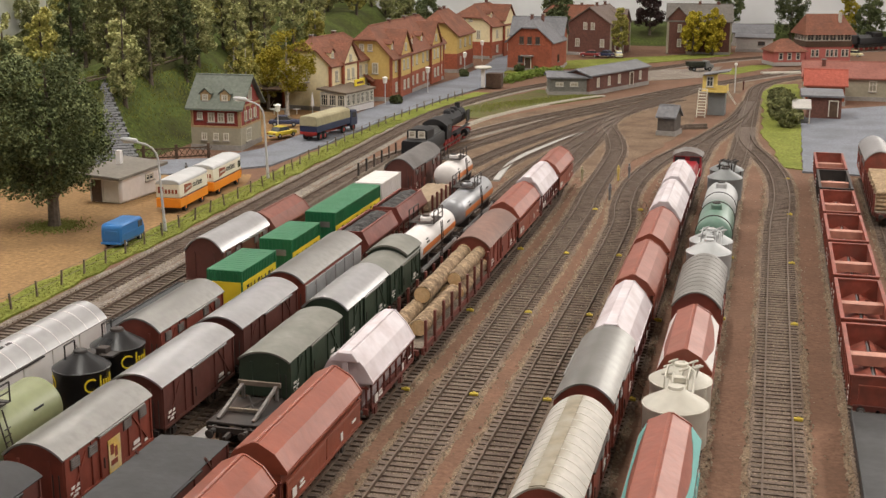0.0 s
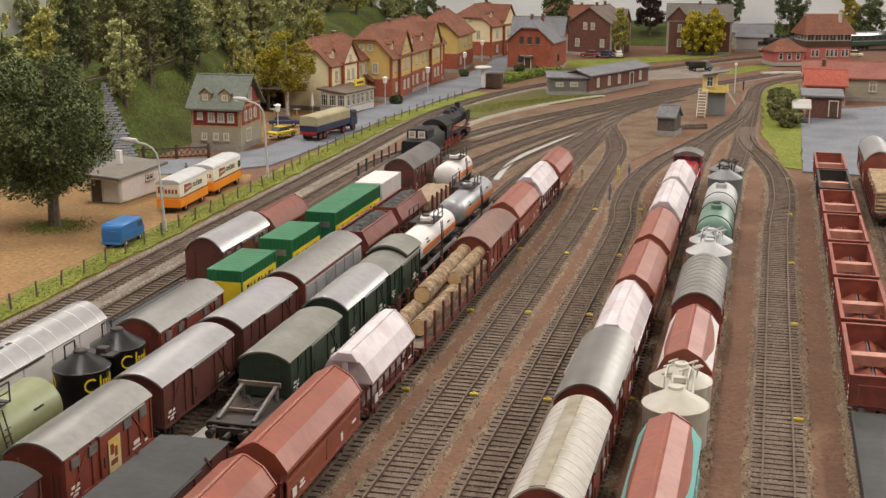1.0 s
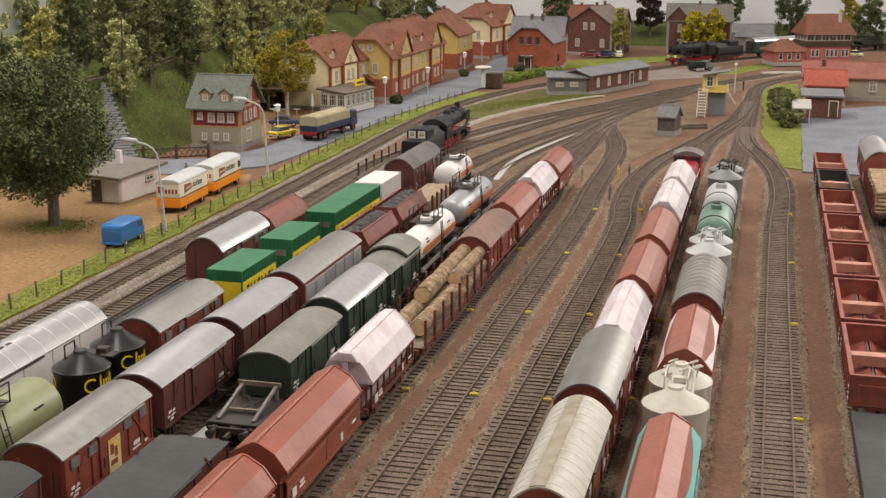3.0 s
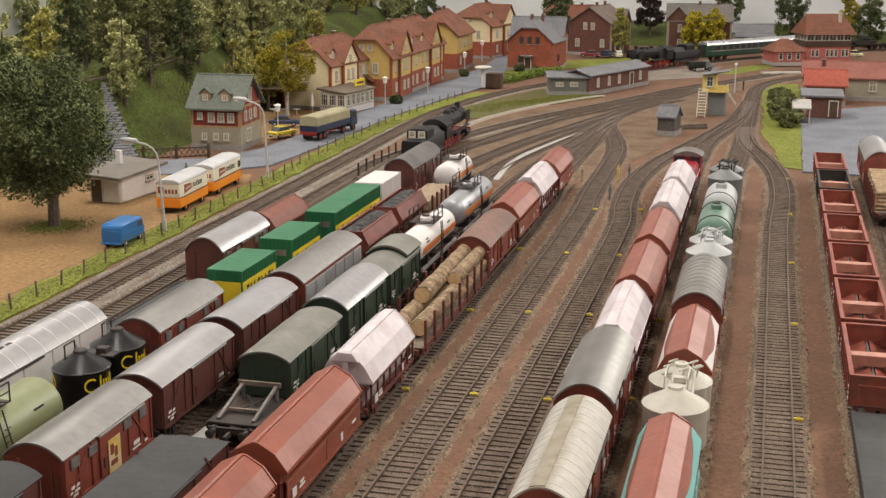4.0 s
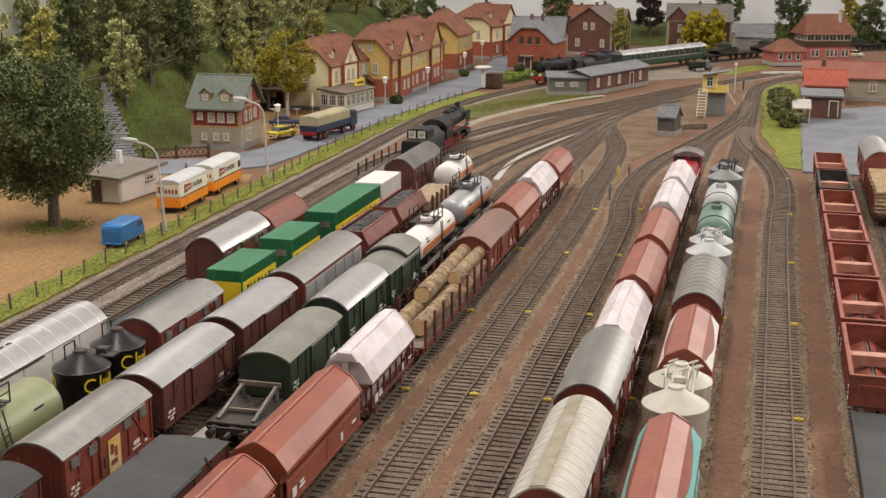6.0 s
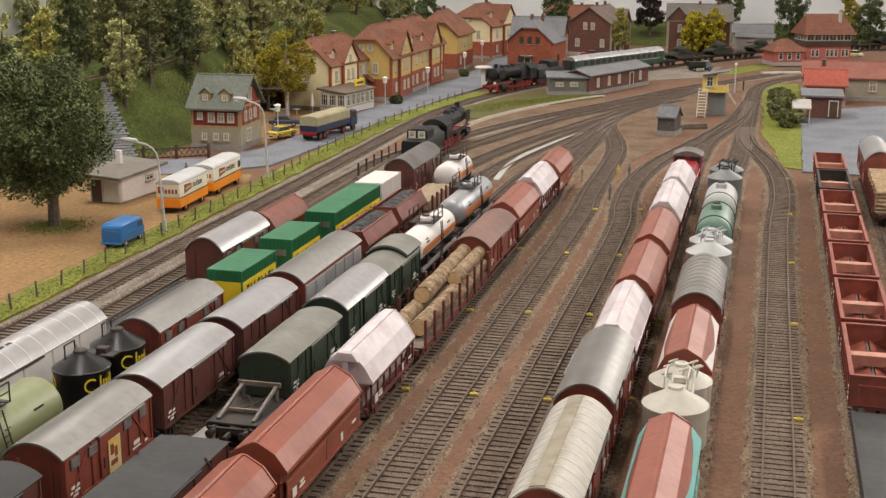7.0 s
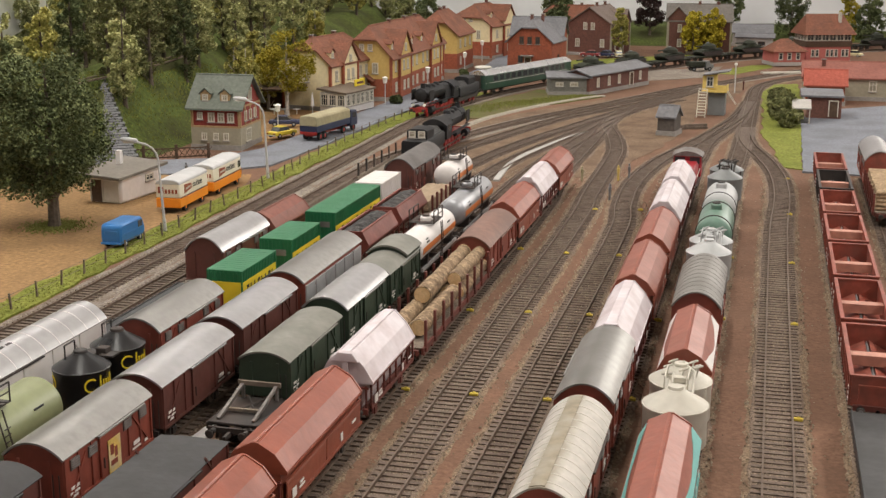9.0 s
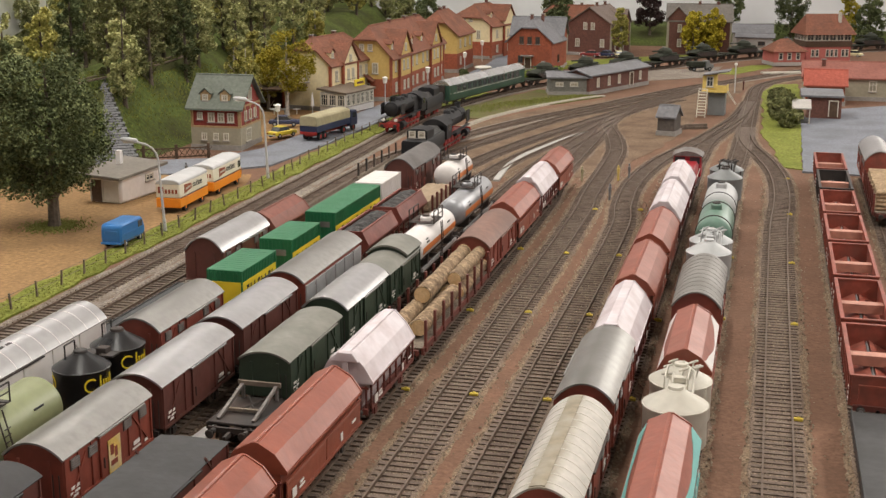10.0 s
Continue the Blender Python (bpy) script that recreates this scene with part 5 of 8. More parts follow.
def house(x, y, rot, w, d, eave, ridge, label, walls, roof, lower=None, low_h=3.0, hip=0.0, wins=(), gables=(), chimneys=(), over=0.45, dormers=(), pale_glass=True, name="house", category="house", plinth=0.5, trim=None, quoin=None):
    """Ridge along local x, front towards local -y. wins: (face, u, z, w, h); gables: (u, width, top); hip: how far the gable tip is cut down."""
    ho = thing(name, label, category, at(x, y, 0.15, rz=rot), "buildings of the town")
    a, b, cut = w / 2, d / 2, ridge - hip
    k = b * (1 - (cut - eave) / (ridge - eave)) if ridge > eave else 0
    prof = [(-b, 0), (b, 0), (b, eave), (k, cut), (-k, cut), (-b, eave)] if hip else [(-b, 0), (b, 0), (b, eave), (0, ridge), (-b, eave)]
    n = len(prof)
    sh = Shape().add([(xx, yy, zz) for xx in (-a, a) for yy, zz in prof], [(i, (i + 1) % n, n + (i + 1) % n, n + i) for i in range(n)] + [tuple(range(n)), tuple(range(n, 2 * n))])
    part("wall", sh, walls, ho)
    if lower:
        part("lower_wall", Shape().box(0, 0, low_h / 2, w + 0.16, d + 0.16, low_h), lower, ho)
    if plinth:
        part("plinth", Shape().box(0, 0, plinth / 2 - 0.1, w + 0.3, d + 0.3, plinth + 0.2), PLINTH, ho)
    # roof slabs with thickness
    sl = (ridge - eave) / b
    E = b + over
    ze, t, o = eave - over * sl, 0.22, a + over
    hx = o - (k * 1.15 if hip else 0)
    for s in (-1, 1):
        if hip:
            zc = ridge - (hip + 0.0)
            pts = [(-o, s * E, ze), (o, s * E, ze), (o, s * k, zc), (hx, 0, ridge), (-hx, 0, ridge), (-o, s * k, zc)]
        else:
            pts = [(-o, s * E, ze), (o, s * E, ze), (o, 0, ridge), (-o, 0, ridge)]
        m = len(pts)
        part("roof", Shape().add([(p, q, r + dz) for dz in (0.06, 0.06 + t) for p, q, r in pts], [tuple(range(m)), tuple(range(m, 2 * m))] + [(i, (i + 1) % m, m + (i + 1) % m, m + i) for i in range(m)]), roof, ho)
    if hip:
        for s in (-1, 1):
            pts = [(s * o, -k, ridge - hip), (s * o, k, ridge - hip), (s * hx, 0, ridge)]
            part("half_hip", Shape().add([(p, q, r + dz) for dz in (0.05, 0.07 + t) for p, q, r in pts], [(0, 1, 2), (3, 4, 5), (0, 1, 4, 3), (1, 2, 5, 4), (2, 0, 3, 5)]), roof, ho)
    part("ridge_tiles", Shape().rod((-hx, 0, ridge + 0.2), (hx, 0, ridge + 0.2), 0.16, 8), roof, ho)
    for u, gw, top in gables:
        g, yb = gw / 2, -b - 0.35
        ge = eave + max(0.0, (top - eave) - g * 1.05)
        pr = [(u - g, 0), (u + g, 0), (u + g, ge), (u, top), (u - g, ge)]
        part("gable_wall", Shape().add([(px, yy, pz) for yy in (yb, 0.0) for px, pz in pr], [(0, 1, 2, 3, 4), (9, 8, 7, 6, 5)] + [(i, (i + 1) % 5, 5 + (i + 1) % 5, 5 + i) for i in range(5)]), walls, ho)
        if lower:
            part("lower_wall", Shape().box(u, yb + 0.2, low_h / 2, gw + 0.14, 0.56, low_h), lower, ho)
        yback = -b + (top - eave) / sl
        for s in (-1, 1):
            q = s * (g + 0.35)
            zl = top - (top - ge) / g * (g + 0.35)
            pts = [(u, yb - 0.35, top), (u + q, yb - 0.35, zl), (u + q, yback, zl), (u, yback, top)]
            part("gable_roof", Shape().add([(p, qq, r + dz) for dz in (0.08, 0.3) for p, qq, r in pts], [(0, 1, 2, 3), (4, 5, 6, 7)] + [(i, (i + 1) % 4, 4 + (i + 1) % 4, 4 + i) for i in range(4)]), roof, ho)
    for u, side, z in dormers:
        yy = side * (b - (z - eave) / sl)
        do = part("dormer", Shape().along([(-0.6, -0.6), (0.6, -0.6), (0.6, 0.45), (0, 0.95), (-0.6, 0.45)], -0.7, 1.2), BEAM if trim else walls, ho, where=at(u, yy, z, rz=0 if side < 0 else 180))
        part("dormer_roof", Shape().along([(-0.8, 0.35), (0, 1.05), (0.8, 0.35), (0.8, 0.48), (0, 1.2), (-0.8, 0.48)], -0.9, 1.3), roof, do)
        window(ho, at(u, yy + side * 0.72, z + 0.0, rz=0 if side < 0 else 180), 0.75, 0.75, pale_glass)
    for u, v, top in chimneys:
        ch = part("chimney", Shape().box(u, v, top - 1.4, 0.6, 0.5, 2.4), DKBRICK, ho)
        part("chimney_cap", Shape().box(u, v, top - 0.16, 0.75, 0.65, 0.12), PLINTH, ch)
    for face, u, z, ww, hh in wins:
        push = 0.1 if lower and z < low_h else 0.02
        gp = 0.36 if face == "g" else 0
        m = {"f": at(u, -b - push, z), "g": at(u, -b - push - gp, z), "b": at(u, b + push, z, rz=180), "l": at(-a - push, u, z, rz=-90), "r": at(a + push, u, z, rz=90)}[face]
        window(ho, m, ww, hh, pale_glass, wood=None if pale_glass else WOODDARK)
    if quoin:
        spots = [(sx * a, sy * b) for sx in (-1, 1) for sy in (-1, 1)] + [(u + sg * gw / 2, -b - 0.3) for u, gw, top in gables for sg in (-1, 1)]
        for qx, qy in spots:
            part("quoin", Shape().box(qx, qy, eave / 2, 0.4, 0.4, eave - 0.1), quoin, ho, "brick corner strip")
    if trim:
        for face in "frl":
            L = w if face == "f" else d
            base = {"f": at(0, -b - 0.04, 0), "r": at(a + 0.04, 0, 0, rz=90), "l": at(-a - 0.04, 0, 0, rz=-90)}[face]
            for u in (-L / 2 + 0.12, L / 2 - 0.12):
                part("beam", Shape().box(u, 0, (low_h + eave) / 2, 0.24, 0.14, eave - low_h), trim, ho, where=base)
            for z in (low_h + 0.1, eave - 0.1):
                part("beam", Shape().box(0, 0, z, L, 0.16, 0.22), trim, ho, where=base)
            if face != "f":
                for u in (-L / 4, 0, L / 4):
                    part("beam", Shape().box(u, 0, (low_h + eave) / 2, 0.18, 0.14, eave - low_h), trim, ho, where=base)
    return ho


def door(ho, x, y, rz, w=1.1, h=2.2, z=0.3):
    d = part("door", Shape().box(0, 0, h / 2, w, 0.12, h), WOODDARK, ho, where=at(x, y, z, rz=rz))
    part("door_frame", Shape().box(-w / 2 - 0.07, 0, h / 2, 0.14, 0.2, h).box(w / 2 + 0.07, 0, h / 2, 0.14, 0.2, h).box(0, 0, h + 0.07, w + 0.28, 0.2, 0.14), WINFRAME, d)


def make_town():
    ho = house(-64.95, 145.6, 3, 6.2, 7.2, 5.2, 8.4, "half-timbered house with grey-green roof beside the road", OXWALL, SLATE_GREEN, GREYWALL, 2.6, chimneys=(), over=0.6, trim=BEAM,
               wins=[("f", -2.0, 4.0, 0.7, 0.9)] + [("f", u, 3.85, 0.85, 1.15) for u in (-0.55, 0.7, 1.95)] + [("f", u, 1.5, 0.7, 0.9) for u in (-1.5, 0.0, 1.3)] + [("r", u, 3.9, 0.9, 1.2) for u in (-1.7, 0, 1.7)] + [("r", 0, 6.4, 1.2, 1.5), ("r", -1.0, 1.5, 1.8, 1.6)], dormers=((-1.4, -1, 6.2), (1.1, -1, 6.2)))
    house(-65.9, 186.4, 84, 15, 7.8, 6.6, 10.2, "cream inn with brick corners and red hipped roof", CREAMWALL, TILE, None, hip=1.6, gables=((-1.0, 5.2, 9.6),),
          wins=[("g", -1.9, 4.9, 0.8, 1.6), ("g", -0.2, 4.9, 0.8, 1.6), ("g", -1.0, 7.3, 0.8, 1.0), ("f", 3.4, 4.9, 0.9, 1.6), ("f", 5.6, 4.9, 0.9, 1.6), ("f", -5.4, 4.9, 0.9, 1.6), ("l", 0, 4.8, 0.9, 1.5), ("l", 2, 4.8, 0.9, 1.5)], chimneys=((3.5, 0.6, 11.0), (-4, 0.8, 10.9)), dormers=((-5.2, -1, 7.9),), quoin=BRICK)
    v = thing("inn_veranda", "white glazed veranda with dark flat roof and yellow sign", "veranda", at(-60.7, 180.0, 0.15, rz=-11), "buildings of the town")
    part("wall", Shape().box(0, 0, 1.5, 4.3, 8.6, 3.0), WHITE, v)
    part("roof", Shape().box(-0.1, 0, 3.2, 5.0, 9.2, 0.3, ry=6), mat("brown_felt", (0.15, 0.115, 0.085), 0.9, vary=0.2, grain=0.4), v, bevel=0.04)
    for i in range(6):
        window(v, at(2.17, -3.5 + 1.4 * i, 1.9, rz=90), 1.25, 1.7, False, 2)
    for i in range(3):
        window(v, at(-1.4 + 1.4 * i, -4.32, 1.9), 1.25, 1.7, False, 2)
    part("sign", Shape().box(1.2, 1.6, 4.0, 0.25, 2.8, 1.0), YELLOW, v, "yellow roof sign", bevel=0.05)
    part("sign_lettering", Shape().box(1.34, 1.6, 4.0, 0.03, 2.0, 0.32), BROWN, v, "dark bar of lettering")
    wl = [("l", -1.5, 5.0, 1.0, 1.7), ("l", 1.5, 5.0, 1.0, 1.7), ("l", -0.7, 8.2, 0.8, 1.1), ("l", 0.7, 8.2, 0.8, 1.1)]
    for u in (-14, -10.5, -8.3, -4.2, -1.5, 2.5, 5.2, 8.8, 11.0, 14.5):
        wl += [("f" if u in (-14, -4.2, -1.5, 5.2, 14.5, 2.5) else "g", u, 5.1, 0.9, 1.6), ("f" if u in (-14, -4.2, -1.5, 5.2, 14.5, 2.5) else "g", u, 1.9, 0.9, 1.5)]
    wl += [("g", -9.4, 7.9, 0.9, 1.2), ("g", 9.9, 7.9, 0.9, 1.2)]
    ho = house(-61.6, 208.6, 90, 33, 8.2, 6.8, 11.2, "long yellow railway dwelling with brick ground floor and red roof", OCHREWALL, TILE, BRICK, 3.3, hip=2.0, gables=((-9.4, 6.4, 10.4), (9.9, 6.4, 10.4)), wins=wl,
               chimneys=((-4, 0, 12), (5, 0, 12), (12, 0, 12)), dormers=((-14, -1, 8.2), (-2.6, -1, 8.2), (3.6, -1, 8.2)), over=0.6, quoin=BRICK)
    door(ho, -16.65, 0.0, -90)
    part("porch", Shape().along([(-1.5, 3.0), (0, 4.0), (1.5, 3.0), (1.5, 3.15), (0, 4.2), (-1.5, 3.15)], -1.0, 1.0), TILE, ho, where=at(-17.2, 0, 0, rz=-90))
    house(-62.2, 243, 90, 13, 9.0, 7.0, 11.0, "yellow dwelling with brick ground floor and red roof", OCHREWALL, TILE, BRICK, 3.4, hip=2.0, wins=[("l", -1.8, 5.2, 1.0, 1.6), ("l", 1.8, 5.2, 1.0, 1.6), ("f", -4, 5.2, 1, 1.6), ("f", 0, 5.2, 1, 1.6), ("f", 4, 5.2, 1, 1.6), ("f", -4, 2, 1, 1.5)], chimneys=((-2, 0, 12), (3, 0.5, 12)), over=0.6)
    house(-61.0, 273, 78, 15, 11, 6.8, 10.8, "cream dwelling with red brick ground floor and half-hipped roof", CREAMWALL, TILE, BRICK, 3.4, hip=2.6, gables=((1.5, 5.6, 10.6),),
          wins=[("l", -2.6, 5.0, 0.9, 1.7), ("l", 1.4, 5.0, 0.9, 1.7), ("l", -0.8, 8.2, 0.8, 1.2), ("l", 0.8, 8.2, 0.8, 1.2), ("f", -4.5, 5.0, 0.9, 1.6), ("g", 0.5, 5.0, 0.9, 1.6), ("g", 2.6, 5.0, 0.9, 1.6), ("f", -4.5, 1.9, 0.9, 1.5), ("g", 0.5, 1.9, 0.9, 1.5), ("g", 2.6, 1.9, 0.9, 1.5)], chimneys=((2, 0, 12.6),), dormers=((-3.6, -1, 8.6), (5.6, -1, 8.6)), over=0.6, quoin=BRICK)
    ho = house(-44.3, 247, 84, 9.5, 8.8, 5.6, 9.4, "red brick house with grey roof beside the hedge", BRICK, SLATE, None, hip=1.4, over=0.5, pale_glass=False, wins=[("l", u, 5.8, 0.9, 1.4) for u in (-1.6, 0, 1.6)] + [("l", 1.8, 2.2, 1.0, 1.4), ("f", 0, 2.2, 1, 1.4)], chimneys=((0, 1, 10.6), (2, -0.6, 10.6)))
    door(ho, -4.8, 0.3, -90)
    part("porch", Shape().box(-5.3, 0.3, 2.9, 1.2, 2.4, 0.18), PLINTH, ho)
    house(-44.8, 253, 0, 10, 6, 6.4, 9.4, "red brick rear wing with grey slate roof", BRICK, SLATE, None, over=0.5, pale_glass=False, name="house_wing")
    house(-37.3, 286, 80, 14, 10, 6.6, 10.0, "dark brown brick house with pale corner stones", DKBRICK, mat("brown_slates", (0.17, 0.13, 0.11), 0.8, vary=0.2, grain=0.4, bump=0.6), None, over=0.5,
          wins=[("l", -0.8, 6.2, 0.9, 1.5), ("l", 0.9, 6.2, 0.9, 1.5), ("l", -3.0, 2.6, 1.0, 1.7), ("l", 2.6, 2.6, 1.0, 1.7), ("f", -4, 4.9, 1, 1.6), ("f", 1, 4.9, 1, 1.6), ("f", -4, 1.9, 1, 1.6), ("f", 3, 1.9, 1, 1.6)], chimneys=((-2, 0, 11.2), (4, 0, 11.2)), gables=((3.5, 5, 9.2),), quoin=GREYWALL)
    house(-15.8, 292, 4, 13.6, 9, 7.2, 10.4, "brown brick house with grey corner stones and gable", DKBRICK, mat("brown_grey_slates", (0.15, 0.135, 0.12), 0.8, vary=0.2, grain=0.4, bump=0.6), None, over=0.5, wins=[("g", -4.2, 5.6, 0.9, 1.7), ("g", -4.2, 2.4, 0.9, 1.7), ("f", -0.6, 5.4, 0.9, 1.6), ("f", 2, 5.4, 0.9, 1.6), ("f", -0.6, 2.3, 0.9, 1.6)], gables=((-4.6, 4.2, 10.0),), chimneys=((0, 0, 11.4), (4, 0, 11.4)), quoin=GREYWALL)
    house(-46, 305, 20, 13, 9, 5, 9.0, "house with red roof among trees", CREAMWALL, TILE, None, hip=1.5, chimneys=((2, 0, 9.9),))
    house(-3.6, 300, 0, 8.0, 5, 3.0, 3.6, "small grey concrete hut with flat roof", CONCRETE, SLATE, None, wins=[("f", 1.5, 1.8, 1.6, 0.9)], pale_glass=False, name="hut", category="hut")
    house(-4.5, 316, 0, 9, 6, 3.0, 4.6, "low grey shed behind the signal box", PLINTH, SLATE, None, pale_glass=False, name="shed", category="shed")
    # signal box
    tw = thing("signal_box", "pink-red signal box with glazed upper floor and tiled roof", "signal box", at(10.2, 275.2, 0.15, rz=22) @ Matrix.Scale(0.92, 4), "railway buildings")
    part("plinth", Shape().box(0, 0, 0.35, 10.6, 7.2, 0.7), CONCRETE, tw)
    part("wall", Shape().box(0, 0, 2.2, 10.3, 6.9, 3.2), PINK, tw)
    part("upper_wall", Shape().box(0, 0, 4.4, 10.7, 7.3, 1.3), WOODDARK, tw, "brown boarded parapet")
    part("cabin", Shape().box(0, 0, 5.7, 10.0, 6.6, 1.6), GLASS, tw, "dark glazed cabin")
    for i in range(6):
        window(tw, at(-4.3 + 1.72 * i, -3.4, 5.75), 1.6, 1.4, False, 1)
    for i in range(4):
        window(tw, at(-5.1, -2.5 + 1.65 * i, 5.75, rz=-90), 1.5, 1.4, False, 1)
    for u in (-3.6, -2.6, -0.2, 0.8, 1.8, 3.4, 4.3):
        window(tw, at(u, -3.48, 2.4), 0.8, 1.6, False, 0)
    part("roof", Shape().add([(-6, -4.4, 6.4), (6, -4.4, 6.4), (6, 4.4, 6.4), (-6, 4.4, 6.4), (-4.2, 0, 10.8), (4.2, 0, 10.8)], [(0, 1, 5, 4), (2, 3, 4, 5), (1, 2, 5), (3, 0, 4), (3, 2, 1, 0)]), TILE, tw, bevel=0.05)
    part("chimney", Shape().box(3.0, -1.6, 9.9, 0.6, 0.6, 2.6), CREAM, tw)
    an = thing("signal_box_annex", "low pink annex with hipped tile roof", "building", at(2.6, 269.0, 0.15, rz=22), "railway buildings")
    part("plinth", Shape().box(0, 0, 0.35, 6.6, 6.2, 0.7), CONCRETE, an)
    part("wall", Shape().box(0, 0, 1.7, 6.4, 6.0, 2.4), PINK, an)
    part("roof", Shape().add([(-3.8, -3.6, 2.8), (3.8, -3.6, 2.8), (3.8, 3.6, 2.8), (-3.8, 3.6, 2.8), (-0.8, 0, 5.2), (0.8, 0, 5.2)], [(0, 1, 5, 4), (2, 3, 4, 5), (1, 2, 5), (3, 0, 4), (3, 2, 1, 0)]), TILE, an, bevel=0.05)
    for u in (-1.8, 0, 1.8):
        window(an, at(u, -3.05, 1.9), 0.9, 1.4, False, 0)
    # goods building
    house(16.5, 217.5, 0, 22, 9, 3.4, 5.4, "goods office with dull red roof and grey walls", GREYWALL, mat("dull_red_roof", (0.27, 0.10, 0.075), 0.8, vary=0.15, grain=0.4, bump=0.5), None, wins=[("f", -0.4, 2.2, 1.2, 1.7), ("f", 4.0, 2.2, 1.2, 1.7)], pale_glass=True, name="goods_office", category="building", chimneys=((-8.0, -1.5, 6.2),))
    house(8.6, 208.5, 0, 5.8, 6, 3.0, 4.9, "brick lean-to with bright red roof", BRICK, TILE_BRIGHT, None, name="lean_to", category="building")
    sh = thing("brick_shed", "brown brick shed with grey felt roof and white canopy", "shed", at(7.4, 192, 0.15), "railway buildings")
    part("wall", Shape().box(0.6, 0, 1.6, 4.6, 5.5, 3.2), DKBRICK, sh)
    part("roof", Shape().box(0.2, 0, 3.35, 6.0, 6.4, 0.3, rx=3), SLATE, sh, bevel=0.05)
    part("canopy", Shape().box(-2.7, -7.0, 2.5, 2.6, 4.4, 0.2, rx=10), CONCRETE, sh, "pale sloping canopy", bevel=0.04)
    for u in (-3.8, -1.6):
        part("canopy_post", Shape().box(u, -9.0, 1.1, 0.14, 0.14, 2.3), CREAM, sh)
    part("canopy_wall", Shape().box(-3.85, -7, 1.2, 0.14, 4.0, 2.4), CREAM, sh)
    part("coal_pile", Shape().turn([(1.3, 0), (1.0, 0.5), (0.5, 0.9), (0, 1.1)], 11, (-2.7, -7.6, 0.0)), COAL, sh)
    door(sh, 1.8, -2.8, 0)
    # sheds inside the curve
    ho = house(-26.8, 218.1, 68, 20.5, 5.0, 3.0, 3.8, "long brown brick shed with grey felt roof", DKBRICK, SLATE, None, wins=[("f", u, 1.8, 0.8, 1.5) for u in (-7.5, -3.8, -0.3, 7.2)], name="long_shed", category="shed", over=0.4)
    door(ho, 4.0, -2.55, 0)
    house(-32.2, 209.6, 14, 6.6, 5.0, 2.7, 3.3, "grey wooden shed with grey roof", mat("grey_boards", (0.17, 0.165, 0.145), 0.85, vary=0.2, grain=0.3), SLATE, None, wins=[("f", -1.6, 1.7, 1.3, 0.7), ("f", 0.8, 1.7, 1.3, 0.7)], name="small_shed", category="shed")
    house(-12.4, 169.3, -12, 2.3, 2.9, 2.3, 3.5, "narrow dark wooden hut between tracks", mat("dark_boards", (0.10, 0.085, 0.075), 0.85, vary=0.2, grain=0.3), SLATE, None, name="hut", category="hut", over=0.25)
    solid("sleeper_pile", Shape().box(-0.2, 0, 0.2, 3.6, 0.3, 0.3).box(0, 0.6, 0.2, 3.6, 0.3, 0.3, rz=6).box(0, 1.2, 0.2, 3.6, 0.3, 0.3, rz=-5).box(0.1, 0.5, 0.5, 3.4, 0.3, 0.3, rz=12), SLEEPER, "loose pile of old sleepers", "sleeper pile", at(-9.2, 175, 0.0, rz=20))
    # yellow lookout cabin on a grey base
    lo = thing("lookout_cabin", "yellow shunter's cabin on a grey base with white stairs", "cabin", at(-7.7, 190, 0.05, rz=-4), "railway buildings")
    part("base", Shape().box(0.5, 0.6, 1.7, 2.4, 2.4, 3.4), SLATEGREY, lo)
    part("floor_slab", Shape().box(0.2, 0.2, 3.5, 3.6, 3.2, 0.22), PALEYELLOW, lo)
    part("cabin", Shape().box(-0.6, 0.4, 4.75, 1.9, 2.4, 2.3), PALEYELLOW, lo)
    window(lo, at(-0.5, -0.85, 4.9), 1.0, 1.5, False, 1)
    part("balcony", Shape().box(1.2, -1.3, 4.05, 1.6, 0.1, 0.8).box(1.95, 0, 4.05, 0.1, 2.5, 0.8), PALEYELLOW, lo)
    part("roof", Shape().box(0.4, 0.2, 6.2, 3.8, 3.4, 0.18, ry=-10), SLATE, lo, bevel=0.03)
    for xx in (-1.9, -0.7):
        part("stringer", Shape().box(xx, -2.6, 1.9, 0.12, 0.14, 4.3, rx=-22), WINFRAME, lo)
    bars("stair_tread", 0, lambda: Shape().box(0, 0, 0, 1.2, 0.4, 0.09), [at(-1.3, -3.45 + 0.17 * i, 0.3 + 0.4 * i) for i in range(10)], WINFRAME, lo)
    part("side_ladder", Shape().box(2.6, -0.8, 2.7, 0.1, 0.1, 2.4, ry=-35).box(2.6, 0.2, 2.7, 0.1, 0.1, 2.4, ry=-35), WINFRAME, lo)
    # garage by the big tree
    ga = thing("garage", "white garage with flat grey felt roof", "garage", at(-61.7, 113.2, 0.05, rz=-6), "buildings of the town")
    part("wall", Shape().box(0, 0, 1.35, 3.7, 6.8, 2.7), WHITE, ga, bevel=0.25)
    part("roof", Shape().box(-0.2, -0.1, 2.9, 5.2, 8.6, 0.3, rx=2, ry=3), mat("grey_felt", (0.18, 0.162, 0.138), 0.9, vary=0.12, grain=0.4), ga, bevel=0.05)
    door(ga, -0.9, -3.42, 0, 1.2, 2.2, 0.1)
    part("garage_door", Shape().box(0.75, -3.43, 1.15, 1.7, 0.1, 2.1), CREAM, ga, "pale garage door", bevel=0.02)
    window(ga, at(1.87, 1.5, 1.9, rz=90), 1.4, 0.7, False)
    part("chimney", Shape().box(-1.2, 1.0, 3.7, 0.5, 0.5, 1.5), WHITE, ga)
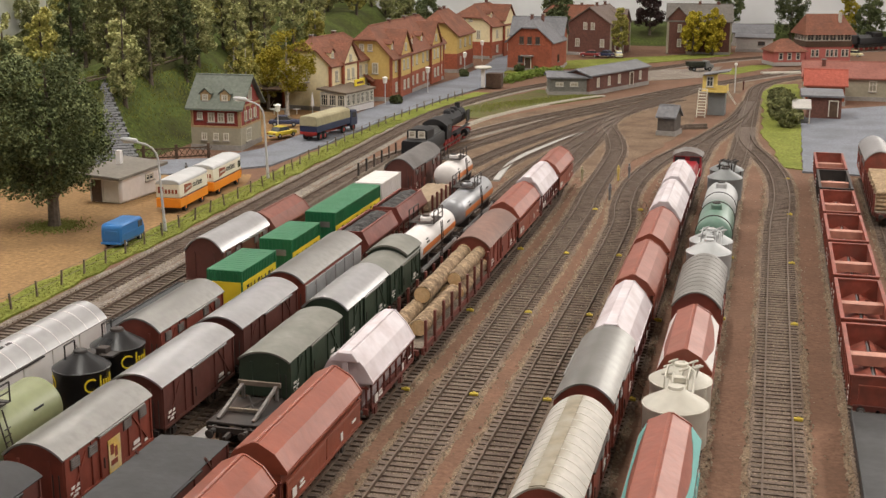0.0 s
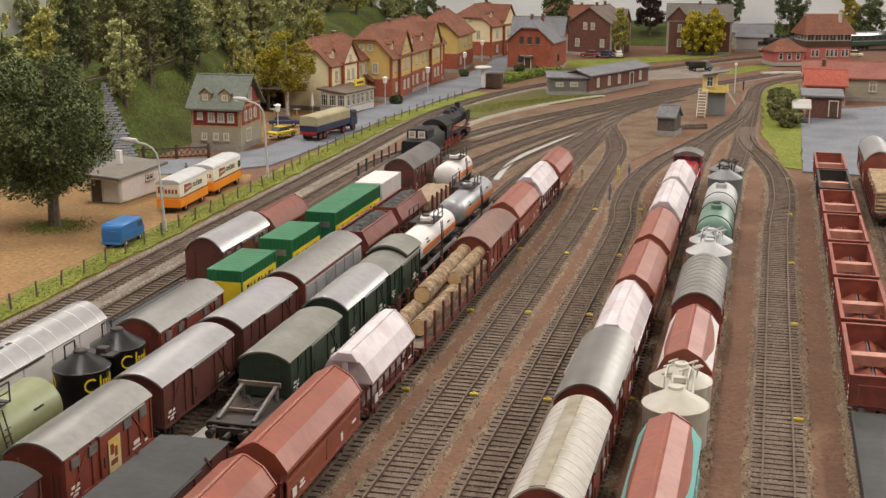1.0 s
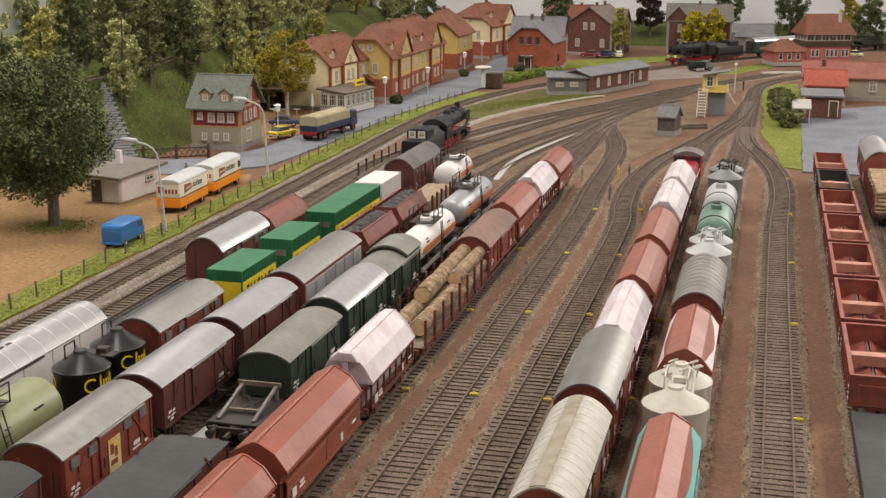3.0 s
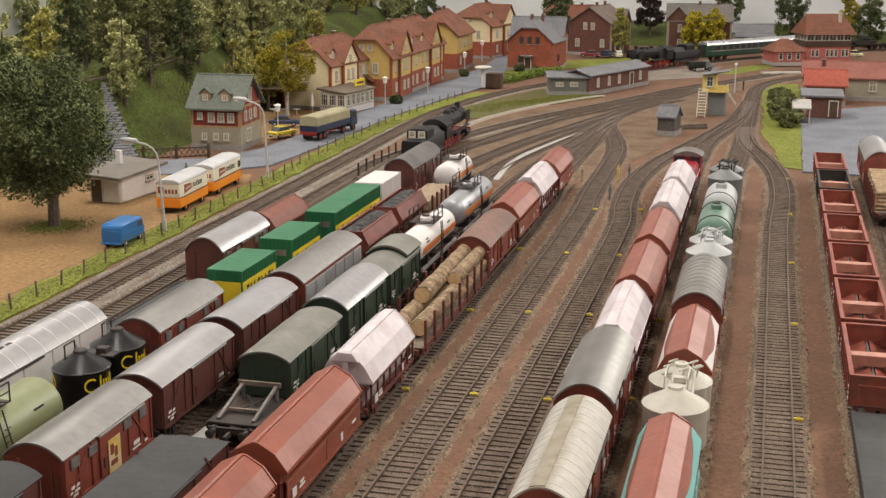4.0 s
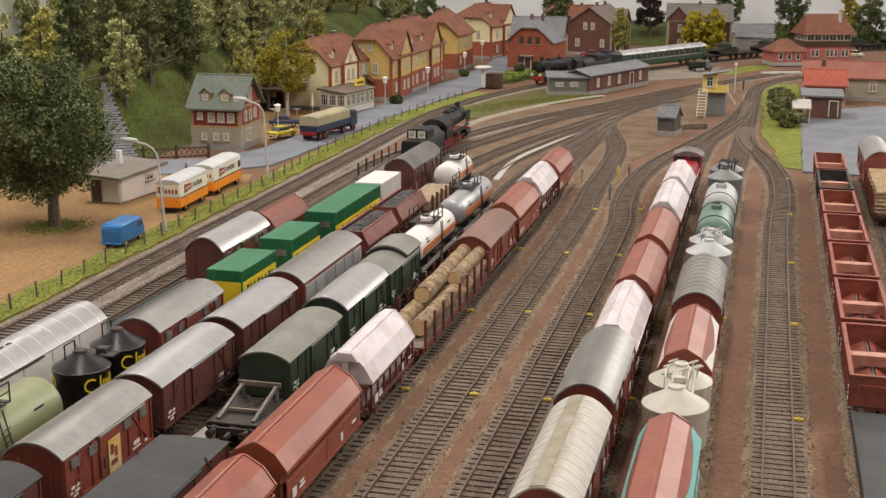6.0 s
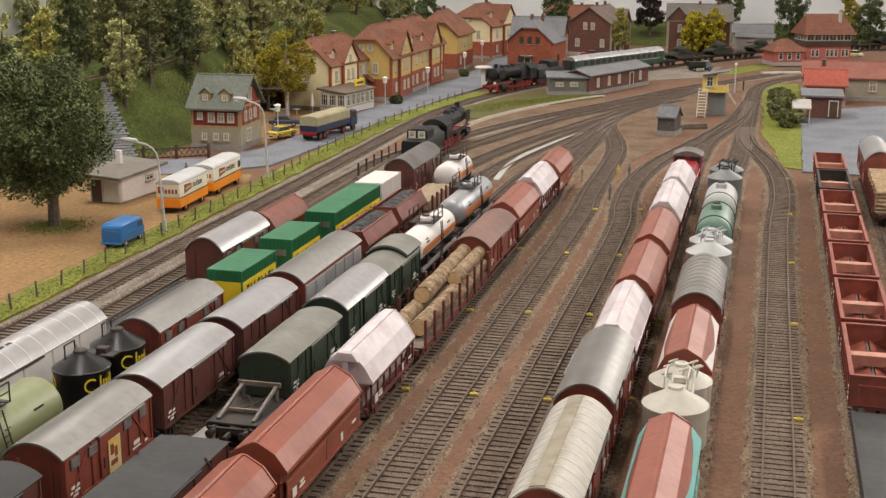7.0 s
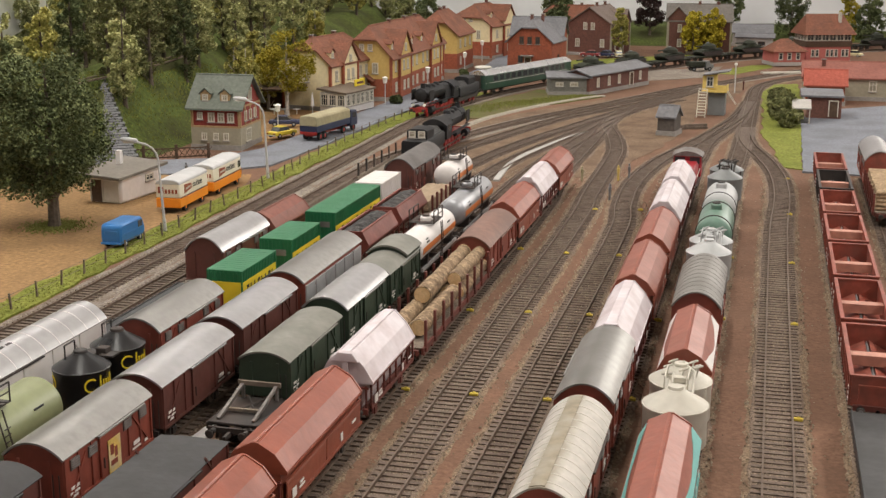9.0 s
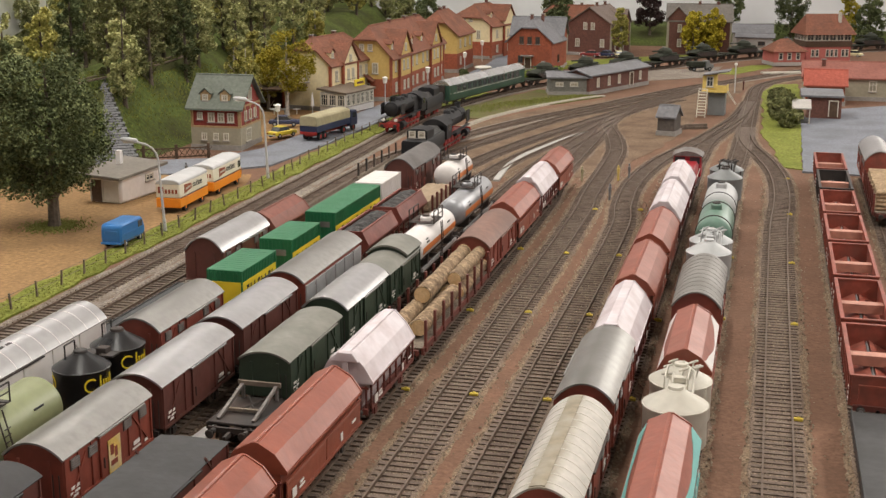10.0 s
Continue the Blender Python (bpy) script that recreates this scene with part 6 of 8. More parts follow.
    # old rails along the crest of the slope
    crest = spline([(-79.5, 128), (-80.5, 140), (-81.0, 152), (-82.5, 166), (-87, 184)], 1.5)
    cr = thing("crest_track", "rusty disused rails along the crest of the slope", "railway track", at(0, 0, 0), kind="structure")
    part("ballast", ribbon(crest, [(-1.3, 7.3), (-0.95, 8.1), (0.95, 8.1), (1.3, 7.3)]), HILLGRASS, cr)
    for side in (-0.75, 0.75):
        part("rail", ribbon(crest, [(side - 0.09, 8.2), (side - 0.09, 8.4), (side + 0.09, 8.4), (side + 0.09, 8.2)]), RAIL, cr)
    # stone ramp up the slope
    ang = math.degrees(math.atan2(15.5, 20))
    rw = Shape().add([(-68.4 - 15.2 * t + u * 0.84, 124.4 + 19 * t + u * 0.55, 8.8 * t + dz) for dz in (-1.5, 0.16) for t, u in ((-0.02, -2.6), (-0.02, 2.6), (0.91, 2.3), (0.91, -2.3))],
                     [(0, 1, 2, 3), (4, 5, 6, 7), (0, 1, 5, 4), (1, 2, 6, 5), (2, 3, 7, 6), (3, 0, 4, 7)])
    for i in range(36):
        for j in range(8):
            t = (i + 0.5) / 40
            u = (j - 3.6 + (0.5 if i % 2 else 0)) * 0.62
            rw.box(-68.4 - 15.2 * t + u * 0.84, 124.4 + 19 * t + u * 0.55, 0.1 + 8.8 * t, 0.59, 0.56, 0.4, rz=ang, rx=18)
    tagged(solid("retaining_wall", rw, STONE, "sloping grey stone-block retaining wall on the hillside", "retaining wall", kind="structure"))


# ---- trees and plants ----
def leaf_mat(name, rgb, other):
    """Leaves that differ from one to the next."""
    m = bpy.data.materials.new(name)
    m.use_nodes = True
    n, l = m.node_tree.nodes, m.node_tree.links
    b, geo, ramp, info = n["Principled BSDF"], n.new("ShaderNodeNewGeometry"), n.new("ShaderNodeMix"), n.new("ShaderNodeObjectInfo")
    ramp.data_type = "RGBA"
    ramp.inputs[6].default_value, ramp.inputs[7].default_value = (*rgb, 1), (*other, 1)
    l.new(geo.outputs["Random Per Island"], ramp.inputs[0])
    hsv, scale = n.new("ShaderNodeHueSaturation"), n.new("ShaderNodeMapRange")
    scale.inputs["To Min"].default_value, scale.inputs["To Max"].default_value = 0.75, 1.25
    l.new(info.outputs["Random"], scale.inputs[0])
    l.new(scale.outputs[0], hsv.inputs["Value"])
    l.new(ramp.outputs[2], hsv.inputs["Color"])
    l.new(hsv.outputs[0], b.inputs["Base Color"])
    b.inputs["Roughness"].default_value = 0.85
    b.inputs["Specular IOR Level"].default_value = 0.15
    return m


# wide spread of tones: leaf highlights and shaded gaps are in the colour
LEAF_DARK = leaf_mat("dark_green_leaves", (0.035, 0.048, 0.020), (0.17, 0.195, 0.085))
LEAF_MID = leaf_mat("mid_green_leaves", (0.095, 0.108, 0.04), (0.31, 0.31, 0.14))
LEAF_OLIVE = leaf_mat("olive_leaves", (0.21, 0.20, 0.045), (0.48, 0.44, 0.14))
LEAF_YELLOW = leaf_mat("autumn_yellow_leaves", (0.21, 0.175, 0.014), (0.52, 0.43, 0.05))
LEAF_FRESH = leaf_mat("fresh_green_leaves", (0.19, 0.20, 0.075), (0.50, 0.50, 0.24))
LEAF_PURPLE = leaf_mat("copper_beech_leaves", (0.035, 0.022, 0.022), (0.08, 0.05, 0.045))
TRUNK = mat("tree_trunk_bark", (0.12, 0.095, 0.07), 0.9, vary=0.3, grain=0.3, bump=0.8)
BIRCH = mat("birch_bark", (0.45, 0.42, 0.38), 0.85, vary=0.35, grain=0.4, bump=0.5)


def crown_shape(rnd, h, r, z0, clumps, leaves, size, pointed=0.0):
    sh = Shape()
    zc, zr = (h + z0) / 2, (h - z0) / 2
    for _ in range(clumps):
        while True:
            p = Vector((rnd.uniform(-1, 1), rnd.uniform(-1, 1), rnd.uniform(-1, 1)))
            if 0.3 < p.length < 1:
                break
        taper = 1 - pointed * (p.z + 1) / 2
        c = Vector((p.x * r * taper, p.y * r * taper, zc + p.z * zr))
        cr = r * rnd.uniform(0.16, 0.30) * (0.6 + 0.4 * taper)
        for _ in range(leaves):
            d = Vector((rnd.gauss(0, 1), rnd.gauss(0, 1), rnd.gauss(0, 0.8)))
            q = c + d.normalized() * cr * rnd.random() ** 0.45
            e = Euler((rnd.uniform(-1.1, 1.1), rnd.uniform(-1.1, 1.1), rnd.uniform(0, 6.28))).to_matrix()
            a, b = e @ Vector((size * rnd.uniform(0.6, 1.3), 0, 0)), e @ Vector((0, size * rnd.uniform(0.5, 1.0), 0))
            sh.add([q - a, q - b * 0.9, q + a, q + b], [(0, 1, 2, 3)])
    return sh


def trunk_shape(rnd, h, r, z0, thick):
    sh = Shape()
    sh.rod((0, 0, -0.6), (0, 0, 0.5), thick * 1.5, 9, thick)
    sh.rod((0, 0, 0.5), (0, 0, z0 + (h - z0) * 0.4), thick, 9, thick * 0.6).rod((0, 0, z0 + (h - z0) * 0.4), (0.1, 0, h * 0.93), thick * 0.6, 7, thick * 0.15)
    for i in range(9):
        a, z = rnd.uniform(0, 6.28), z0 + (h - z0) * (0.02 + 0.07 * i)
        e = r * rnd.uniform(0.5, 0.8) * (1 - i * 0.05)
        sh.rod((0, 0, z - 0.6), (e * math.cos(a), e * math.sin(a), z + e * 0.5), thick * 0.35, 6, thick * 0.08)
    return sh


def tree(x, y, z, h, r, z0, leaf, label, seed, clumps=46, leaves=46, size=0.34, bark=None, pointed=0.0, thick=0.28, rz=0, group="trees"):
    """Trees of one seed and leaf share their meshes."""
    key = (seed, leaf.name, h, r)
    rnd = random.Random(seed)
    t = thing("tree", label, "tree", at(x, y, z, rz=rz), group)
    part("trunk", kept(("trunk", *key), lambda: trunk_shape(rnd, h, r, z0, thick).mesh("trunk", bark or TRUNK, True)), None, t)
    part("crown", kept(("crown", *key), lambda: crown_shape(rnd, h, r, z0, clumps, leaves, size, pointed).mesh("crown", leaf)), None, t)
    return t


def make_trees():
    t = tree(-61.4, 99.4, 0, 15.6, 5.9, 2.6, LEAF_DARK, "large dark green deciduous tree with dense crown on the field", 3, 190, 210, 0.15, thick=0.55)
    [c for c in t.children if c.name.startswith("crown")][0].matrix_basis = at(-0.9, 0, 0)
    tree(-67.4, 172.6, 0, 12.2, 4.0, 3.0, LEAF_YELLOW, "birch with yellow autumn leaves beside the inn", 4, 70, 100, 0.17, BIRCH)
    for x, y, h, r, sd in ((-70.5, 165, 11.5, 2.3, 91), (-73.5, 168, 12.5, 2.2, 92), (-72.5, 178, 11.5, 2.4, 93), (-76.5, 182, 12.0, 2.2, 94)):
        tree(x, y, hill(x, y) - 0.1, h, r, 1.0, LEAF_OLIVE, "slender yellow-green willow behind the forecourt", sd, 60, 95, 0.18, BIRCH, pointed=0.35)
    tree(-85.0, 130.0, 0.0, 13.5, 2.6, 0.4, LEAF_DARK, "dark narrow conifer at the edge of the field", 95, 110, 120, 0.17, pointed=0.55)
    rnd = random.Random(21)
    kinds = [(LEAF_FRESH, "fresh green woodland tree on the slope"), (LEAF_MID, "green woodland tree on the slope"), (LEAF_FRESH, "fresh green woodland tree on the slope"), (LEAF_MID, "green woodland tree on the slope"), (LEAF_DARK, "dark green woodland tree on the slope"), (LEAF_OLIVE, "olive green woodland tree on the slope")]
    placed, k = [], 0
    for _ in range(9000):
        if len(placed) >= 112:
            break
        y = rnd.uniform(112, 335)
        x = rnd.uniform(-126, -72)
        z = hill(x, y)
        if z < 1.2 or any((x - a) ** 2 + (y - b) ** 2 < 11 for a, b in placed):
            continue
        if z < 7.0 and rnd.random() < 0.72 or y > 215 and x > -96 and rnd.random() < 0.8 or abs(x + 75 + (y - 134) * 0.74) < 4.5 and y < 150 or abs(x + 81) < 2.4 and y < 170:
            continue
        placed.append((x, y))
        leaf, label = kinds[k % 6]
        v = k % 6
        # trees farther back take lighter leaves: haze put into the leaf colour
        if y > 165 and k % 5:
            leaf, label = (LEAF_OLIVE, "olive green woodland tree on the slope") if k % 3 == 0 else (LEAF_FRESH, "fresh green woodland tree on the slope")
        # the rearmost lose their dark leaves for the same painted haze
        if x < -96 and leaf is LEAF_DARK:
            leaf, label = LEAF_OLIVE, "olive green woodland tree on the slope"
        tree(x, y, z - 0.2, (11.5, 10.0, 9.0, 12.5, 13.0, 9.5)[v], (2.6, 2.8, 2.5, 2.4, 2.7, 2.4)[v], (0.5, 0.7, 0.5, 0.6, 0.5, 0.4)[v], leaf, label, 30 + v, 62, 96, 0.19, pointed=(0.55, 0.25, 0.35, 0.6, 0.7, 0.3)[v], rz=rnd.uniform(0, 360), group="woodland trees")
        k += 1
    for i, (x, y) in enumerate(((-76.4, 141.4), (-78.6, 152.7), (-79.7, 165.5), (-83.1, 177.0), (-87.4, 201.2), (-89.9, 201.3), (-86.6, 211.8), (-85.6, 223.3), (-85.0, 234.0), (-80.2, 144.8), (-88.2, 149.9), (-83.8, 167.1), (-89.6, 212.9), (-84.2, 157), (-86.5, 184), (-91, 176), (-93, 192), (-92, 226))):
        v = (0, 3, 4, 1)[i % 4]
        leaf, label = kinds[v]
        # beyond here only the lightest green, again to paint hazy depth
        if y > 172:
            leaf, label = kinds[0]
        tree(x, y, hill(x, y) - 0.2, (12.5, 11.0, 0, 13.5, 14.5)[v], (2.6, 2.8, 0, 2.4, 2.7)[v], (0.5, 0.7, 0, 0.6, 0.5)[v], leaf, label, 30 + v, 62, 96, 0.19, pointed=(0.55, 0.25, 0, 0.6, 0.7)[v], rz=47 * i, group="woodland trees")
    for x, y, h, r, leaf, label, sd in (
            (-31.5, 277.5, 10.6, 2.0, LEAF_OLIVE, "slender yellow-green birch before a brown house", 51), (-16.4, 284.5, 10.2, 2.8, LEAF_YELLOW, "golden autumn tree before a brown house", 52), (-12.2, 285.5, 10.0, 2.8, LEAF_YELLOW, "golden autumn tree before a brown house", 53),
            (-29.0, 318, 11.5, 3.6, LEAF_PURPLE, "dark copper beech behind the houses", 54), (-10.5, 333, 12, 3.6, LEAF_DARK, "dark green tree behind the yard", 55), (4.5, 326, 13.0, 4.2, LEAF_DARK, "dark green tree behind the signal box", 56),
            (22, 318, 12.5, 3.6, LEAF_DARK, "dark green tree behind the signal box", 57), (17.5, 322, 13, 2.6, LEAF_YELLOW, "yellow-green tree behind the signal box", 58), (28.5, 312, 11, 3.6, LEAF_DARK, "dark green tree behind the signal box", 59),
            (-52, 318, 12, 4.0, LEAF_DARK, "dark green tree behind the town", 60), (-78, 290, 12, 4.0, LEAF_DARK, "dark green tree behind the town", 61), (-86, 300, 11, 4.0, LEAF_MID, "green tree behind the town", 62), (-71.5, 268, 9, 3.0, LEAF_DARK, "dark green tree between dwellings", 63),
            (-82, 225, 10.5, 2.2, LEAF_OLIVE, "slender yellow-green poplar on the slope", 64), (-47.5, 292, 11, 3.2, LEAF_DARK, "dark green tree between houses", 65)):
        tree(x, y, hill(x, y) if y > 300 or x < -70 else 0.1, h, r, 0.7 if y > 270 else 1.8, leaf, label, sd, 85, 100, 0.22, pointed=0.3 if h < 11 else 0.15, bark=BIRCH if leaf is LEAF_OLIVE else None)
    def bush(x, y, r, h, leaf, label, sd):
        b = thing("bush", label, "bush", at(x, y, 0.1), "bushes")
        part("foliage", crown_shape(random.Random(sd), h, r, 0.0, 75, 80, 0.2), leaf, b)
        s = Shape()
        for i in range(5):
            s.rod((0, 0, -0.1), (r * 0.5 * math.cos(i * 1.3), r * 0.5 * math.sin(i * 1.3), h * 0.6), 0.08, 5, 0.03)
        part("stems", s, TRUNK, b)
    bush(1.9, 203, 1.9, 2.6, LEAF_MID, "green bush on the lawn", 79)
    bush(2.6, 187, 2.4, 3.4, LEAF_MID, "dense green bush on the lawn", 71)
    bush(3.0, 180, 1.7, 2.4, LEAF_MID, "green bush on the lawn", 72)
    bush(2.4, 196, 1.8, 2.6, LEAF_MID, "green bush on the lawn", 73)
    for x, y, sd in ((-55.6, 188.5, 74), (-54.6, 229, 75), (-46.5, 241, 76), (-43.5, 243, 77), (-41, 243.5, 78)):
        bush(x, y, 0.9, 1.3, LEAF_DARK, "low dark shrub beside a house", sd)
    rnd, sh = random.Random(80), Shape()
    for x, y, h in spline([(-44.8, 221), (-43.6, 228), (-41.6, 234.5), (-38.6, 240.5)], 0.05):
        q = Vector((x + rnd.uniform(-0.8, 0.8), y, rnd.uniform(0.1, 1.35)))
        for _ in range(9):
            e = Euler((rnd.uniform(-1.1, 1.1), rnd.uniform(-1.1, 1.1), rnd.uniform(0, 6.28))).to_matrix()
            p = q + Vector((rnd.uniform(-0.35, 0.35), rnd.uniform(-0.3, 0.3), rnd.uniform(-0.2, 0.2)))
            a, b = e @ Vector((0.17, 0, 0)), e @ Vector((0, 0.13, 0))
            sh.add([p - a, p - b, p + a, p + b], [(0, 1, 2, 3)])
    solid("hedge", sh, leaf_mat("bright_hedge_leaves", (0.13, 0.19, 0.03), (0.24, 0.30, 0.07)), "bright green clipped hedge beside the brick house", "hedge")
    # blades of grass on the verge, the lawn and the meadow
    sh = Shape()

    def tufts(n, where, size=0.3):
        for _ in range(n):
            x, y, z = where()
            for _ in range(3):
                a, b = rnd.uniform(0, 6.28), rnd.uniform(0.4, 1.0) * size
                dx, dy = math.cos(a) * 0.06, math.sin(a) * 0.06
                tx, ty = rnd.uniform(-0.12, 0.12), rnd.uniform(-0.12, 0.12)
                sh.add([(x - dx, y - dy, z), (x + dx, y + dy, z), (x + tx, y + ty, z + b)], [(0, 1, 2)])
    tufts(5200, lambda: (rnd.uniform(-51.9, -49.6), rnd.uniform(58, 172), 0.13), 0.13)
    tufts(1500, lambda: (-61.4 + rnd.gauss(0, 1.2), 99.4 + rnd.gauss(0, 1.2), 0.05), 0.2)

    def on_meadow():
        t = rnd.random()
        return (-42 + 13 * t + rnd.uniform(-1.8, 1.8), 188 + 20 * t + rnd.uniform(-6, 4) * (1 - t), 0.08)
    tufts(1800, on_meadow)

    def on_hill():
        x, y = rnd.uniform(-84, -68), rnd.uniform(118, 200)
        return (x, y, hill(x, y) - 0.05)
    tufts(6000, on_hill, 0.45)
    solid("grass_tufts", sh, leaf_mat("grass_blades", (0.17, 0.19, 0.04), (0.32, 0.32, 0.10)), "short bright green static grass", "grass", kind="stuff")
    # loose stones along the tracks
    sh = Shape()
    xs = [v for k, v in TRACKS.items()]
    for _ in range(15000):
        x = rnd.choice(xs) + rnd.choice((-1, 1)) * rnd.triangular(1.2, 1.9, 1.4)
        y, r = 40 + 100 * rnd.random() ** 1.4, rnd.uniform(0.05, 0.11)
        p = [(x + r * rnd.uniform(0.6, 1.2) * math.cos(a), y + r * rnd.uniform(0.6, 1.2) * math.sin(a), 0.04) for a in (0.3, 2.4, 4.5)]
        sh.add(p + [(x, y, 0.07 + r * 0.9)], [(0, 1, 3), (1, 2, 3), (2, 0, 3)])
    for _ in range(15000):
        x = rnd.choice((TRACKS["open_a"], TRACKS["open_b"], TRACKS["open_c"])) + rnd.uniform(-1.3, 1.3)
        y, r = 44 + 80 * rnd.random() ** 1.5, rnd.uniform(0.04, 0.085)
        p = [(x + r * rnd.uniform(0.6, 1.2) * math.cos(a), y + r * rnd.uniform(0.6, 1.2) * math.sin(a), 0.05) for a in (0.3, 2.4, 4.5)]
        sh.add(p + [(x, y, 0.09 + r)], [(0, 1, 3), (1, 2, 3), (2, 0, 3)])
    for _ in range(2600):
        x, y, r = rnd.uniform(-23, 9), 42 + 110 * rnd.random() ** 1.3, rnd.uniform(0.03, 0.07)
        p = [(x + r * math.cos(a), y + r * math.sin(a), 0.0) for a in (0.3, 2.4, 4.5)]
        sh.add(p + [(x, y, r * 1.2)], [(0, 1, 3), (1, 2, 3), (2, 0, 3)])
    stones = leaf_mat("loose_ballast_stones", (0.12, 0.085, 0.06), (0.42, 0.36, 0.27))
    solid("ballast_stones", sh, stones, "loose tan and grey ballast stones beside the rails", "gravel", kind="stuff")


# ---- fences and lamps ----
def make_street():
    fe = thing("wire_fence", "weathered wooden post-and-wire fence along the verge", "fence", at(0, 0, 0.1), kind="structure")
    FENCEWOOD = mat("weathered_fence_wood", (0.15, 0.115, 0.085), 0.85, vary=0.3, grain=0.2)
    post = Shape().box(0, 0, 0.5, 0.12, 0.12, 1.4).mesh("post", FENCEWOOD)
    rnd = random.Random(9)
    line = spline([(-50.3, 52), (-50.3, 120), (-51.2, 136), (-51.2, 158), (-50.0, 182), (-47.6, 203)], 3.3)
    for x, y, h in line:
        part("post", post, WOODDARK, fe, where=at(x, y, 0, rnd.uniform(-5, 5), rnd.uniform(-5, 5), math.degrees(h)))
    for z in (0.55, 1.1):
        part("wire", ribbon(line, [(-0.012, z - 0.015), (0.012, z - 0.015), (0.012, z + 0.015), (-0.012, z + 0.015)]), FENCEWOOD, fe)
    pf = thing("lattice_fence", "brown wooden lattice garden fence before the house", "fence", at(0, 0, 0.1), kind="structure")
    line = spline([(-80, 128.5), (-70, 132), (-62.6, 136.4)], 0.62)
    lat = Shape().box(0, 0, 0.75, 0.07, 0.07, 1.5, ry=35).mesh("lattice_slat", WOODDARK)
    lat2 = Shape().box(0, 0.06, 0.75, 0.07, 0.07, 1.5, ry=-35).mesh("lattice_slat", WOODDARK)
    for i, (x, y, h) in enumerate(line):
        part("lattice_slat", lat, WOODDARK, pf, where=at(x, y, 0, rz=math.degrees(h) + 90))
        part("lattice_slat", lat2, WOODDARK, pf, where=at(x, y, 0, rz=math.degrees(h) + 90))
        if i % 6 == 0:
            part("post", Shape().box(0, 0, 0.85, 0.32, 0.32, 1.8), WOODDARK, pf, where=at(x, y, 0, rz=math.degrees(h)))
    for z in (0.3, 1.3):
        part("fence_rail", ribbon(line, [(-0.05, z - 0.07), (0.05, z - 0.07), (0.05, z + 0.07), (-0.05, z + 0.07)]), WOODDARK, pf)
    for x, y, h, lean in ((-50.8, 99.9, 8.0, -3.0), (-51.5, 125.7, 8.4, -2.0)):
        la = thing("street_lamp", "tall pale grey arched street lamp beside the fence", "street lamp", at(x, y, 0.1, 0, lean), "street lamps")
        arc = [(0, 0, h * 0.80), (-0.12, 0, h * 0.87), (-0.45, 0, h * 0.93), (-1.0, 0, h * 0.97), (-1.9, 0, h * 1.0)]
        s = Shape().rod((0, 0, 0), (0, 0, 1.1), 0.17, 10).rod((0, 0, 1.1), arc[0], 0.13, 10, 0.09)
        for p, q in zip(arc, arc[1:]):
            s.rod(p, q, 0.09, 8)
        part("pole", s, LAMPGREY, la, smooth=True)
        part("lamp_head", Shape().turn([(0, -0.95), (0.16, -0.85), (0.24, -0.2), (0.22, 0.55), (0.1, 0.7), (0, 0.72)], 14, axis="X"), LAMPGREY, la, smooth=True, where=at(-2.5, 0, h * 1.02, ry=6))
        part("diffuser", Shape().box(-2.6, 0, h * 1.02 - 0.17, 1.1, 0.3, 0.12), OPAL, la, "white lamp diffuser", bevel=0.04)
    for x, y in ((-57.0, 187.2), (-54.6, 203.5), (-54.9, 231.1), (-57.7, 258.3), (-61.0, 152.8)):
        la = thing("park_lamp", "short town lamp with white drum lantern", "street lamp", at(x, y, 0.2), "town lamps")
        part("pole", Shape().rod((0, 0, 0), (0, 0, 3.3), 0.09, 8, 0.07), LAMPGREY, la)
        part("lantern", Shape().turn([(0, 3.2), (0.3, 3.25), (0.38, 4.0), (0.5, 4.05), (0.1, 4.25), (0, 4.25)], 12), OPAL, la, "white lantern", smooth=True)
    sp = thing("signal_post", "thin white signal post beside the throat tracks", "post", at(-5.4, 218, 0.05))
    part("pole", Shape().rod((0, 0, 0), (0, 0, 4.6), 0.1, 8), LAMPGREY, sp)
    part("head", Shape().turn([(0, 4.5), (0.25, 4.6), (0.25, 4.9), (0, 5.0)], 10), OPAL, sp)
    st = thing("bus_stop", "white bus stop with oval roof beside a dark shelter", "bus stop", at(-47.2, 212.4, 0.2))
    part("post", Shape().box(0, 0, 1.6, 0.6, 0.5, 3.2), WHITE, st, bevel=0.05)
    part("canopy", Shape().turn([(0, 3.2), (1.3, 3.25), (1.5, 3.45), (1.3, 3.65), (0, 3.75)], 20), CREAM, st, smooth=True)
    part("shelter", Shape().box(1.7, 1.4, 1.2, 2.6, 2.2, 2.4), WOODDARK, st, bevel=0.04)
    um = thing("closed_parasol", "closed white parasol on the inn terrace", "parasol", at(-63.9, 173.6, 0.1))
    part("pole", Shape().rod((0, 0, 0), (0, 0, 3.2), 0.07, 6), LAMPGREY, um)
    part("canopy", Shape().turn([(0.3, 1.3), (0.22, 2.2), (0.0, 3.4)], 10), WHITE, um)
    for i in range(4):
        solid("crossing_board", Shape().box(0, 0.7 * i, 0.2, 9, 0.4, 0.25), CREAM, "pale board of a level crossing", "board", at(3.4, 250.5, 0.05, rz=28), group="crossing boards")
    # terrace behind the car park
    ar = thing("open_barn", "dark open wooden barn behind the car park", "barn", at(-71.5, 178, 0.1, rz=10), "buildings of the town")
    part("wall", Shape().box(0, 2, 1.7, 9, 0.3, 3.4).box(-4.4, 0, 1.7, 0.3, 4, 3.4), WOODDARK, ar)
    part("roof", Shape().box(0, 0, 3.6, 10, 6, 0.25, rx=8), WOODDARK, ar)
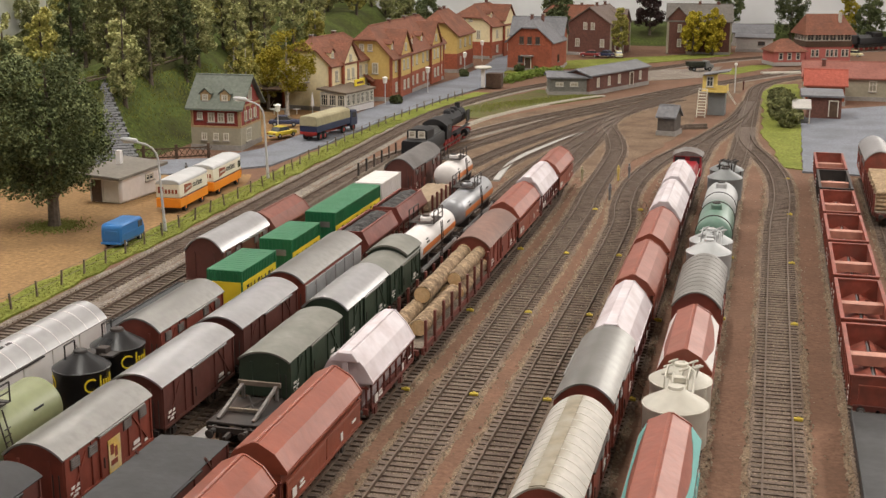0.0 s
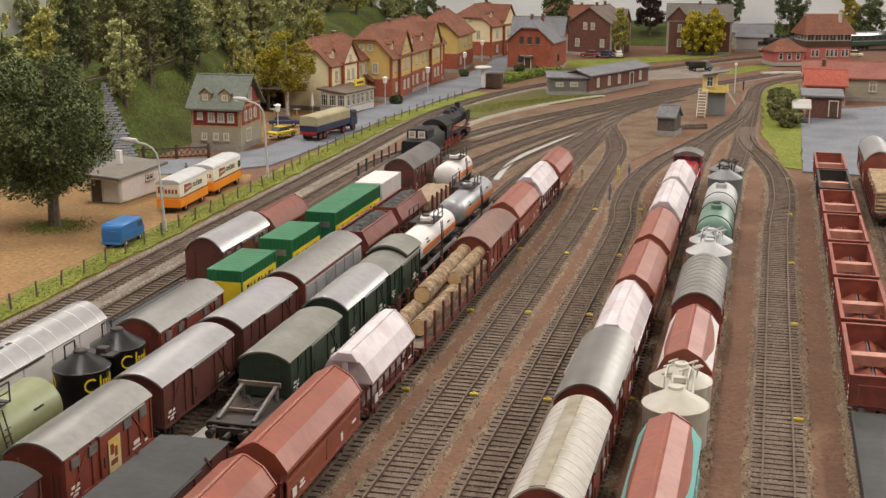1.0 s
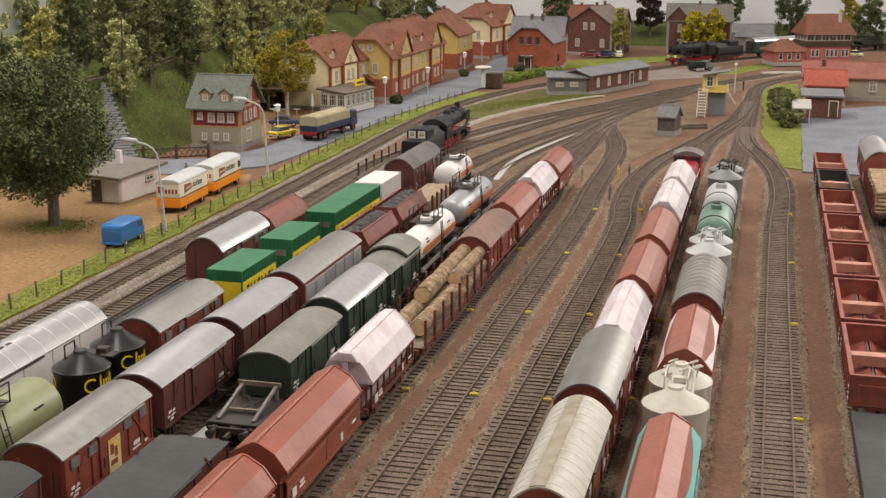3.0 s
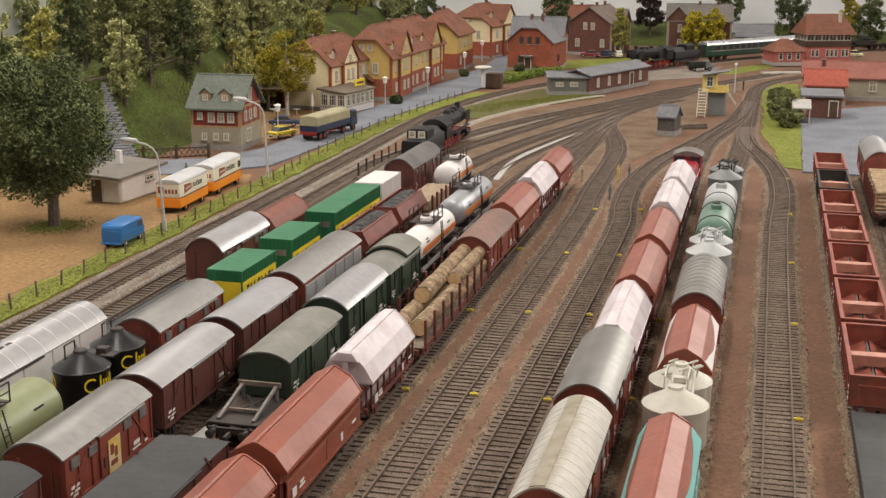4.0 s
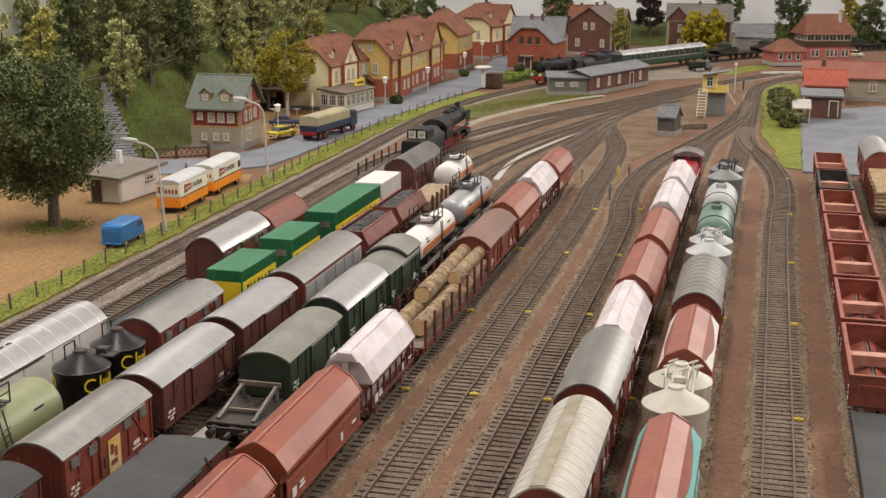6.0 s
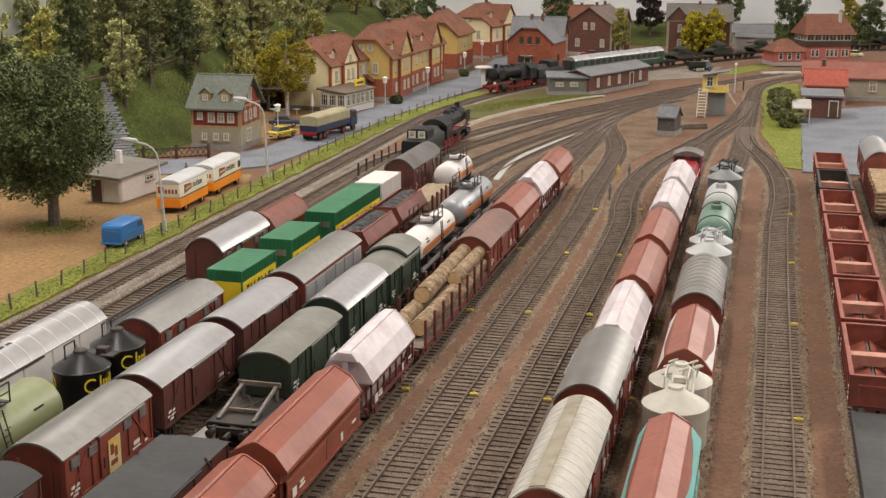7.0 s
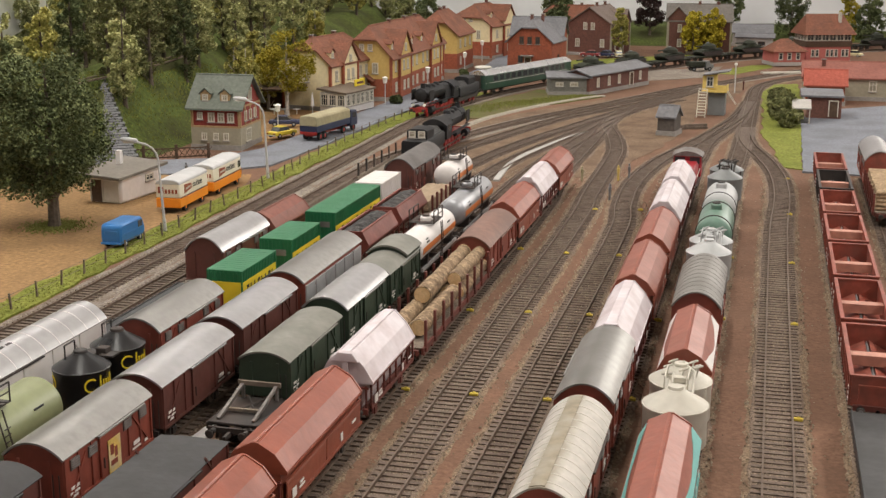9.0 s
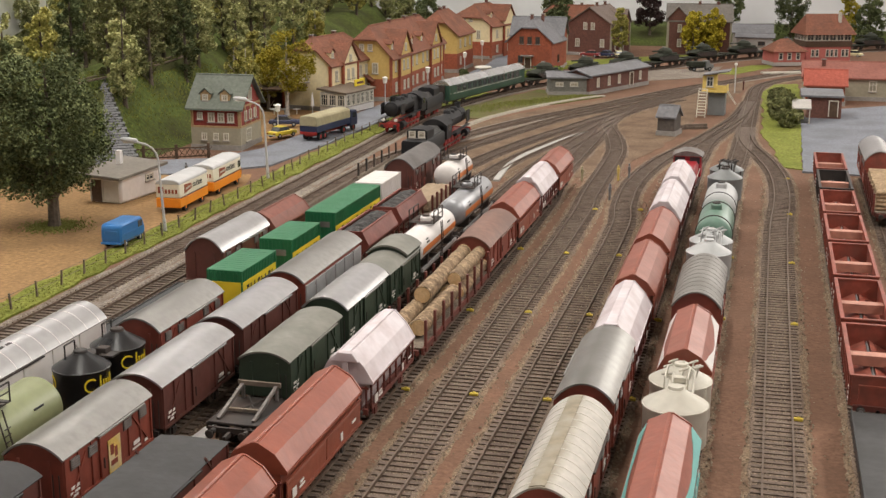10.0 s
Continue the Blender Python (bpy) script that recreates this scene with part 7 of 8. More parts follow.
    for i, (x, y) in enumerate(((-69.5, 172.8), (-68.0, 173.2), (-66.4, 173.8))):
        tb = thing("garden_table", "small white garden table on the terrace", "table", at(x, y, 0.08, rz=30 * i), "terrace tables")
        part("tabletop", Shape().turn([(0, 0.72), (0.6, 0.72), (0.6, 0.8), (0, 0.8)], 12), WHITE, tb)
        part("leg", Shape().rod((0, 0, 0), (0, 0, 0.74), 0.08, 6), WHITE, tb)
    for i, (x, y, rz, c) in enumerate(((-18.7, 133.3, 20, TARP), (-14.6, 124.2, -30, SLATE), (-14.0, 136.2, 60, SLATE), (-15.0, 134.8, 10, PALEYELLOW), (-4.1, 222.6, 0, BROWN), (-3.9, 132.6, 0, PALEYELLOW), (-60.3, 124.2, 0, SLATE))):
        s = Shape().turn([(0.11, 0), (0.12, 0.8), (0.15, 0.95), (0.19, 1.3), (0.07, 1.4), (0.11, 1.5), (0.1, 1.6), (0, 1.65)], 10)
        solid("figurine", s, c, "tiny painted plastic figurine standing in the yard", "figurine", at(x, y, 0.05, rz=rz), smooth=True, group="figurines")


# ---- road vehicles ----
def wheels(v, places, r=0.33, rim=None, tyre_w=0.22):
    ty = kept(("tyre", r), lambda: Shape().turn([(r * 0.55, -tyre_w / 2), (r * 0.95, -tyre_w / 2), (r, -tyre_w / 3), (r, tyre_w / 3), (r * 0.95, tyre_w / 2), (r * 0.55, tyre_w / 2)], 16, axis="X").mesh("tyre", TYRE, True))
    ri = kept(("rim", r, (rim or LAMPGREY).name), lambda: Shape().turn([(0, -tyre_w * 0.42), (r * 0.3, -tyre_w * 0.46), (r * 0.57, -tyre_w * 0.3), (r * 0.57, tyre_w * 0.3), (r * 0.3, tyre_w * 0.46), (0, tyre_w * 0.42)], 14, axis="X").mesh("rim", rim or LAMPGREY, True))
    for x, y in places:
        w = part("wheel", ri, None, v, where=at(x, y, r))
        part("tyre", ty, None, w)


def across(profile, w0, w1):
    """A side outline (y, z) run across the width."""
    n = len(profile)
    return Shape().add([(x, y, z) for x in (w0, w1) for y, z in profile], [(i, (i + 1) % n, n + (i + 1) % n, n + i) for i in range(n)] + [tuple(range(n)), tuple(range(n, 2 * n))])


def car(x, y, rz, paint, label):
    v = thing("car", label, "car", at(x, y, 0.22, rz=rz), "parked cars")
    part("body", across([(-2.1, 0.3), (2.1, 0.3), (2.15, 0.6), (2.0, 0.8), (0.95, 0.88), (-1.2, 0.88), (-2.05, 0.82), (-2.15, 0.6)], -0.8, 0.8), paint, v, bevel=0.12)
    part("cabin", across([(-1.5, 0.86), (0.95, 0.86), (0.35, 1.36), (-0.9, 1.38)], -0.68, 0.68), GLASS, v, bevel=0.06)
    part("roof", across([(-0.95, 1.35), (0.4, 1.33), (0.3, 1.42), (-0.85, 1.44)], -0.66, 0.66), paint, v, bevel=0.04)
    for e in (-1, 1):
        part("bumper", Shape().box(0, e * 2.15, 0.42, 1.6, 0.12, 0.14), LAMPGREY, v, bevel=0.03)
        for s in (-1, 1):
            part("headlight" if e > 0 else "tail_light", Shape().box(s * 0.58, e * 2.12, 0.65, 0.28, 0.1, 0.16), OPAL if e > 0 else CARRED, v, bevel=0.03)
    wheels(v, [(s * 0.72, q) for s in (-1, 1) for q in (-1.3, 1.3)], 0.3)
    return v


BOXWHITE = mat("ivory_lorry_paint", (0.80, 0.75, 0.62), 0.4, vary=0.04, dirt=(0.68, 0.62, 0.5), amount=0.3, bump=0.03)
EMBLEM = mat("red_brown_emblem", (0.30, 0.07, 0.03), 0.5, vary=0.05, bump=0)


def make_vehicles():
    v = thing("delivery_van", "small bright blue delivery van parked on the sand", "van", at(-52.3, 95.2, 0.08, rz=2) @ Matrix.Scale(1.07, 4), "parked vehicles")
    prof = [(-2.1, 0.35), (2.0, 0.35), (2.13, 0.75), (2.05, 1.15), (1.72, 1.75), (1.45, 1.92), (-1.85, 1.95), (-2.08, 1.75), (-2.15, 0.9)]
    part("body", across(prof, -0.86, 0.86), BLUEVAN, v, bevel=0.16)
    for s in (-1, 1):
        part("side_window", Shape().box(s * 0.875, 1.2, 1.42, 0.04, 0.75, 0.5), GLASS, v, bevel=0.02)
        part("headlight", Shape().turn([(0, 0.06), (0.13, 0.03), (0.15, 0)], 12, (s * 0.55, 2.12, 0.85), "Y"), OPAL, v)
        part("side_rib", Shape().box(s * 0.87, -0.3, 1.1, 0.04, 3.2, 0.05), BLUEVAN, v)
    part("windscreen", Shape().box(0, 1.93, 1.45, 1.4, 0.05, 0.55, rx=28), GLASS, v)
    part("rear_door", Shape().box(0, -2.1, 1.05, 1.1, 0.08, 0.8), BLUEVAN, v, bevel=0.04)
    part("bumper", Shape().box(0, -2.2, 0.45, 1.7, 0.12, 0.16), BLUEVAN, v, bevel=0.03)
    wheels(v, [(s * 0.74, q) for s in (-1, 1) for q in (-1.25, 1.25)], 0.33)
    font = bpy.data.curves.new("lettering", "FONT")
    font.body, font.size, font.extrude = "KN\u00d6DEL", 0.62 * S, 0.01 * S
    for x, y, L, lab, cab in ((-54.1, 110.4, 7.0, "orange and cream box trailer with rounded roof", False), (-54.4, 119.0, 7.8, "orange and cream box lorry with rounded roof", True)):
        v = thing("box_lorry" if cab else "box_trailer", lab, "lorry" if cab else "trailer", at(x, y, 0.08, rz=3), "parked vehicles")
        part("lower_body", Shape().box(0, 0, 1.0, 2.44, L, 0.95), ORANGE, v, bevel=0.1)
        part("upper_body", Shape().box(0, 0, 2.15, 2.42, L - 0.02, 1.36), BOXWHITE, v, bevel=0.12)
        pr = [(-1.24, 2.75), (1.24, 2.75), (1.15, 3.0), (0.75, 3.18), (0, 3.26), (-0.75, 3.18), (-1.15, 3.0)]
        part("roof", Shape().along(pr, -L / 2 - 0.02, L / 2 + 0.02), LAMPGREY, v, "pale grey rounded roof", bevel=0.08)
        for s in (-1, 1):
            part("trim_stripe", Shape().box(s * 1.23, 0, 1.49, 0.03, L - 0.2, 0.09), BROWN, v)
            part("emblem", Shape().add([(s * 1.24, q, z) for q, z in ((-2.4, 1.75), (-0.7, 2.0), (-0.7, 2.5), (-2.4, 2.6))] + [(s * 1.21, q, z) for q, z in ((-2.4, 1.75), (-0.7, 2.0), (-0.7, 2.5), (-2.4, 2.6))], [(0, 1, 2, 3), (7, 6, 5, 4), (0, 4, 5, 1), (1, 5, 6, 2), (2, 6, 7, 3), (3, 7, 4, 0)]), EMBLEM, v, "red-brown slanted emblem plate")
            part("emblem_stroke", Shape().box(s * 1.25, -1.55, 2.2, 0.03, 1.2, 0.16, rx=4), CREAM, v)
            t = new("lettering", font)
            t.parent = v
            t.matrix_basis = Matrix.Translation((s * 1.25 * S, (-0.45 if s > 0 else 2.6) * S, 2.0 * S)) @ Euler((radians(90), 0, radians(90 * s))).to_matrix().to_4x4()
        for k in range(6):
            part("emblem_bar", Shape().box(-0.85 + 0.34 * k, -L / 2 - 0.02, 2.1 + (0.12 if k in (0, 1) else 0.0), 0.2, 0.04, 0.62 if k in (0, 1) else 0.4), EMBLEM, v, "red-brown emblem bar")
        part("chassis", Shape().box(0, 0, 0.48, 1.4, L - 0.3, 0.25), FRAME, v)
        wheels(v, [(s * 1.02, q) for s in (-1, 1) for q in ((-L * 0.3, L * 0.36) if cab else (-L * 0.28, L * 0.3))], 0.46, ORANGE, 0.32)
        if cab:
            part("bonnet", Shape().box(0, L / 2 + 0.45, 1.05, 1.9, 1.1, 0.9), ORANGE, v, bevel=0.2)
            part("windscreen", Shape().box(0, L / 2 + 0.01, 2.1, 1.9, 0.05, 0.7), GLASS, v)
            for s in (-1, 1):
                part("side_window", Shape().box(s * 1.225, L / 2 - 0.6, 2.15, 0.04, 0.7, 0.7), GLASS, v)
        else:
            part("drawbar", Shape().box(0, L / 2 + 0.5, 0.55, 0.14, 1.2, 0.12), FRAME, v)
    font.materials.append(DARKLETTER)
    v = thing("tarpaulin_lorry", "navy lorry with beige tarpaulin body and red chassis on the road", "lorry", at(-54.9, 156.8, 0.22, rz=-8), "parked vehicles")
    part("load_bed", Shape().box(0, -2.1, 1.5, 2.5, 9.4, 0.8), NAVY, v, bevel=0.04)
    part("tarpaulin", Shape().along([(-1.23, 1.9), (1.23, 1.9), (1.2, 2.9), (1.0, 3.12), (0, 3.2), (-1.0, 3.12), (-1.2, 2.9)], -6.85, 2.65), TARP, v, bevel=0.06)
    part("cab", across([(2.8, 0.7), (4.8, 0.7), (4.85, 1.5), (4.6, 2.7), (2.9, 2.8)], -1.2, 1.2), NAVY, v, bevel=0.1)
    part("windscreen", Shape().box(0, 4.72, 2.1, 2.0, 0.06, 0.8, rx=11), GLASS, v)
    for s in (-1, 1):
        part("side_window", Shape().box(s * 1.21, 3.8, 2.1, 0.04, 1.0, 0.65), GLASS, v)
    part("chassis", Shape().box(0, -1.0, 0.75, 1.2, 11.4, 0.3), WHEELRED, v)
    wheels(v, [(s * 1.0, q) for s in (-1, 1) for q in (-5.6, -4.4, 0.9, 3.7)], 0.5, WHEELRED, 0.34)
    part("rear_panel", Shape().box(0, -6.85, 1.0, 2.3, 0.1, 0.35), WHEELRED, v)
    car(-60.4, 152.6, -20, CARYELLOW, "small yellow car beside the half-timbered house")
    car(-63.6, 161.8, -75, NAVY, "dark blue saloon car in the forecourt")
    car(-72.5, 114.5, 70, CARRED, "dark red car under the big tree")
    car(17.2, 289.5, 70, CARCREAM, "cream saloon car beside the signal box")
    car(-37.4, 273.5, 80, CARRED, "red car before the brown house")
    car(-34.2, 274.2, 60, NAVY, "dark car before the brown house")
    car(-31.4, 274.2, 10, CARCREAM, "cream van-like car before the brown house")
    v = thing("dump_truck", "dark tipper truck parked in the gravel yard", "lorry", at(-13.0, 251.4, 0.15, rz=-62) @ Matrix.Scale(0.82, 4), "parked vehicles")
    part("tipper_body", across([(-3.0, 1.1), (0.6, 1.1), (0.8, 2.2), (-3.3, 2.2)], -1.2, 1.2), ARMY, v, bevel=0.05)
    part("cab", across([(0.9, 0.7), (3.0, 0.7), (3.0, 1.5), (2.2, 1.6), (1.9, 2.4), (1.0, 2.4)], -1.1, 1.1), SLATEGREY, v, bevel=0.12)
    part("chassis", Shape().box(0, -0.1, 0.8, 1.0, 5.8, 0.3), FRAME, v)
    wheels(v, [(s * 0.95, q) for s in (-1, 1) for q in (-2.0, 2.0)], 0.5, SLATEGREY, 0.34)


# ---- locomotives and the moving train ----
def steam_loco(m, label, with_light=False):
    """Ten-coupled goods engine with cabin tender, chimney towards local +y; its middle at 0, 24.4 m long."""
    e = thing("steam_locomotive", label, "locomotive", m, "steam locomotives")
    part("boiler", Shape().turn([(0, 1.2), (0.9, 1.2), (0.93, 2.5), (0.93, 8.4), (0.98, 8.42), (0.98, 10.5), (0.9, 10.6), (0.3, 10.72), (0, 10.74)], 26, (0, 0, 3.05), "Y"), LOCO, e, smooth=True)
    part("chimney", Shape().turn([(0.42, 3.8), (0.34, 4.0), (0.34, 4.55), (0.4, 4.62), (0.28, 4.62), (0.28, 4.2)], 16, (0, 9.6, 0)), LOCO, e, smooth=True)
    for y, r, z in ((7.6, 0.5, 4.4), (6.0, 0.55, 4.3), (4.3, 0.48, 4.4)):
        part("dome", Shape().turn([(r, 3.6), (r, z - 0.25), (r * 0.75, z - 0.05), (0, z)], 16, (0, y, 0)), LOCO, e, smooth=True)
    part("firebox", Shape().along([(-0.95, 1.7), (0.95, 1.7), (1.0, 2.9), (0.75, 3.75), (0, 4.02), (-0.75, 3.75), (-1.0, 2.9)], 0.6, 3.0), LOCO, e, bevel=0.08)
    part("cab", Shape().along([(-1.45, 1.6), (1.45, 1.6), (1.45, 3.4), (-1.45, 3.4)], -1.5, 0.7), LOCO, e, bevel=0.03)
    part("cab_roof", Shape().along(arch(1.55, 3.35, 0.75, 12) , -2.1, 0.95), LOCO, e, smooth=True)
    for s in (-1, 1):
        part("cab_window", Shape().box(s * 1.46, -0.4, 2.95, 0.04, 1.1, 0.7), GLASS, e)
        part("running_board", Shape().box(s * 1.25, 5.6, 1.85, 0.5, 10.0, 0.08), LOCO, e)
        part("smoke_deflector", Shape().box(s * 1.38, 9.7, 3.05, 0.06, 1.7, 1.5), LOCO, e, bevel=0.02)
        part("cylinder", Shape().rod((s * 1.15, 8.6, 0.95), (s * 1.15, 10.0, 0.95), 0.48, 16), LOCO, e)
        part("pipe", Shape().rod((s * 0.98, 3, 3.35), (s * 0.98, 9, 3.35), 0.07, 8), LOCO, e)
        part("air_tank", Shape().rod((s * 1.2, 3.4, 1.55), (s * 1.2, 5.6, 1.55), 0.28, 12), LOCO, e)
        for i in range(5):
            w = part("driving_wheel", wheel_mesh(0.7, WHEELRED), WHEELRED, e, "red spoked driving wheel", where=at(s * 0.78, 0.6 + 1.62 * i, 0.7, rz=180 if s > 0 else 0))
            part("counterweight", kept("cw", lambda: Shape().box(-0.1, 0.0, -0.36, 0.1, 0.8, 0.26).mesh("counterweight", WHEELRED)), WHEELRED, w)
        part("leading_wheel", wheel_mesh(0.42, WHEELRED), WHEELRED, e, where=at(s * 0.78, 9.9, 0.42, rz=180 if s > 0 else 0))
        part("coupling_rod", Shape().box(s * 1.02, 3.85, 0.62, 0.08, 6.8, 0.16), STEEL, e, "steel coupling rod")
        part("connecting_rod", Shape().box(s * 1.16, 6.6, 0.78, 0.08, 4.2, 0.14, rx=2.5), STEEL, e)
        part("headlight", Shape().turn([(0, 0.1), (0.2, 0.08), (0.2, -0.2), (0, -0.2)], 14, (s * 0.85, 11.35, 1.75), "Y"), OPAL if with_light else STEEL, e)
    part("frame", Shape().box(0, 4.6, 1.0, 1.2, 12.0, 0.7), WHEELRED, e, "red engine frame")
    part("buffer_beam", Shape().box(0, 11.3, 1.1, 2.7, 0.18, 0.5), WHEELRED, e, "red buffer beam", bevel=0.02)
    part("smokebox_door", Shape().turn([(0, 0.22), (0.5, 0.15), (0.78, 0.0)], 20, (0, 10.66, 3.05), "Y"), LOCO, e, smooth=True)
    part("tender_tank", Shape().along([(-1.4, 1.35), (1.4, 1.35), (1.4, 2.6), (1.25, 2.85), (-1.25, 2.85), (-1.4, 2.6)], -11.2, -2.3), LOCO, e, bevel=0.06)
    part("tender_coal", Shape().along([(-1.1, 2.8), (1.1, 2.8), (0.6, 3.4), (-0.5, 3.45)], -6.4, -2.5), COAL, e)
    part("tender_cabin", Shape().along([(-1.2, 2.8), (1.2, 2.8), (1.2, 3.75), (0.7, 4.0), (-0.7, 4.0), (-1.2, 3.75)], -9.6, -6.6), LOCO, e, bevel=0.05)
    for x in (-0.55, 0.55):
        window(e, at(x, -9.63, 3.4), 0.8, 0.75, True, 0)
    part("tender_frame", Shape().box(0, -6.7, 0.95, 2.3, 9.0, 0.6), FRAME, e)
    for y in (-10, -8.3, -5.3, -3.6):
        for s in (-1, 1):
            part("tender_wheel", wheel_mesh(0.48, WHEELRED), WHEELRED, e, where=at(s * 0.78, y, 0.48, rz=180 if s > 0 else 0))
    bf = kept("buffer", lambda: None)
    for y, rz in ((11.35, 0), (-11.25, 180)):
        for x in (-0.88, 0.88):
            part("buffer", bf, None, e, where=at(x, y, 1.05, rz=rz))
    return e


def diesel_loco(m):
    e = thing("diesel_shunter", "crimson diesel shunter with grey cab roof coupled to the wagons", "locomotive", m)
    running_gear(e, 10.4, (-3, 0, 3), FRAME, r=0.6)
    part("bonnet", Shape().along([(-1.15, 1.3), (1.15, 1.3), (1.15, 2.6), (0.95, 2.95), (-0.95, 2.95), (-1.15, 2.6)], -4.7, 0.6), DIESEL, e, bevel=0.05)
    part("rear_bonnet", Shape().along([(-0.85, 1.3), (0.85, 1.3), (0.85, 2.4), (0.65, 2.6), (-0.65, 2.6), (-0.85, 2.4)], 3.0, 4.7), DIESEL, e, bevel=0.05)
    part("cab", Shape().box(0, 1.8, 2.4, 2.8, 2.5, 2.2), DIESEL, e, bevel=0.05)
    part("cab_roof", Shape().along(arch(1.55, 3.45, 0.5, 10), 0.3, 3.3), ZINC, e, smooth=True)
    for x in (-0.75, 0.75):
        part("cab_window", Shape().box(x, 0.53, 3.0, 1.0, 0.06, 0.7), GLASS, e)
    for s in (-1, 1):
        part("side_window", Shape().box(s * 1.41, 1.8, 3.0, 0.05, 1.3, 0.7), GLASS, e)
        part("hand_rail", Shape().rod((s * 1.3, -4.6, 2.2), (s * 1.3, 0.5, 2.2), 0.04, 6), WINFRAME, e)
    part("platform", Shape().box(0, 0, 1.28, 2.8, 9.8, 0.12), FRAME, e)
    part("headlight", Shape().turn([(0, -0.1), (0.16, -0.08), (0.16, 0.1)], 12, (0, 0.5, 3.7), "Y"), OPAL, e)
    return e


COACHROOF = mat("polished_coach_roof", (0.52, 0.52, 0.52), 0.27, 0.8, vary=0.06, dirt=(0.4, 0.4, 0.4), amount=0.4, bump=0.05)


def coach():
    c = thing("passenger_coach", "dark green passenger coach with shiny silver roof in the moving train", "railway coach", at(0, 0, RT))
    L = 29.4
    running_gear(c, L + 0.9, (-11.2, -8.7, 8.7, 11.2))
    part("body", Shape().box(0, 0, 2.25, 2.85, L, 2.3), COACH, c, bevel=0.06)
    part("roof", Shape().along(arch(1.46, 3.38, 0.75, 14) , -L / 2, L / 2), COACHROOF, c, smooth=True)
    me = Shape().box(0, 0, 2.75, 0.05, 1.3, 0.85).mesh("window", GLASS)
    fr = Shape().box(0, 0, 2.75, 0.03, 1.45, 1.0).mesh("window_frame", GREYROOF)
    for s in (-1, 1):
        for i in range(13):
            w = part("window", me, GLASS, c, where=at(s * 1.44, -11.4 + 1.9 * i, 0))
            part("window_frame", fr, GREYROOF, w, where=at(-s * 0.012, 0, 0))
        part("trim_line", Shape().box(s * 1.435, 0, 2.1, 0.03, L - 0.4, 0.06), LETTER, c)
        for q in (-L / 2 + 0.9, L / 2 - 0.9):
            part("door", Shape().box(s * 1.435, q, 2.2, 0.05, 0.85, 2.0), COACH, c)
    for e in (-1, 1):
        part("gangway", Shape().box(0, e * (L / 2 + 0.2), 2.3, 1.3, 0.4, 2.2), FRAME, c)
    return c


def tank_carrier():
    """A flat wagon and, as its load, an army vehicle that is a thing of its own."""
    w = thing("army_flat_wagon", "dark flat wagon carrying an army tank in the moving train", "freight wagon", at(0, 0, RT), "flat wagons of the moving train")
    running_gear(w, 12.6, bogies(12.6))
    part("deck", Shape().box(0, 0, 1.2, 2.8, 11.6, 0.2), ARMY, w)
    v = thing("toy_tank", "dark olive toy tank loaded on a flat wagon", "tank", at(0, 0, RT + 1.3), "tanks on the moving train")
    part("hull", across([(-3.3, 0.5), (-3.0, 0.3), (3.0, 0.3), (3.4, 0.8), (2.2, 1.3), (-3.1, 1.35)], -1.0, 1.0), ARMY, v, bevel=0.05)
    for s in (-1, 1):
        part("track", across([(-3.2, 0.35), (-2.7, 0.0), (2.6, 0.0), (3.3, 0.5), (3.0, 0.9), (-3.0, 0.9)], s * 1.0, s * 1.55), FRAME, v, bevel=0.06)
        part("fender", Shape().box(s * 1.3, 0, 1.0, 0.65, 6.2, 0.08), ARMY, v)
    t = part("turret", Shape().turn([(1.5, 1.3), (1.38, 1.95), (0.8, 2.35), (0, 2.4)], 18, (0, -0.3, 0)), ARMY, v, smooth=True)
    part("gun", Shape().rod((0, 0.7, 1.85), (0, 4.2, 1.95), 0.12, 8), ARMY, t)
    part("hatch", Shape().turn([(0.38, 2.2), (0.38, 2.55), (0, 2.6)], 12, (0.4, -0.4, 0)), SLATEGREY, t)
    return w, v


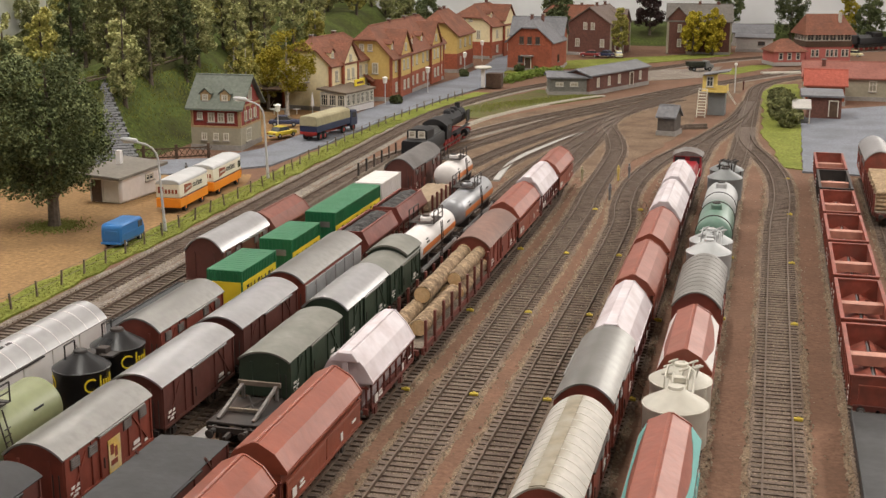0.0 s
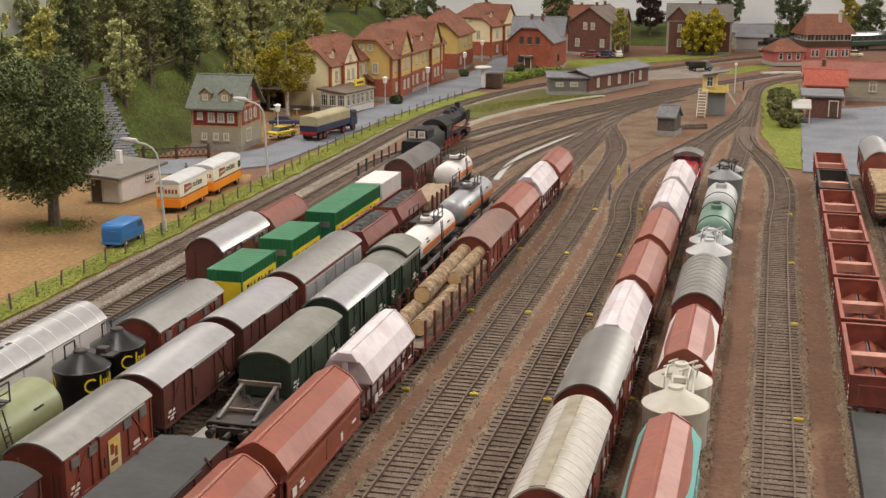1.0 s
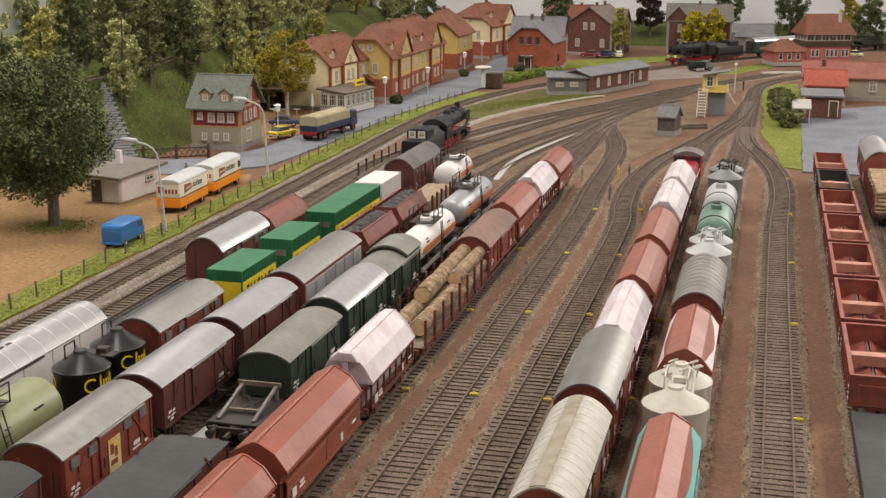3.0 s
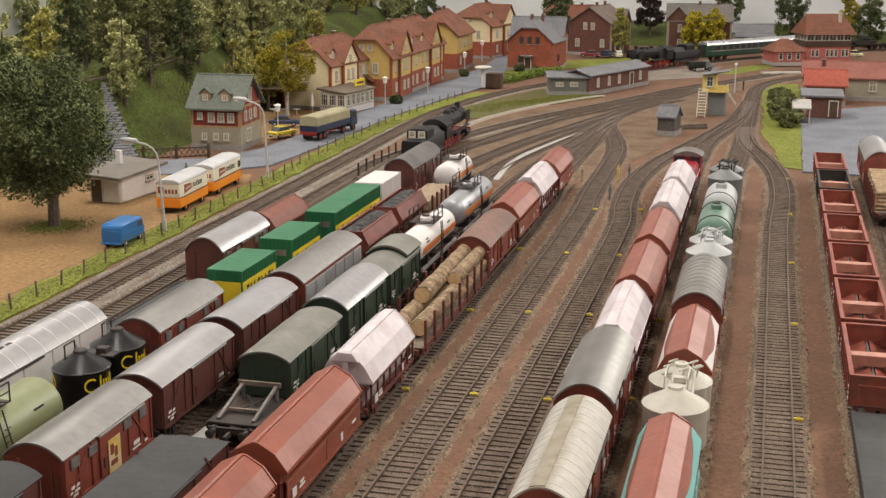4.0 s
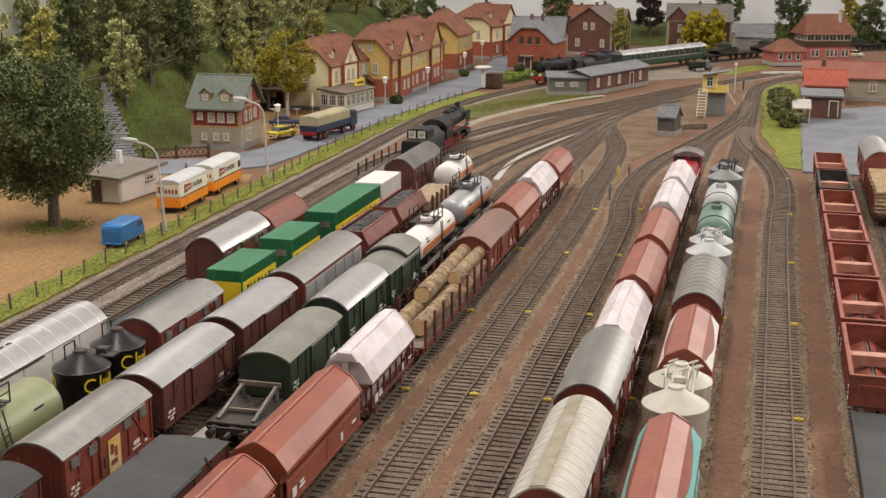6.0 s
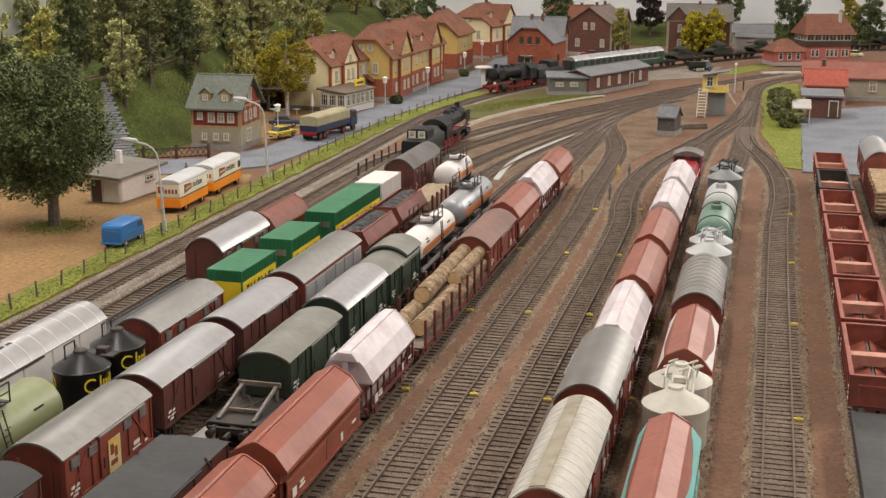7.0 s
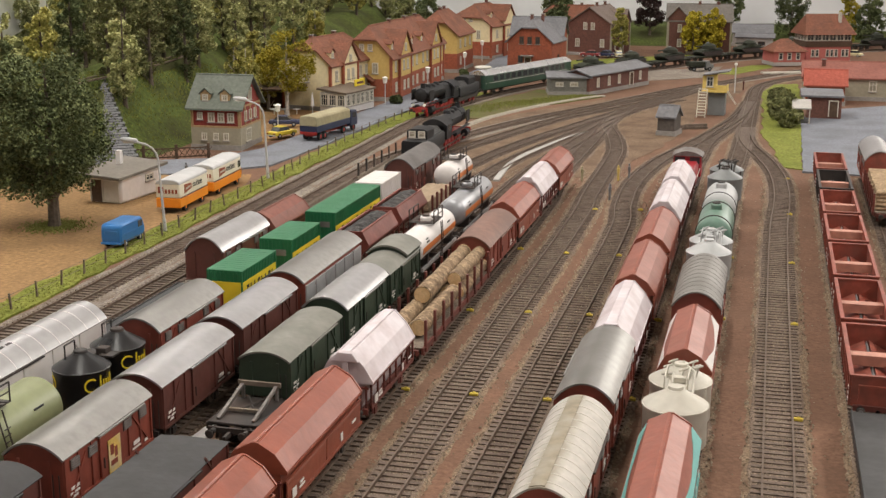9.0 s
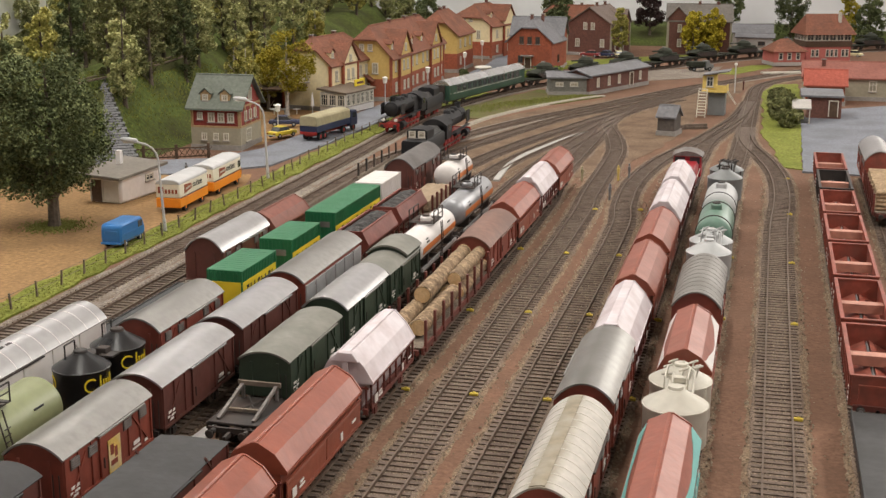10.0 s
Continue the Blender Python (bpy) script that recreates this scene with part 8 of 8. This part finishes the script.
make_town()
make_trees()
make_street()
make_vehicles()
steam_loco(at(TRACKS["f"] + 0.1, 146.9, RT), "black steam locomotive with red wheels standing in a siding")
diesel_loco(at(TRACKS["g"] + 0.15, 130.0, RT))
moving_loco = steam_loco(at(0, 0, RT), "black steam locomotive with red wheels hauling the moving train", True)
moving_coach = coach()
first_flat, first_tank = tank_carrier()
flats, tanks = [first_flat], [first_tank]
for i in range(9):
    flats.append(copy_thing(first_flat, at(0, 0, RT)))
    tanks.append(copy_thing(first_tank, at(0, 0, RT + 1.3)))


# ---- motion of the train ----
def motions():
    line = spline(MAIN, 0.5)

    def spot(y0, t, half, z):
        """Pose of a vehicle whose middle runs y0 metres behind the train's head."""
        s = 329.6 - 15.2 * t + y0
        a, b = line[max(0, min(len(line) - 1, int((s - half) * 2)))], line[max(0, min(len(line) - 1, int((s + half) * 2)))]
        f = s * 2 - int(s * 2)
        k = max(0, min(len(line) - 2, int(s * 2)))
        # the middle lies on the chord between the bogies
        x = line[k][0] + (line[k + 1][0] - line[k][0]) * f
        y = line[k][1] + (line[k + 1][1] - line[k][1]) * f
        x, y = (x + (a[0] + b[0]) / 2) / 2, (y + (a[1] + b[1]) / 2) / 2
        return at(x, y, z, rz=math.degrees(math.atan2(-(a[0] - b[0]), a[1] - b[1])))

    # the driving wheels roll on the rail, poses in the engine's space
    ticks = [i / 15 for i in range(151)]
    for w in [o for o in moving_loco.children if o.name.startswith("driving_wheel")]:
        x, y, z = w.location / S
        walk(w, [(t, at(x, y, z, -math.degrees(15.2 * t / 0.7)) @ pose(0, 0, 0, 0, 0, 180 if x > 0 else 0)) for t in ticks])

    times = [0.25 * i for i in range(41)]
    walk(moving_loco, [(t, spot(12.2, t, 6.0, RT)) for t in times])
    walk(moving_coach, [(t, spot(41.6, t, 9.9, RT)) for t in times])
    for i, (w, v) in enumerate(zip(flats, tanks)):
        at_ = 63.8 + 13.4 * i
        walk(w, [(t, spot(at_, t, 4.2, RT)) for t in times])
        walk(v, [(t, spot(at_, t, 4.2, RT + 1.3)) for t in times])


motions()
